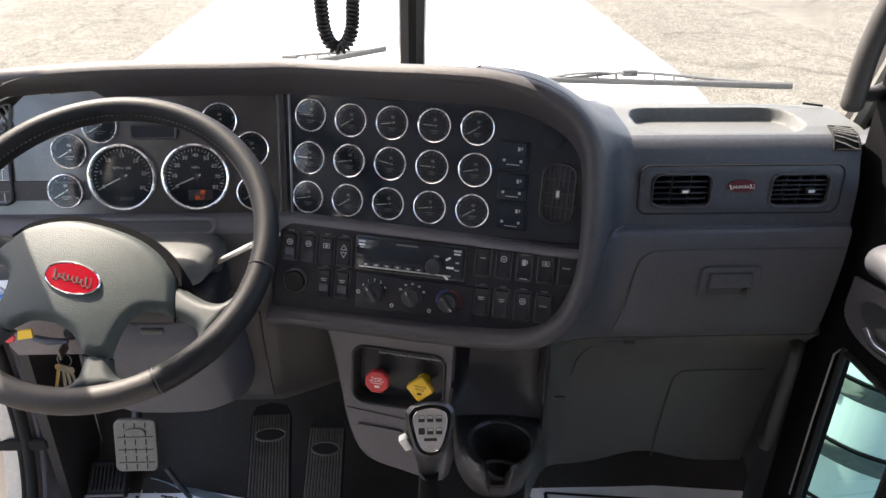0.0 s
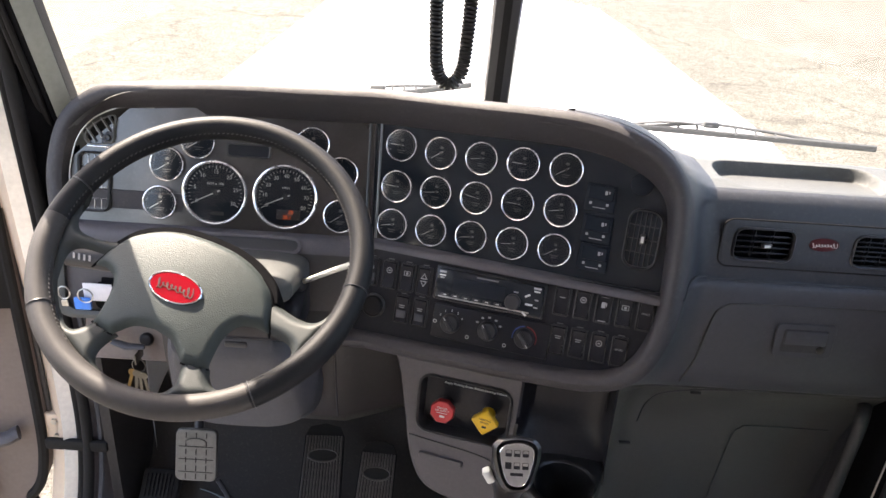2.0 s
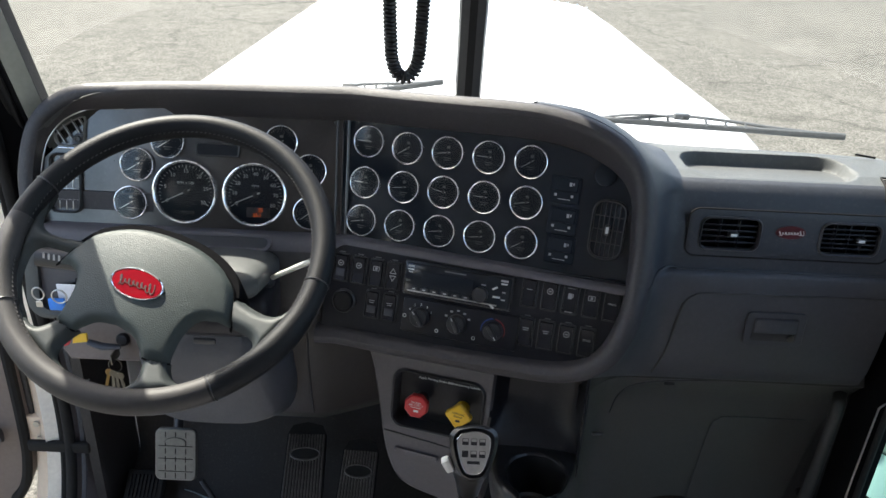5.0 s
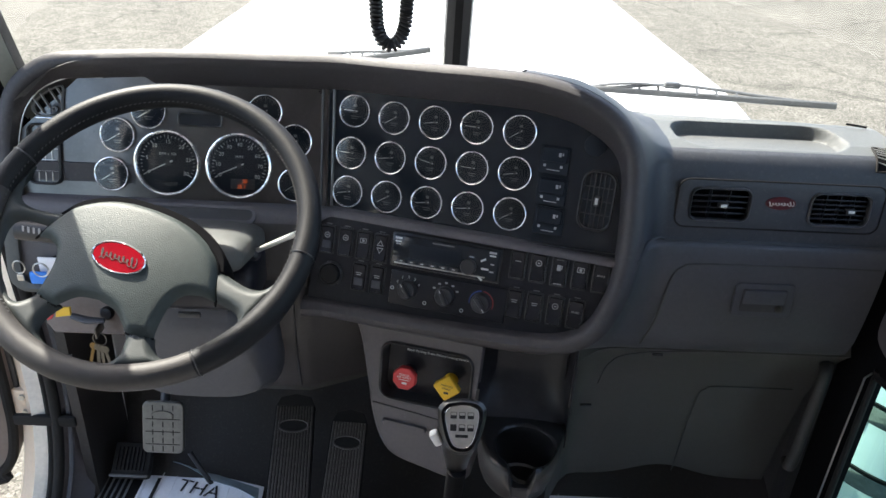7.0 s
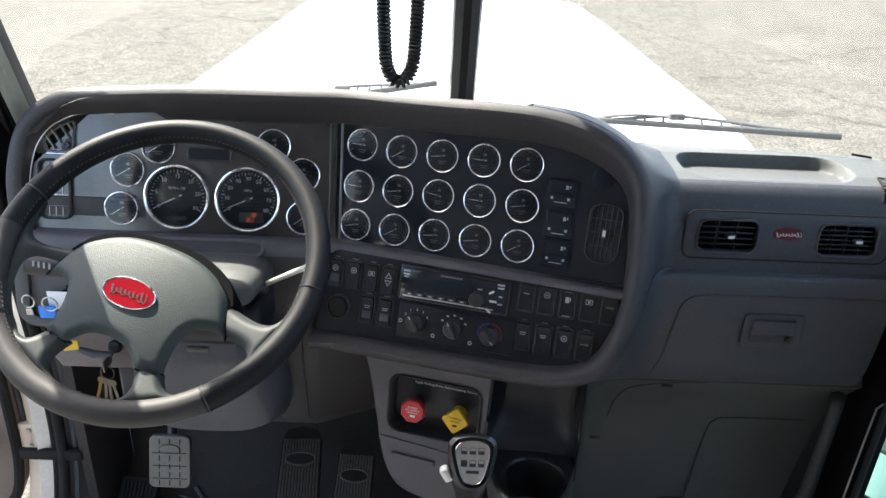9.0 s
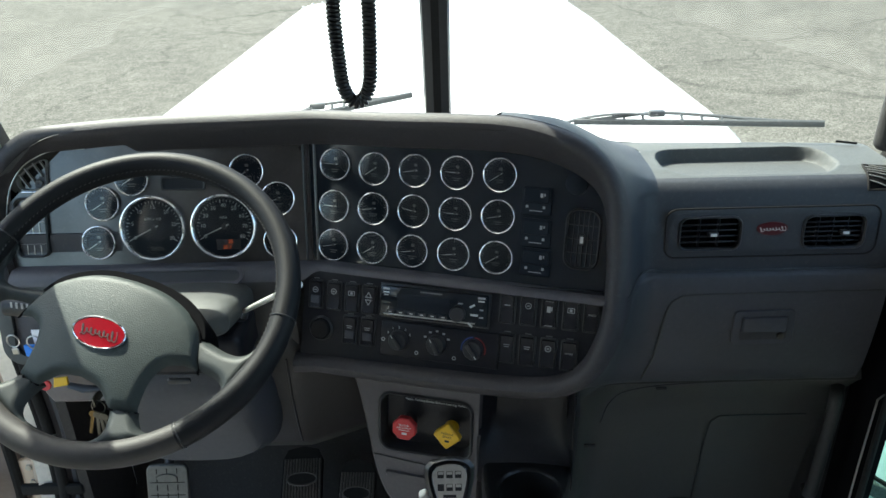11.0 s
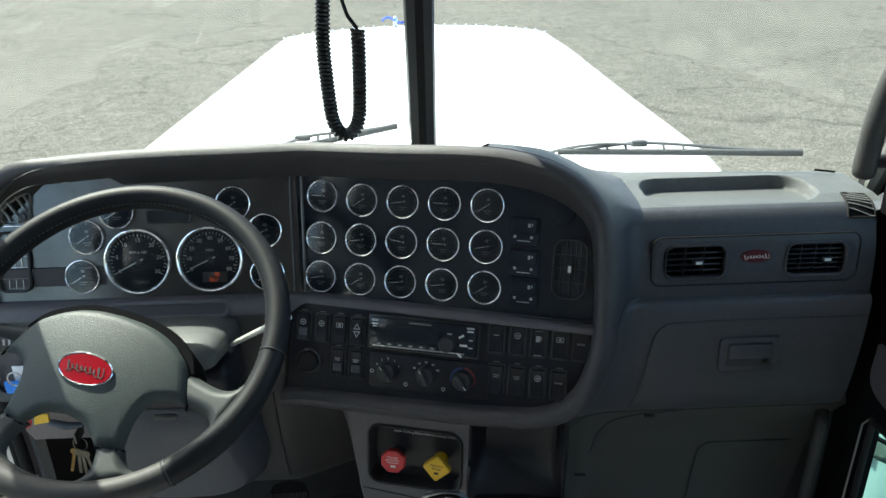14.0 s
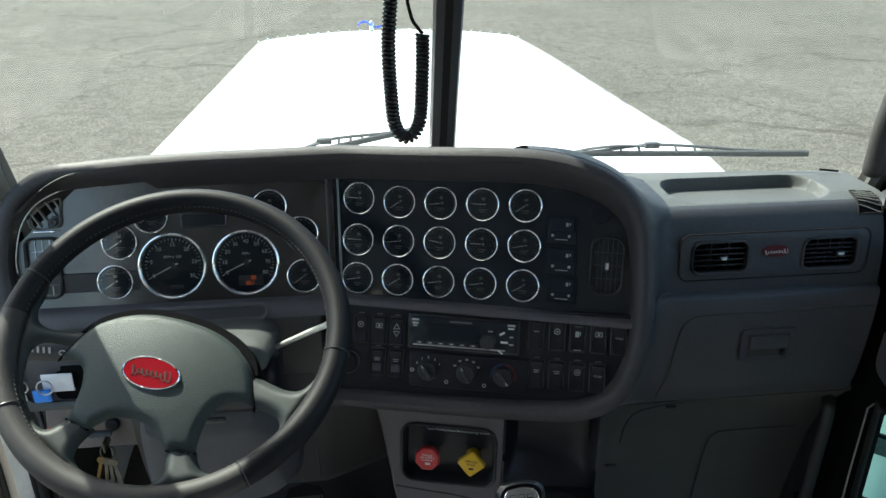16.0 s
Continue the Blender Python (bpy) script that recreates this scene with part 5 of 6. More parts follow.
def build_gauges():
    tach = gauge(0.0545, "large round tachometer with chrome bezel", DRIVER @ shift(-0.059, 0, 0), "driver's gauges", 30, [(str(5 * k), 207 - 39.5 * k) for k in range(7)], "RPM x 100", 0.0064, 206)
    speedo = gauge(0.0545, "large round speedometer with orange odometer", DRIVER @ shift(0.059, 0, 0), "driver's gauges", 32, [(str(10 * k), 207 - 29.6 * k) for k in range(9)], "MPH", 0.0064, 204)
    for g in (speedo,):
        part("odometer_window", box(0.040, 0.017, 0.0006, (0.006, -0.030, 0.0017), 0.0002), BLACK, g)
        words("25", 0.0085, DISPLAY, g, shift(0.010, -0.0255, 0.0024), "odometer_digits")
        words("25.1", 0.0085, DISPLAY, g, shift(0.004, -0.0345, 0.0024), "odometer_digits")
    part("message_window", box(0.022, 0.006, 0.0006, (0.004, -0.035, 0.0017), 0.0002), BLACK, tach)
    small = gauge(0.0268, "small round gauge with chrome bezel", CENTRE @ shift(-0.142, 0.1265, 0), "small dash gauges", 24, needle=180)
    rest = [[180, 215, 190, 180, 215], [180, 190, 172, 180, 193], [193, 214, 190, 190, 214]]
    for r in range(3):
        for c in range(5):
            if r or c:
                v = 0.1265 - 0.0645 * r + 0.0022 * (c - 2)
                g = copy_thing(small, CENTRE @ shift(-0.142 + 0.0690 * c + 0.0018 * r, v, 0))
                aim(g, rest[r][c])
    for u, v, deg in ((-0.141, 0.0425, 212), (-0.152, -0.0225, 212), (-0.0895, 0.083, 212), (0.1015, 0.091, 215), (0.151, 0.0445, 200), (0.152, -0.027, 215)):
        aim(copy_thing(small, DRIVER @ shift(u, v, 0) @ Matrix.Scale(1.06, 4)), deg)
    w = thing("message_display", "small dark message display over the gauges", "display", DRIVER @ shift(-0.005, 0.073, 0.001))
    part("frame", ring(outline(0.074, 0.024, 0.005), outline(0.068, 0.018, 0.004), -0.002, 0.003, 0.001), BLACK, w)
    part("screen", slab(outline(0.068, 0.018, 0.004), -0.001, 0.001), PANEL_BLACK, w)


# ---- air vents ----


def vent(label, m, w, h, r, across, down, group, knob=None, knob_tall=False, bar=INK_BLACK, frame_mat=INK_BLACK):
    v = thing("air_vent", label, "air vent", m, group)
    part("frame", ring(outline(w, h, r, 6), outline(w - 0.008, h - 0.008, r - 0.004, 6), -0.006, 0.005, 0.002), frame_mat, v)
    part("duct", slab(outline(w - 0.007, h - 0.007, r - 0.0035, 6), -0.022, -0.018), INK_BLACK, v)
    part("sleeve", sheet([[Vector((x, y, z)) for x, y in outline(w - 0.0065, h - 0.0065, r - 0.0033, 6)] for z in (0.002, -0.021)], close=True), INK_BLACK, v)
    for k in range(across):
        x = (w - 0.010) * ((k + 1) / (across + 1) - 0.5)
        hh = h - 0.010 if abs(x) < w / 2 - r else h - 0.010 - 0.6 * (abs(x) - w / 2 + r)
        part("upright_slat", box(0.0016, hh, 0.010, (x, 0, -0.007), 0.0005), bar, v)
    for k in range(down):
        y = (h - 0.010) * ((k + 1) / (down + 1) - 0.5)
        ww = w - 0.010 if abs(y) < h / 2 - r else w - 0.010 - 0.6 * (abs(y) - h / 2 + r)
        part("level_slat", box(ww, 0.0018, 0.008, (0, y, -0.006), 0.0005, m=Matrix.Translation((0, y, -0.002)) @ Matrix.Rotation(-0.5, 4, "X") @ Matrix.Translation((0, -y, 0.002))), bar, v)
    if knob:
        kx, ky = knob
        part("slider", box(0.005 if knob_tall else 0.016, 0.017 if knob_tall else 0.008, 0.010, (kx, ky, 0.003), 0.002), BLACK, v)
        part("slider_mark", box(0.0022 if knob_tall else 0.010, 0.012 if knob_tall else 0.0045, 0.001, (kx, ky, 0.0084), 0.0004), WHITE_INK, v)
    return v


def build_vents():
    vent("upright black air vent in the middle panel", CENTRE @ shift(0.268, 0.044, 0.002) @ Matrix.Rotation(radians(90), 4, "Z"), 0.094, 0.054, 0.02, 3, 5, "dash air vents", (0.0, 0.0), bar=BLACK, frame_mat=BLACK)
    vent("black air vent above the glove box", FACE @ shift(-0.1005, 0, 0.002), 0.100, 0.058, 0.016, 2, 4, "dash air vents", (0.004, 0.0), bar=SWITCH_BLACK, frame_mat=BLACK)
    vent("black air vent above the glove box", FACE @ shift(0.093, -0.001, 0.002), 0.100, 0.058, 0.016, 3, 5, "dash air vents", (0.016, 0.0), bar=SWITCH_BLACK, frame_mat=BLACK)
    vent("square barred air vent beside the driver's gauges", DRIVER @ shift(-0.2615, 0.0055, 0.002), 0.055, 0.101, 0.014, 3, 4, "dash air vents", bar=STEEL, frame_mat=BLACK)
    # quarter-round outlet above it
    v = thing("corner_vent", "quarter-round black air outlet by the windscreen pillar", "air vent", DRIVER @ shift(-0.252, 0.093, 0.003), "dash air vents")
    lens = closed([(-0.026, -0.011), (-0.015, 0.005), (0.004, 0.018), (0.021, 0.025), (0.026, 0.020), (0.024, 0.002), (0.022, -0.020), (0.003, -0.025), (-0.020, -0.024)], 36)
    inner = [(x * 0.93, y * 0.93) for x, y in lens]
    part("frame", ring(lens, inner, -0.004, 0.003, 0.0015), RIB, v)
    part("duct", slab(inner, -0.012, -0.009), MATTE, v)
    for x, y, ln in ((-0.015, -0.010, 0.026), (-0.004, -0.002, 0.030), (0.009, 0.008, 0.027), (0.019, 0.014, 0.018)):
        part("rib", box(0.0022, ln, 0.006, m=Matrix.Translation((x, y, -0.002)) @ Matrix.Rotation(radians(34), 4, "Z")), RIB, v)
    part("knob_plate", slab([(0.022, -0.019), (0.004, -0.023), (0.003, -0.012), (0.012, -0.003), (0.023, -0.003)], -0.006, 0.001, 0.0006), GREY, v)
    part("knob", lathe([(0.0055, 0.0), (0.0055, 0.004), (0.0045, 0.005), (0.002, 0.005), (0, 0.0035)], 18, shift(0.0135, -0.0135)), BLACK, v)
    part("chrome_strip", box(0.040, 0.0022, 0.003, (-0.001, -0.0285, 0.0), 0.001), CHROME, v)
    # defroster outlet at the passenger's corner
    v = thing("corner_vent", "slatted defroster outlet at the corner of the dash", "air vent", Matrix.Translation((0.692, 1.170, 0.8388)), "dash air vents")
    org = Vector((0.692, 1.170, 0.8388))
    over = [(y, z) for y, z in FACE_PROFILE if z > 0.815][::-1] + [(1.185, 0.8437), (1.21, 0.8455)]

    def on_dash(u, f, lift):
        """u from the left edge to the right one, f from the near end to the far one."""
        y = 1.146 + 0.051 * f - 0.008 * u * f
        z = float(np.interp(y, [q[0] for q in over], [q[1] for q in over]))
        x0 = 0.671 + 0.010 * f
        return Vector((x0 + (0.7145 - x0) * u, y - 0.5 * lift, z + 0.8 * lift)) - org

    part("duct", sheet([[on_dash(u / 4, f / 10, 0.0016) for f in range(11)] for u in range(5)]), INK_BLACK, v)
    loop = [on_dash(u, f, 0.002) for u, f in [(0, k / 8) for k in range(8)] + [(k / 4, 1) for k in range(4)] + [(1, 1 - k / 8) for k in range(8)] + [(1 - k / 4, 0) for k in range(4)]]
    part("frame", tube(loop + loop[:2], 0.0018, 8), MATTE, v)
    for k in range(6):
        part("slat", tube([on_dash(q / 5, min(1.0, max(0.0, 0.20 + 0.17 * k - 0.22 * q / 5)), 0.0026) for q in range(6)], 0.0009, 6), RIB, v)


# ---- switches, radio, heater ----


def rocker(m, icon, label, lit=False, wide=0.021, tall=0.043):
    s = thing("rocker_switch", label, "switch", m, "dash rocker switches")
    part("bezel", ring(outline(wide + 0.005, tall + 0.005, 0.003), outline(wide, tall, 0.002), -0.002, 0.002, 0.0008), BLACK, s)
    rows = [[Vector((x, y, 0.0015 + 0.0045 * abs(y / (tall / 2)) ** 1.6 + (0.001 if y > 0 else 0))) for x in (-wide / 2 + 0.0012, wide / 2 - 0.0012)] for y in (tall * (k / 8 - 0.5) * 0.95 for k in range(9))]
    part("rocker", sheet(rows, thick=0.004), SWITCH_BLACK, s)
    if lit:
        part("lens", box(wide * 0.72, tall * 0.3, 0.0015, (0, -tall * 0.18, 0.0042), 0.0006), GREY, s)
    bms = []
    if icon == "bars":
        bms = [box(0.010, 0.0013, 0.0004, (0, 0.007, 0.0048)), box(0.008, 0.0013, 0.0004, (0, 0.0038, 0.0046))]
    elif icon == "bar":
        bms = [box(0.009, 0.0014, 0.0004, (0, 0.006, 0.0048))]
    elif icon == "dot":
        bms = [ring(circle(0.005, 16), circle(0.0038, 16), 0.0042, 0.0046, 0, shift(0, 0.008)), box(0.004, 0.002, 0.0004, (0, 0.008, 0.0044))]
    elif icon == "frame":
        bms = [ring(outline(0.011, 0.008, 0.001), outline(0.009, 0.006, 0.0008), 0.0044, 0.0048, 0, shift(0, 0.008)), box(0.004, 0.004, 0.0004, (0, 0.008, 0.0046))]
    elif icon == "pump":
        bms = [box(0.006, 0.009, 0.0004, (-0.001, 0.006, 0.0046)), box(0.0015, 0.006, 0.0004, (0.0035, 0.007, 0.0046)), box(0.012, 0.0012, 0.0004, (0, 0.019, 0.006)), box(0.012, 0.0012, 0.0004, (0, -0.019, 0.006))]
    elif icon == "arrows":
        tri = lambda y, f: ring([(-0.006, y - 0.005 * f), (0.006, y - 0.005 * f), (0, y + 0.005 * f)], [(-0.0038, y - 0.0036 * f), (0.0038, y - 0.0036 * f), (0, y + 0.0028 * f)], 0.0046, 0.005)
        bms = [tri(0.009, 1), tri(-0.004, -1)]
    if icon == "spare":
        words("SPARE", 0.0046, DIM_INK, s, shift(0, 0.004, 0.0046), "lettering")
    else:
        part("symbol", join(*bms), DIM_INK, s)
    part("caption", box(0.010, 0.0015, 0.0003, (0, tall / 2 + 0.0052, 0.0004)), FAINT_INK, s)
    return s


def build_switches():
    for u, icon, lit in ((-0.211, "dot", True), (-0.179, "dot", False), (-0.148, "frame", False), (-0.1185, "arrows", False)):
        rocker(STACK @ shift(u, 0.004), icon, "black rocker switch with white symbol" if icon != "arrows" else "black rocker switch with up and down arrows", lit)
    for u in (-0.149, -0.118):
        rocker(STACK @ shift(u, -0.049), "bars", "black rocker switch with white lettering and grey lens", True)
    for u, icon in ((0.108, "bar"), (0.1405, "dot"), (0.173, "pump"), (0.2055, "frame"), (0.237, "spare")):
        rocker(STACK @ shift(u, 0.0155), icon, "black rocker switch with white symbol")
    for u, icon in ((0.111, "bars"), (0.143, "bars"), (0.1755, "dot"), (0.2075, "spare")):
        rocker(STACK @ shift(u, -0.0475), icon, "black rocker switch with white symbol")
    # trio on the gauge panel
    for k, (u, v) in enumerate(((0.194, 0.100), (0.197, 0.051), (0.200, 0.005))):
        s = thing("push_switch", "black push switch with white symbol and caption", "switch", CENTRE @ shift(u, v - 0.004, 0), "gauge panel switches")
        part("plate", slab(outline(0.047, 0.043, 0.003), -0.003, 0.002, 0.001), DIAL, s)
        part("button", slab(outline(0.040, 0.022, 0.003), 0.0, 0.006, 0.0015, shift(0, 0.008)), DIAL, s)
        part("symbol", join(box(0.004, 0.006, 0.0004, (0.008, 0.009, 0.0062)), box(0.002, 0.004, 0.0004, (0.0125, 0.010, 0.0062))), DIM_INK, s)
        part("caption", join(box(0.020, 0.0012, 0.0003, (0, -0.0155, 0.0022)), box(0.004, 0.004, 0.0003, (-0.014, -0.0095, 0.0022)), box(0.004, 0.004, 0.0003, (0.012, -0.0095, 0.0022))), DIM_INK, s)
    s = thing("dimmer_knob", "round black dimmer knob", "knob", CENTRE @ shift(0.252, 0.127, 0))
    part("knob", lathe([(0.017, 0.0), (0.0165, 0.002), (0.014, 0.003), (0, 0.003)], 28), DIAL, s)
    s = thing("power_socket", "round black twelve volt socket cap", "socket", STACK @ shift(-0.199, -0.052, 0))
    part("collar", lathe([(0.0205, -0.002), (0.0205, 0.003), (0.018, 0.005), (0.017, 0.002)], 28), BLACK, s)
    part("cap", lathe([(0.0165, 0.0), (0.016, 0.008), (0.014, 0.010), (0, 0.010)], 28), MATTE, s)
    # radio
    r = thing("car_radio", "black car radio with round knob and white legends", "radio", STACK @ shift(-0.009, 0.0075, 0))
    part("case", box(0.182, 0.056, 0.02, (0, 0, -0.008), 0.002), BLACK, r)
    part("faceplate", box(0.176, 0.050, 0.010, (0, 0, 0.004), 0.003), PANEL_BLACK, r)
    part("display", box(0.086, 0.024, 0.001, (-0.016, 0.002, 0.0093), 0.0004), DIAL, r)
    part("brand_bar", box(0.036, 0.0022, 0.0006, (-0.004, 0.020, 0.0093)), FAINT_INK, r)
    part("bright_edge", box(0.150, 0.0022, 0.0012, (-0.006, -0.0205, 0.0092), 0.0004), STEEL, r)
    for k in range(6):
        part("preset_button", box(0.0125, 0.005, 0.0012, (-0.070 + 0.0175 * k, -0.0165, 0.0092), 0.0004), BLACK, r)
        part("preset_mark", box(0.005, 0.0016, 0.0004, (-0.070 + 0.0175 * k, -0.0165, 0.0100)), WHITE_INK, r)
    part("volume_knob", lathe([(0.0125, 0.008), (0.0125, 0.017), (0.011, 0.019), (0.003, 0.0185), (0, 0.0185)], 28, shift(0.041, -0.007)), BLACK, r)
    for a, ln in ((32, 0.009), (0, 0.012), (-38, 0.009)):
        part("legend_key", box(ln, 0.0032, 0.001, m=shift(0.041, -0.007) @ Matrix.Rotation(radians(a), 4, "Z") @ shift(0.026, 0, 0.0095)), WHITE_INK, r)
    for x, y, w in ((-0.078, 0.020, 0.011), (-0.078, 0.0145, 0.010), (-0.078, 0.0105, 0.007), (0.077, 0.0205, 0.012), (0.077, 0.0155, 0.010), (0.078, 0.002, 0.006), (0.078, -0.010, 0.007), (0.044, 0.009, 0.008)):
        part("legend", box(w, 0.0022 if w < 0.0105 else 0.0032, 0.0004, (x, y, 0.0094)), WHITE_INK if abs(y - 0.0145) < 0.002 or abs(y - 0.0155) < 0.001 else DIM_INK, r)
    # heater panel
    h = thing("heater_controls", "dark heater panel with three round knobs", "heater controls", STACK @ shift(0.002, -0.0545, 0))
    part("panel", box(0.193, 0.057, 0.012, (0, 0, -0.003), 0.002), SWITCH_BLACK, h)
    for k, u in enumerate((-0.066, -0.003, 0.057)):
        kb = part("control_knob", lathe([(0.0165, 0.003), (0.0165, 0.006), (0.0145, 0.012), (0.0135, 0.014), (0, 0.0145)], 32, shift(u, -0.001)), BLACK, h)
        grip = box(0.0075, 0.027, 0.012, m=shift(u, -0.001, 0.016) @ Matrix.Rotation(radians((38, 30, -140)[k]), 4, "Z"), bevel=0.003)
        part("grip", grip, BLACK, kb)
        a = radians((128, 120, -50)[k])
        part("pointer", box(0.0012, 0.006, 0.0008, m=shift(u + 0.011 * math.cos(a), -0.001 + 0.011 * math.sin(a), 0.0222) @ Matrix.Rotation(a - math.pi / 2, 4, "Z")), WHITE_INK, kb)
    for k in range(5):
        a = radians(150 - 30 * k)
        words(str(k), 0.006, WHITE_INK, h, shift(-0.066 + 0.021 * math.cos(a), -0.001 + 0.021 * math.sin(a), 0.0032), "numeral")
        part("mode_mark", box(0.0045, 0.003, 0.0004, m=shift(-0.003 + 0.022 * math.cos(a), -0.001 + 0.022 * math.sin(a), 0.0032)), DIM_INK, h)
    for a0, a1, mt in ((190, 95, BLUE_INK), (85, -20, RED_INK)):
        rows = [[Vector((0.057 + q * math.cos(radians(a0 + (a1 - a0) * i / 14)), -0.001 + q * math.sin(radians(a0 + (a1 - a0) * i / 14)), 0.0034)) for q in (0.0186, 0.0203)] for i in range(15)]
        part("temperature_arc", sheet(rows, thick=0.0003), mt, h)
    for x, y in ((-0.092, -0.002), (-0.035, -0.018), (0.027, -0.019)):
        part("symbol", ring(circle(0.0032, 12), circle(0.002, 12), 0.003, 0.0036, 0, shift(x, y)), WHITE_INK, h)


# ---- console, valves, gear lever ----


CUP_EDGE = [(0.068, 1.075), (0.065, 1.02), (0.068, 0.977), (0.080, 0.947), (0.099, 0.925), (0.122, 0.919), (0.146, 0.920), (0.168, 0.938), (0.187, 0.966), (0.203, 1.004), (0.212, 1.045)]


def cup_top(x, y):
    """The top of the cup holder, with a finger slot through its front."""
    k = min(1.0, max(0.0, (0.0225 - abs(x - 0.127)) / 0.010))
    f = min(1.0, max(0.0, (0.955 - y) / 0.018))
    return 0.371 - 0.034 * k * k * (3 - 2 * k) * f


def build_cup_holder():
    cup = thing("cup_holder", "glossy black cup holder with a finger slot in a grey shell", "cup holder", Matrix.Translation((0.137, 0.985, 0.37)))
    inv = Matrix.Translation((-0.137, -0.985, -0.37))
    edge = [(p.x, p.y) for p in curve([(*q, 0) for q in CUP_EDGE], 60)]
    well = [(0.138 + 0.050 * math.cos(2 * math.pi * k / 48), 0.985 + 0.050 * math.sin(2 * math.pi * k / 48)) for k in range(48)]
    bm = patch(edge, [well], lambda x, y, gap: cup_top(x, y) - 0.004 * max(0, 1 - gap / 0.005) ** 2, 0.0045)
    bm.transform(inv)
    part("top_plate", bm, CORD_BLACK, cup)
    bm = lathe([(0.050, 0.368), (0.0485, 0.362), (0.047, 0.355), (0.0465, 0.34), (0.046, 0.32), (0.044, 0.29), (0.040, 0.286), (0, 0.285)], 48, Matrix.Translation((0.138, 0.985, 0)))
    for v in bm.verts:
        v.co.z = min(v.co.z, cup_top(v.co.x, v.co.y) - 0.003)
    bm.transform(inv)
    part("well", bm, CORD_BLACK, cup)
    rows = []
    for z, k, back in ((0.0, 1.0, 0.0), (-0.006, 1.035, 0.0), (-0.02, 1.045, 0.0), (-0.05, 1.02, 0.004), (-0.08, 0.93, 0.016), (-0.105, 0.78, 0.04), (-0.118, 0.55, 0.07)):
        rows.append([Vector((0.139 + (x - 0.139) * k, min(1.075, 1.05 + (y - 1.05) * k + back), cup_top(x, y) - 0.003 + z if z > -0.015 else min(cup_top(x, y) - 0.012, 0.368 + z))) for x, y in edge])
    bm = sheet(rows)
    bmesh.ops.recalc_face_normals(bm, faces=bm.faces)
    bm.transform(inv)
    part("shell", bm, HOLLOW, cup, "grey moulded shell")


def build_console():
    c = thing("centre_console", "grey lower dash console with valve recess and drawer", "console", VALVES)
    edge = [(p.x, p.y) for p in curve([(-0.210, 0.150, 0), (-0.168, 0.118, 0), (-0.140, 0.085, 0), (-0.126, 0.054, 0), (-0.113, 0.0, 0), (-0.103, -0.043, 0), (-0.097, -0.078, 0), (-0.083, -0.126, 0), (-0.064, -0.160, 0), (-0.038, -0.177, 0), (0.01, -0.187, 0), (0.06, -0.196, 0), (0.082, -0.194, 0), (0.090, -0.17, 0), (0.092, -0.10, 0), (0.0915, 0.0, 0), (0.092, 0.07, 0), (0.094, 0.150, 0)], 68)]
    # body with a hole for the valves is cut as a ring plus the rest
    hole = [(x - 0.003, y - 0.004) for x, y in outline(0.162, 0.106, 0.020, 6)]
    bm = bmesh.new()
    vo = [bm.verts.new((x, y, 0)) for x, y in edge]
    vh = [bm.verts.new((x, y, 0)) for x, y in hole]
    for vs in (vo, vh):
        for i in range(len(vs)):
            bm.edges.new((vs[i], vs[(i + 1) % len(vs)]))
    bmesh.ops.triangle_fill(bm, edges=bm.edges[:], use_beauty=True, use_dissolve=False)
    bm.faces.ensure_lookup_table()
    inside = [f for f in bm.faces if abs(f.calc_center_median().x + 0.003) < 0.070 and abs(f.calc_center_median().y + 0.004) < 0.044 and all(v in vh for v in f.verts)]
    bmesh.ops.delete(bm, geom=inside, context="FACES_ONLY")
    part("front", bm, GREY_DARK, c)
    rows = []
    for z, k in ((0.0, 0.0), (-0.004, 0.004), (-0.02, 0.007), (-0.30, 0.0)):
        rows.append([Vector((x + (-k if x < 0.05 else k), y - (k if y < 0 else 0), z)) for x, y in edge])
    part("sides", sheet(rows), GREY_DARK, c)
    bm = ring([(x - 0.003, y - 0.004) for x, y in outline(0.172, 0.116, 0.025, 6)], hole, -0.002, 0.004, 0.002)
    part("recess_rim", bm, BLACK, c)
    bm = sheet([[Vector((x, y, 0)) for x, y in hole], [Vector((x * 0.95, y * 0.94, -0.028)) for x, y in hole]], close=True)
    part("recess_wall", bm, BLACK, c)
    part("valve_plate", slab([(x * 0.97, y * 0.96) for x, y in hole], -0.032, -0.027), SWITCH_BLACK, c)
    words("Apply Parking Brake Before Leaving Vehicle", 0.0065, WHITE_INK, c, shift(0.010, 0.030, -0.0262), "lettering")
    # drawer front
    dr = [(p.x, p.y) for p in curve([(-0.097, -0.074, 0), (-0.04, -0.078, 0), (0.016, -0.082, 0), (0.052, -0.088, 0), (0.070, -0.102, 0), (0.074, -0.14, 0), (0.074, -0.188, 0)], 24)]
    part("drawer_seam", tube([(x, y, 0.001) for x, y in dr], 0.0012, 6), BLACK, c)
    part("drawer_pull", slab([(x - 0.033, y - 0.109 - 0.03 * x) for x, y in outline(0.085, 0.011, 0.005)], -0.002, 0.006, 0.003), GREY_DARK, c)
    # hollow panel beside the valves, and the cup holder that stands out below it
    rows = []
    for k in range(13):
        y = 0.15 - 0.235 * k / 12
        deep = min(1.0, max(0.0, (y + 0.055) / 0.06))
        rows.append([Vector((x, y, z * deep + (1 - deep) * ((0.016 - 0.235 * (x - 0.10)) if 0.092 < x < 0.252 else 0.0))) for x, z in ((0.090, -0.0005), (0.096, -0.006), (0.103, -0.018), (0.116, -0.034), (0.15, -0.040), (0.19, -0.040), (0.225, -0.032), (0.243, -0.012), (0.250, 0.002), (0.2535, 0.0), (0.256, -0.10))])
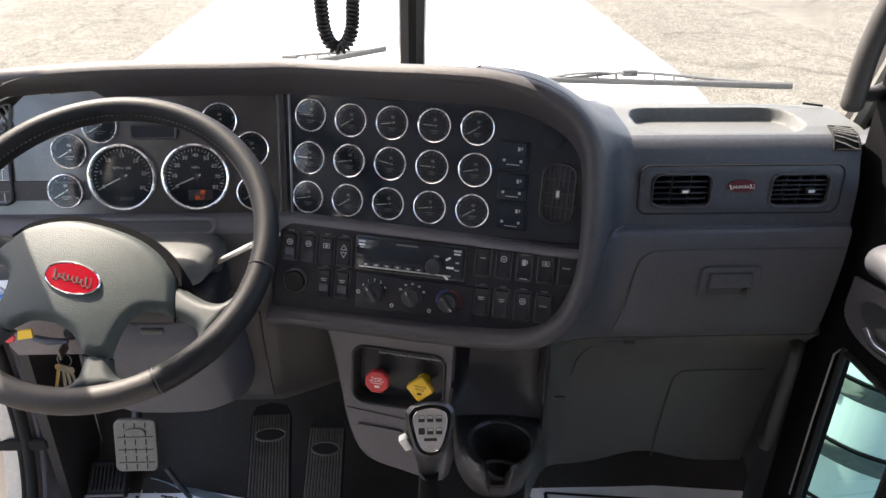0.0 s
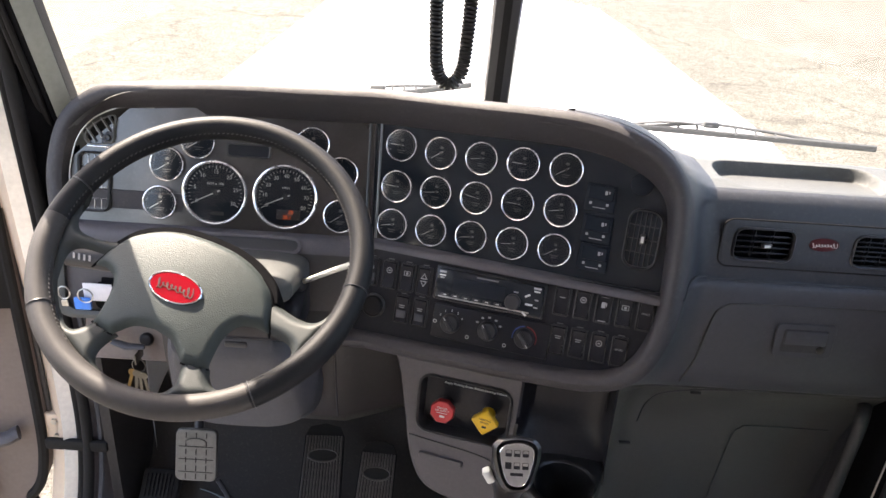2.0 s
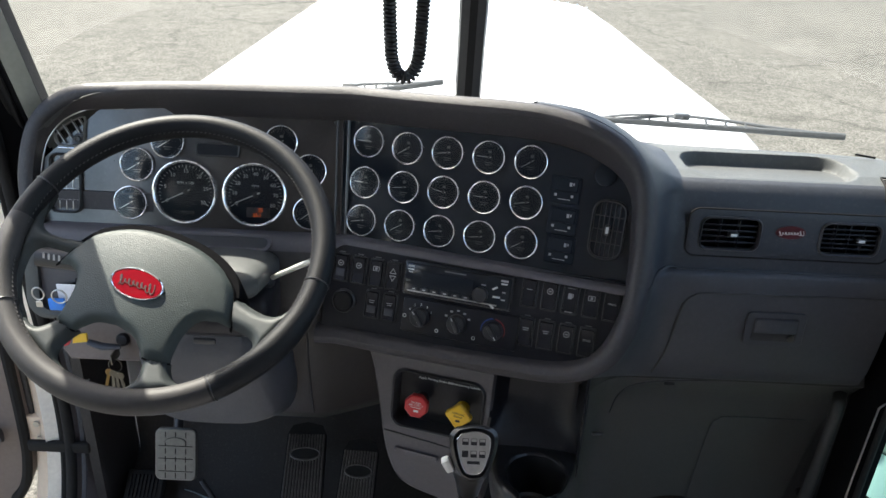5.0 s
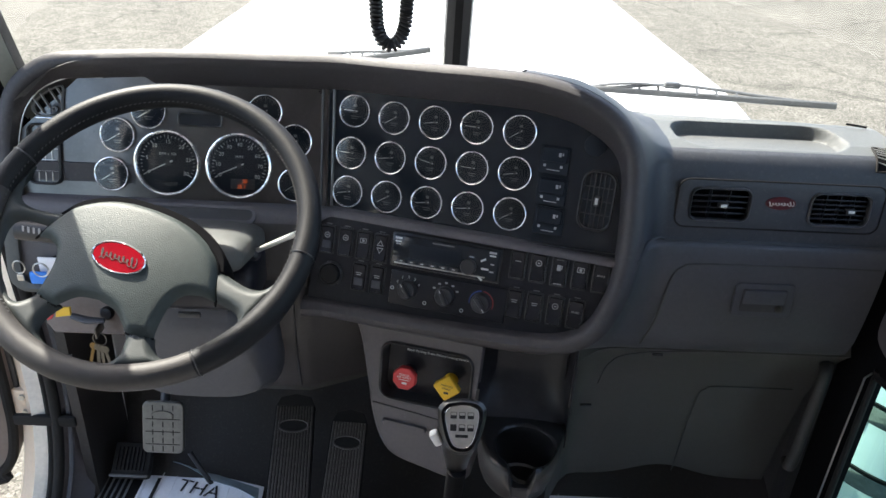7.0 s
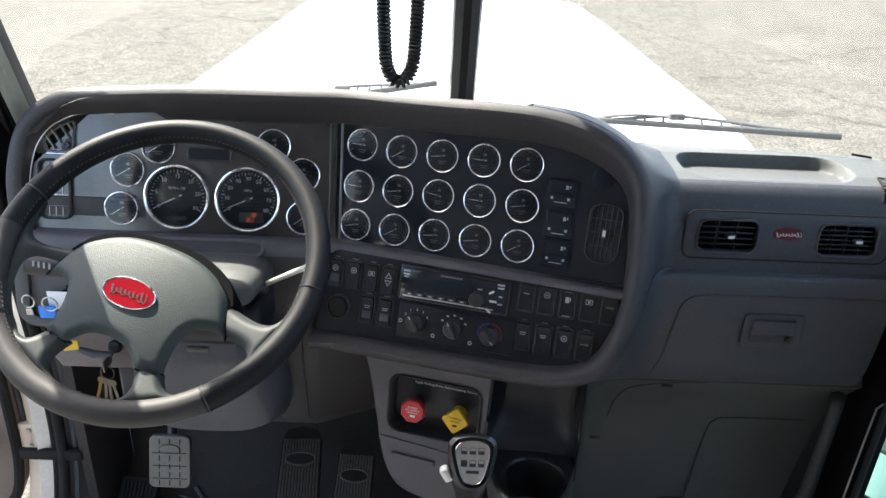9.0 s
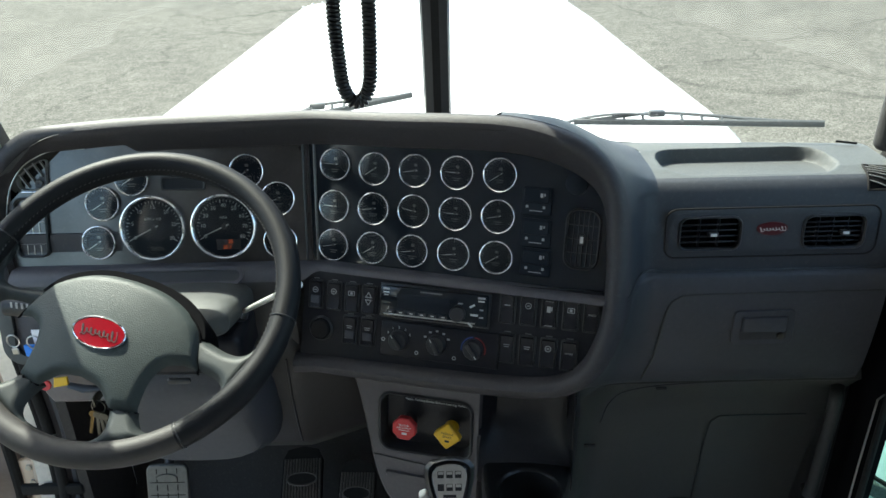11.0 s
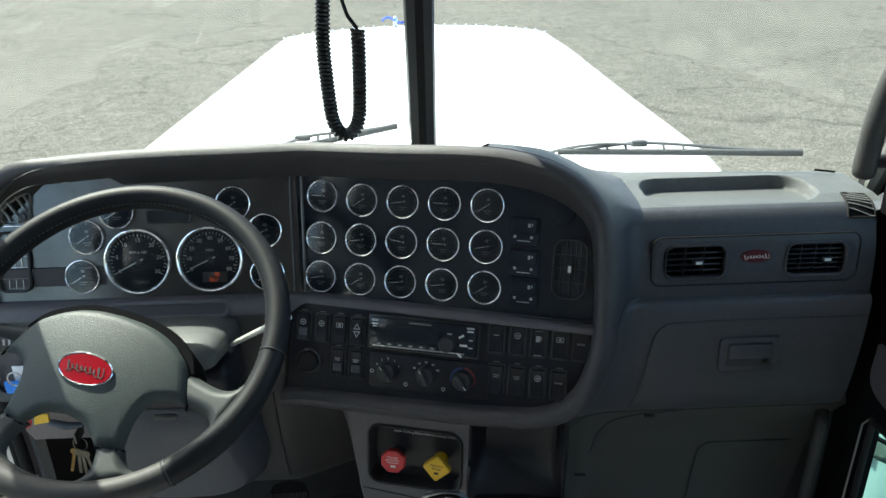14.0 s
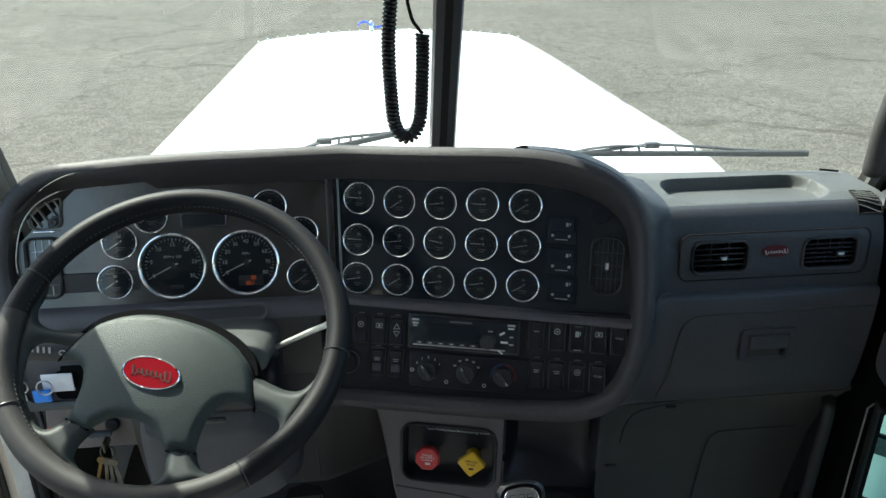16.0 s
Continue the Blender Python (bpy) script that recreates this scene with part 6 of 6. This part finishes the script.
    # The hollow's shade is put into its black colour.
    part("cubby", sheet(rows), SWITCH_BLACK, c, "hollow panel above the cup holder, darkened for its shade")
    build_cup_holder()
    # valves
    v = thing("trailer_air_valve", "red eight-sided trailer air supply push knob", "valve knob", VALVES @ shift(-0.039, -0.011, -0.027))
    part("stem", lathe([(0.013, 0), (0.011, 0.018), (0.009, 0.03)], 18, Matrix.Rotation(0, 4, "Z")), BLACK, v)
    oct_ = [(0.0225 * math.cos(radians(22.5 + 45 * k)), 0.0225 * math.sin(radians(22.5 + 45 * k))) for k in range(8)]
    part("knob", slab(oct_, 0.026, 0.038, 0.002), RED, v)
    for t_, y in (("TRAILER", 0.008), ("AIR SUPPLY", 0.003)):
        words(t_, 0.0052, WHITE_INK, v, shift(0, y, 0.0382), "lettering")
    part("print_bar", join(box(0.020, 0.001, 0.0003, (0, -0.0015, 0.0382)), box(0.009, 0.004, 0.0003, (0.001, -0.008, 0.0382))), WHITE_INK, v)
    v = thing("parking_brake_valve", "yellow diamond parking brake push knob", "valve knob", VALVES @ shift(0.039, -0.013, -0.027))
    part("stem", lathe([(0.013, 0), (0.011, 0.018), (0.010, 0.034)], 18), YELLOW, v)
    dia = [(x, y) for x, y in outline(0.036, 0.036, 0.004)]
    T = Matrix.Rotation(radians(45 - 4), 4, "Z")
    part("knob", slab(dia, 0.026, 0.038, 0.002, T), YELLOW, v)
    for t_, y in (("PARKING", 0.006), ("BRAKE", 0.0)):
        words(t_, 0.0052, BLACK_INK, v, Matrix.Rotation(radians(-4), 4, "Z") @ shift(0, y, 0.0382), "lettering")
    part("print_bar", box(0.008, 0.004, 0.0003, (0, -0.008, 0.0382)), BLACK_INK, v)


def build_gear_lever():
    g = thing("gear_lever", "black gear lever with silver shift pattern plate", "gear lever", Matrix.Translation((0.010, 0.735, 0.625)))
    rows = []
    for z, w, d in ((-0.085, 0.014, 0.014), (-0.06, 0.017, 0.017), (-0.03, 0.024, 0.022), (0.0, 0.0275, 0.021), (0.018, 0.0275, 0.018), (0.030, 0.025, 0.014), (0.037, 0.016, 0.008), (0.039, 0.002, 0.002)):
        rows.append([Vector((w * math.cos(a), d * math.sin(a) - 0.10 * z, z)) for a in (2 * math.pi * k / 24 for k in range(24))])
    bm = sheet(rows, close=True)
    bmesh.ops.recalc_face_normals(bm, faces=bm.faces)
    bm.transform(Matrix.Rotation(radians(8), 4, "X"))
    part("grip", bm, CORD_BLACK, g)
    P = Matrix.Translation((0.0, -0.0268, 0.0245)) @ Matrix.Rotation(radians(50), 4, "X") @ Matrix.Scale(0.88, 4)
    sh = [(p.x, p.y) for p in curve([(-0.0165, 0.0235, 0), (0.0, 0.0265, 0), (0.0165, 0.0235, 0), (0.0225, 0.013, 0), (0.0175, -0.012, 0), (0.0105, -0.0255, 0), (0.0, -0.029, 0), (-0.0105, -0.0255, 0), (-0.0175, -0.012, 0), (-0.0225, 0.013, 0), (-0.0165, 0.0235, 0)], 40)[:-1]]
    pl = part("plate", slab(sh, -0.004, 0.003, 0.001, P), STEEL, g, "silver shift pattern plate")
    part("plate_rim", ring([(x * 1.05, y * 1.04) for x, y in sh], sh, -0.004, 0.0034, 0.0006, P), CHROME, g)
    part("plate_collar", ring([(x * 1.48, y * 1.34 + 0.001) for x, y in sh], [(x * 1.04, y * 1.03) for x, y in sh], -0.016, 0.0036, 0.006, P), CORD_BLACK, g)
    for r_ in range(2):
        for k in range(3):
            part("pattern_box", ring(outline(0.0085, 0.0088, 0.001), outline(0.0072, 0.0076, 0.0008), 0.003, 0.0036, 0, P @ shift(-0.0115 + 0.0115 * k, 0.0135 - 0.016 * r_)), BLACK_INK, pl)
            part("pattern_fill", box(0.0072, 0.0042 if (r_, k) != (1, 0) else 0.0078, 0.0005, m=P @ shift(-0.0115 + 0.0115 * k, 0.0115 - 0.016 * r_ + (0.0018 if (r_, k) == (1, 0) else 0), 0.0033)), BLACK_INK, pl)
    part("maker_bar", box(0.017, 0.004, 0.0005, m=P @ shift(0, -0.0135, 0.0033)), BLACK_INK, pl)
    part("lever", tube(curve([(0, 0.008, -0.08), (-0.004, 0.02, -0.20), (-0.012, 0.06, -0.42), (-0.016, 0.10, -0.70)], 16), 0.0125, 14), INK_BLACK, g)
    part("boot", lathe([(0.016, -0.52), (0.03, -0.56), (0.028, -0.59), (0.05, -0.62), (0.046, -0.65), (0.075, -0.69)], 24, Matrix.Translation((-0.014, 0.085, 0))), MATTE, g)
    part("range_button", box(0.011, 0.012, 0.020, m=Matrix.Translation((-0.029, -0.006, -0.014)) @ Matrix.Rotation(radians(-28), 4, "Y"), bevel=0.003), WHITE_INK, g, "white side button")


# ---- driver's footwell ----


def build_pedals():
    def treadle(name, label, foot, head, w0, w1, ribs):
        a, b = Vector(foot), Vector(head)
        up = (b - a).normalized()
        side = Vector((1, 0, 0))
        nrm = side.cross(up).normalized()
        if nrm.y > 0:
            nrm = -nrm
        L = (b - a).length
        M = Matrix(((side.x, up.x, nrm.x, a.x), (side.y, up.y, nrm.y, a.y), (side.z, up.z, nrm.z, a.z), (0, 0, 0, 1)))
        t = thing(name, label, "pedal", M)
        pts = [(-w0 / 2, 0), (w0 / 2, 0), (w1 / 2, L - 0.03), (w1 / 2 - 0.01, L - 0.008), (0, L), (-w1 / 2 + 0.01, L - 0.008), (-w1 / 2, L - 0.03)]
        part("plate", slab(pts, -0.014, 0.0, 0.002), MATTE, t)
        for k in range(ribs):
            f = (k + 0.5) / ribs - 0.5
            part("rib", sheet([[Vector((f * w0 * 0.94 - 0.0022, 0.004, 0)), Vector((f * w0 * 0.94 - 0.0012, 0.004, 0.0035)), Vector((f * w0 * 0.94 + 0.0012, 0.004, 0.0035)), Vector((f * w0 * 0.94 + 0.0022, 0.004, 0))], [Vector((f * w1 * 0.94 - 0.0022, L - 0.03, 0)), Vector((f * w1 * 0.94 - 0.0012, L - 0.03, 0.0035)), Vector((f * w1 * 0.94 + 0.0012, L - 0.03, 0.0035)), Vector((f * w1 * 0.94 + 0.0022, L - 0.03, 0))]]), RUBBER, t)
        ov = [(0.034 * math.cos(a_) * w1 / 0.085, L - 0.075 + 0.016 * math.sin(a_)) for a_ in (2 * math.pi * k / 24 for k in range(24))]
        iv = [(0.030 * math.cos(a_) * w1 / 0.085, L - 0.075 + 0.0125 * math.sin(a_)) for a_ in (2 * math.pi * k / 24 for k in range(24))]
        part("oval_mark", ring(ov, iv, 0.0, 0.0052, 0.001), RUBBER, t)
        part("oval_field", slab(iv, 0.0, 0.0040), MATTE, t)
        part("arm", box(0.03, 0.05, 0.05, (0, L * 0.8, -0.04), 0.006), STEEL, t)
    treadle("accelerator_pedal", "black ribbed rubber accelerator treadle", (-0.312, 1.115, -0.045), (-0.333, 1.390, 0.130), 0.098, 0.088, 13)
    treadle("brake_pedal", "black ribbed rubber brake treadle", (-0.206, 1.100, -0.050), (-0.182, 1.352, 0.122), 0.088, 0.080, 12)
    p = thing("clutch_pedal", "worn bare metal pedal pad with grid grooves", "pedal", facing(0, 19, (-0.545, 1.172, 0.210)))
    part("pad", slab(outline(0.081, 0.106, 0.012), -0.010, 0.0, 0.002), ALU, p, "worn metal pad")
    for k in range(3):
        for j in range(6):
            part("groove", box(0.0018, 0.011, 0.0012, (-0.020 + 0.020 * k, -0.043 + 0.0168 * j, 0.0004), 0.0003), MATTE, p)
    for j in range(3):
        part("groove", box(0.068, 0.0014, 0.001, (0, -0.034 + 0.026 * j, 0.0003), 0.0003), MATTE, p)
    part("oval_mark", slab([(0.02 * math.cos(a), 0.028 + 0.008 * math.sin(a)) for a in (2 * math.pi * k / 20 for k in range(20))], 0, 0.0035, 0.0006), ALU, p)
    part("arm", tube(curve([(0, 0.02, -0.012), (-0.01, 0.07, -0.05), (-0.02, 0.16, -0.09), (-0.02, 0.3, -0.12)], 12), 0.010, 10), BLACK, p)
    part("linkage", box(0.05, 0.02, 0.02, (-0.01, 0.075, -0.05), 0.004), STEEL, p)
    d = thing("foot_rest", "black ribbed rubber foot rest by the door", "foot rest", Matrix.Translation((-0.685, 1.33, 0.01)) @ Matrix.Rotation(radians(38), 4, "X"))
    part("base", box(0.085, 0.080, 0.03, (0, -0.030, -0.012), 0.008), MATTE, d)
    for k in range(8):
        part("rib", box(0.004, 0.052, 0.006, (-0.030 + 0.0085 * k, -0.028, 0.005), 0.0015), MATTE, d)
    part("cross_bar", box(0.085, 0.006, 0.006, (0, -0.066, 0.006), 0.002), RUBBER, d)
    r = thing("floor_rod", "thin black steel rod leaning by the pedals", "rod", Matrix.Translation((-0.512, 1.308, -0.07)))
    part("rod", tube([(0, 0, -0.008), (-0.038, -0.008, 0.098)], 0.006, 10), BLACK, r)


def build_floor_things():
    s = thing("sill_plate", "black door sill plate with pale ribs", "sill plate", Matrix.Translation((-0.725, 1.06, -0.075)))
    part("plate", box(0.115, 0.56, 0.016, (0.0, 0.0, 0.0), 0.004), MATTE, s)
    for k in range(6):
        part("rib", box(0.0048, 0.52, 0.004, (-0.034 + 0.0135 * k, 0.005, 0.0095), 0.0015), RIB, s)
    def paper(label, corners, frame_in, text, at, size, rot):
        m = thing("paper_floor_mat", label, "paper mat", None, "paper floor mats")
        a, b, c, d = (Vector(q) for q in corners)
        rows = []
        for i in range(25):
            row = []
            for k in range(25):
                u, v = i / 24, k / 24
                q = (a * (1 - u) + b * u) * (1 - v) + (d * (1 - u) + c * u) * v
                row.append(q + Vector((0, 0, 0.004 + 0.004 * math.sin(9 * u + 4 * v) * math.sin(7 * v) ** 2)))
            rows.append(row)
        part("sheet", sheet(rows, thick=0.0012), PAPER, m)
        n = (a - d).normalized()
        e = (b - a).normalized()
        for p0, p1 in ((d + e * frame_in, a + e * frame_in - n * 0.05), (a + e * frame_in - n * 0.05, b - e * frame_in - n * 0.05))[: 1 if text else 2]:
            t = (p1 - p0).normalized()
            s_ = Vector((-t.y, t.x, 0)) * 0.004
            lift = Vector((0, 0, 0.0095))
            part("printed_frame", sheet([[p0 - s_ + lift, p0 + s_ + lift], [p1 - s_ + lift, p1 + s_ + lift]]), BLACK_INK, m)
        if text:
            words(text, size, BLACK_INK, m, Matrix.Translation(Vector(at) + Vector((0, 0, 0.011))) @ Matrix.Rotation(rot, 4, "Z"), "lettering", "LEFT")
        for k in range(9):
            u = (k + 0.5) / 9
            p0, p1 = a * (1 - u) + b * u, d * (1 - u) + c * u
            part("crease", tube([p0.lerp(p1, 0.05) + Vector((0, 0, 0.0085)), (p0 + p1) / 2 + Vector((0, 0, 0.0085)), p1 + Vector((0, 0, 0.0085))], 0.0008, 4), PAPER, m)
        return m
    z = FLOOR_Z
    m = paper("white printed paper floor mat before the driver's seat", ((-0.672, 1.372, z + 0.005), (-0.39, 1.30, z + 0.005), (-0.36, 0.72, z), (-0.70, 0.72, z)), 0.045, "THA", (-0.585, 1.295, z), 0.052, -0.22)
    part("turned_edge", sheet([[Vector((-0.62 + 0.022 * k, 1.372 - 0.008 * k, z + 0.012)), Vector((-0.612 + 0.022 * k, 1.352 - 0.0092 * k - 0.0012 * k, z + 0.026 + 0.005 * math.sin(k)))] for k in range(11)], thick=0.001), PAPER_BLUE, m)
    paper("white printed paper floor mat before the passenger seat", ((0.262, 1.345, z), (0.76, 1.285, z), (0.76, 0.72, z), (0.262, 0.72, z)), 0.035, "", (0, 0, 0), 0.05, 0)


def build_left_panel():
    p = thing("fuse_panel", "taupe lower side panel with ignition lock", "side panel", Matrix.Translation((-0.655, 1.215, 0.50)))
    pts = [(-0.085, 0.13), (-0.085, -0.07), (-0.07, -0.088), (0.10, -0.088), (0.11, -0.075), (0.11, 0.13)]
    F = Matrix.Rotation(radians(90 - 18), 4, "X")
    part("panel", slab(pts, -0.02, 0.0, 0.006, F), BEIGE, p)
    for k in range(4):
        part("toggle", box(0.018, 0.012, 0.006, m=F @ shift(-0.025 + 0.026 * k, 0.012, 0.004), bevel=0.002), GREY, p)
    part("lock", lathe([(0.013, 0), (0.013, 0.004), (0.010, 0.009), (0, 0.010)], 20, F @ shift(0.030, -0.045)), SWITCH_BLACK, p)
    # upper panel: a shallow pocket with a rounded rim, and a slot that holds the card
    q = thing("side_pocket", "grey side pocket with rounded rim beside the steering column", "side panel", facing(0, 12, (-0.668, 1.158, 0.602)))
    rim = [(x, y) for x, y in outline(0.182, 0.142, 0.034, 7)]
    lower = [(x + 0.010, y - 0.002) for x, y in outline(0.156, 0.110, 0.022, 7)]
    part("rim", ring(rim, lower, -0.020, 0.002, 0.003), COLUMN_GREY, q)
    part("floor", slab(lower, -0.020, -0.010), GREY_DARK, q)
    part("ridge", box(0.16, 0.004, 0.004, (0.010, 0.030, -0.008), 0.0015), COLUMN_GREY, q)
    part("slot", box(0.085, 0.012, 0.006, (0.035, -0.003, -0.009), 0.002), INK_BLACK, q)
    part("hollow", slab([(x + 0.018, y - 0.030) for x, y in outline(0.075, 0.050, 0.012)], -0.011, -0.008), INK_BLACK, q)
    part("upper_plate", slab([(-0.105, 0.069), (-0.080, 0.069), (0.14, 0.069), (0.14, 0.16), (-0.075, 0.16)], -0.030, -0.004, 0.003), HOOD_PAD, q)
    t = thing("warning_tag", "yellow and red valve tags on the side panel", "tag", Matrix.Translation((-0.692, 1.174, 0.474)))
    part("yellow_tag", slab([(-0.012, -0.010), (0.016, -0.006), (0.014, 0.010), (-0.010, 0.008)], 0, 0.004, 0.001, F), YELLOW, t)
    part("red_tag", slab([(x - 0.026, y - 0.006) for x, y in circle(0.010, 8)], 0, 0.004, 0.001, F), RED, t)
    part("grey_lever", tube([(0.018, -0.006, -0.004), (0.045, -0.010, -0.010), (0.075, -0.006, -0.012)], [0.007, 0.009, 0.006], 10, flat=0.7), GREY, t)
    k = thing("key_bunch", "bunch of steel keys hanging from the ignition lock", "keys", Matrix.Translation((-0.628, 1.160, 0.445)))
    part("ring", tube([(0.012 * math.cos(a), 0, -0.018 + 0.014 * math.sin(a)) for a in (2 * math.pi * q / 24 for q in range(25))], 0.0012, 6, caps=False), KEY_STEEL, k)
    part("key_in_lock", box(0.004, 0.035, 0.020, (0, 0.005, 0.0), 0.0015), KEY_STEEL, k)
    for q, (dx, rot) in enumerate(((-0.012, 0.3), (-0.004, 0.12), (0.003, 0.02), (0.010, -0.15))):
        R_ = Matrix.Translation((dx, -0.003 * q, -0.030)) @ Matrix.Rotation(rot, 4, "Y")
        part("key", join(box(0.006, 0.002, 0.040, (0, 0, -0.030), 0.0006, m=R_), slab(circle(0.0075, 16), -0.001, 0.001, 0, R_ @ Matrix.Translation((0, 0, -0.004)) @ Matrix.Rotation(radians(90), 4, "X"))), KEY_STEEL if q else BRASS, k)
    k = thing("key_ring", "spare key ring with blue tag on a white card", "keys", Matrix.Translation((-0.707, 1.144, 0.574)))
    part("card", box(0.050, 0.003, 0.034, (0.028, 0.010, 0.006), 0.001), PAPER, k)
    part("blue_tag", box(0.030, 0.007, 0.024, (0.004, 0.0, -0.012), 0.004), BLUE_KEY, k, "blue plastic tag")
    part("ring", tube([(0.013 * math.cos(a) + 0.012, -0.004, 0.006 + 0.013 * math.sin(a)) for a in (2 * math.pi * q / 24 for q in range(25))], 0.0014, 6, caps=False), STEEL, k)
    part("ring", tube([(0.010 * math.cos(a) - 0.024, -0.004, 0.010 + 0.012 * math.sin(a)) for a in (2 * math.pi * q / 24 for q in range(25))], 0.0014, 6, caps=False), STEEL, k)
    part("key", box(0.012, 0.003, 0.012, (-0.026, -0.002, -0.012), 0.002), STEEL, k)


# ---- on and before the dash ----


def build_badge_and_latch():
    b = thing("dash_badge", "small dull red oval badge between the vents", "badge", FACE @ shift(-0.004, 0.0065, 0.0025))
    part("oval", slab([(0.0245 * math.cos(a), 0.011 * math.sin(a)) for a in (2 * math.pi * k / 36 for k in range(36))], 0, 0.002, 0.0008), DULL_RED, b)
    part("badge_script", tube(swirl(0.040, 0.0060, 0.0024), 0.0005, 6), BRIGHT, b)
    l = thing("glove_box_latch", "grey recessed glove box latch with lock", "latch", facing(0, 3, (0.527, 1.103, 0.602)))
    part("plate", slab(outline(0.100, 0.062, 0.008), -0.003, 0.0015, 0.001), GREY, l)
    # Darker raised plate paints the shade in the recess under the lever.
    part("recess", slab(outline(0.076, 0.042, 0.004), 0.0, 0.0026, 0.0002), HOOD_PAD, l)
    part("lever", box(0.072, 0.027, 0.006, (0, 0.007, 0.003), 0.003), GREY, l)
    part("lock", lathe([(0.006, 0), (0.006, 0.004), (0, 0.0045)], 16, shift(0.028, -0.014, 0.002)), KEY_STEEL, l)


def build_wipers():
    def wiper(label, blade, arm, m_side):
        w = thing("windscreen_wiper", label, "wiper", Matrix.Translation(blade[0]), "windscreen wipers")
        o = Vector(blade[0])
        a, b = Vector(blade[0]) - o, Vector(blade[1]) - o
        part("blade", tube([a, a.lerp(b, 0.5) + Vector((0, 0.004, -0.001)), b], 0.0042, 8, flat=1.5), WIPER, w)
        up = Vector((0, 0.014, 0.011))
        spine = [a.lerp(b, 0.06) + up * 0.15, a.lerp(b, 0.2) + up * 0.7, a.lerp(b, 0.36) + up * 1.2, a.lerp(b, 0.55) + up * 0.95, a.lerp(b, 0.75) + up * 0.45, a.lerp(b, 0.93) + up * 0.15]
        part("spine", tube(curve(spine, 24), 0.0032, 8), WIPER, w)
        for f, k in ((0.12, 0.3), (0.22, 0.7), (0.30, 0.95), (0.46, 1.05), (0.54, 0.9), (0.62, 0.75), (0.72, 0.5), (0.84, 0.3)):
            part("claw", tube([a.lerp(b, f), a.lerp(b, f) + up * k], 0.0028, 6), WIPER, w)
        ar = [Vector(q) - o for q in arm]
        part("arm", tube(curve(ar, 14), [0.0065 - 0.003 * k / 14 for k in range(15)], 8, flat=0.6), WIPER, w)
        part("clip", box(0.03, 0.014, 0.012, a.lerp(b, 0.36) + up * 1.15, 0.003), WIPER, w)
    wiper("black wiper resting on the passenger's windscreen pane", ((0.262, 1.468, 0.846), (0.672, 1.322, 0.876)), ((0.18, 1.52, 0.80), (0.26, 1.476, 0.846), (0.34, 1.446, 0.866), (0.41, 1.424, 0.868)), 1)
    wiper("black wiper resting on the driver's windscreen pane", ((-0.335, 1.440, 0.860), (-0.050, 1.520, 0.893)), ((-0.42, 1.42, 0.80), (-0.38, 1.418, 0.862), (-0.33, 1.432, 0.874), (-0.24, 1.470, 0.884)), -1)
    d = (WS_R - WS_MID).normalized()
    up = (raise_ws(WS_R, 1) - WS_R).normalized()
    n = d.cross(up).normalized()
    if n.y > 0:
        n = -n
    at = Vector((0.706, 1.306, 0.8535)) + n * 0.010
    M = Matrix(((d.x, up.x, n.x, at.x), (d.y, up.y, n.y, at.y), (d.z, up.z, n.z, at.z), (0, 0, 0, 1)))
    s = thing("glass_mark", "small dark maker's mark on the windscreen corner", "mark", M)
    part("mark_bar", box(0.034, 0.0045, 0.0006, (0, 0, 0)), BLACK_INK, s)
    part("mark_lines", join(box(0.022, 0.0012, 0.0005, (0.0, -0.010, 0)), box(0.024, 0.0012, 0.0005, (0, -0.014, 0))), DIM_INK, s)


def build_cord():
    c = thing("coiled_microphone_cord", "black coiled radio microphone cord hanging in a loop", "cord", Matrix.Translation((-0.10, 1.007, 1.10)))
    way = curve([(-0.006, -0.02, 0.45), (-0.010, -0.004, 0.16), (-0.016, 0, 0.085), (-0.0195, 0, 0.03), (-0.0165, 0, -0.045), (-0.0135, 0, -0.063), (-0.0075, 0, -0.0755), (0.002, 0, -0.080), (0.0115, 0, -0.0745), (0.0175, 0, -0.062), (0.0205, 0, -0.045), (0.0235, 0, 0.015), (0.024, 0, 0.052)], 240)
    run = [0.0]
    for a, b in zip(way, way[1:]):
        run.append(run[-1] + (b - a).length)
    pts, ref = [], Vector((0, 1, 0))
    turns, per = 132, 12
    N = turns * per
    for i in range(N + 1):
        f = float(np.interp(run[-1] * i / N, run, range(241)))
        k = min(int(f), 239)
        q = way[k].lerp(way[k + 1], f - k)
        t = (way[k + 1] - way[k]).normalized()
        s = t.cross(ref).normalized()
        a = 2 * math.pi * i / per
        pts.append(q + 0.0072 * (math.cos(a) * s + math.sin(a) * ref))
    part("coil", tube(pts, 0.0026, 7), CORD_BLACK, c)
    part("tail", tube(curve([(0.024, 0, 0.053), (0.018, 0.004, 0.060), (0.010, 0.006, 0.075), (0.004, 0.004, 0.12), (0.0, 0.0, 0.3), (0.0, -0.02, 0.46)], 24), 0.0024, 8), MATTE, c)
    core = [way[k] for k in range(0, 241, 4)]
    part("core", tube(core, 0.0056, 8), CORD_BLACK, c)
    s = thing("overhead_console", "dark overhead console above the windscreen", "console", Matrix.Translation((-0.1, 1.04, 1.575)))
    part("housing", box(0.6, 0.28, 0.08, (0, 0, 0), 0.02), GREY_DARK, s)


build_wheel()
build_column()
build_gauges()
build_vents()
build_switches()
build_console()
build_gear_lever()
build_pedals()
build_floor_things()
build_left_panel()
build_badge_and_latch()
build_wipers()
build_cord()
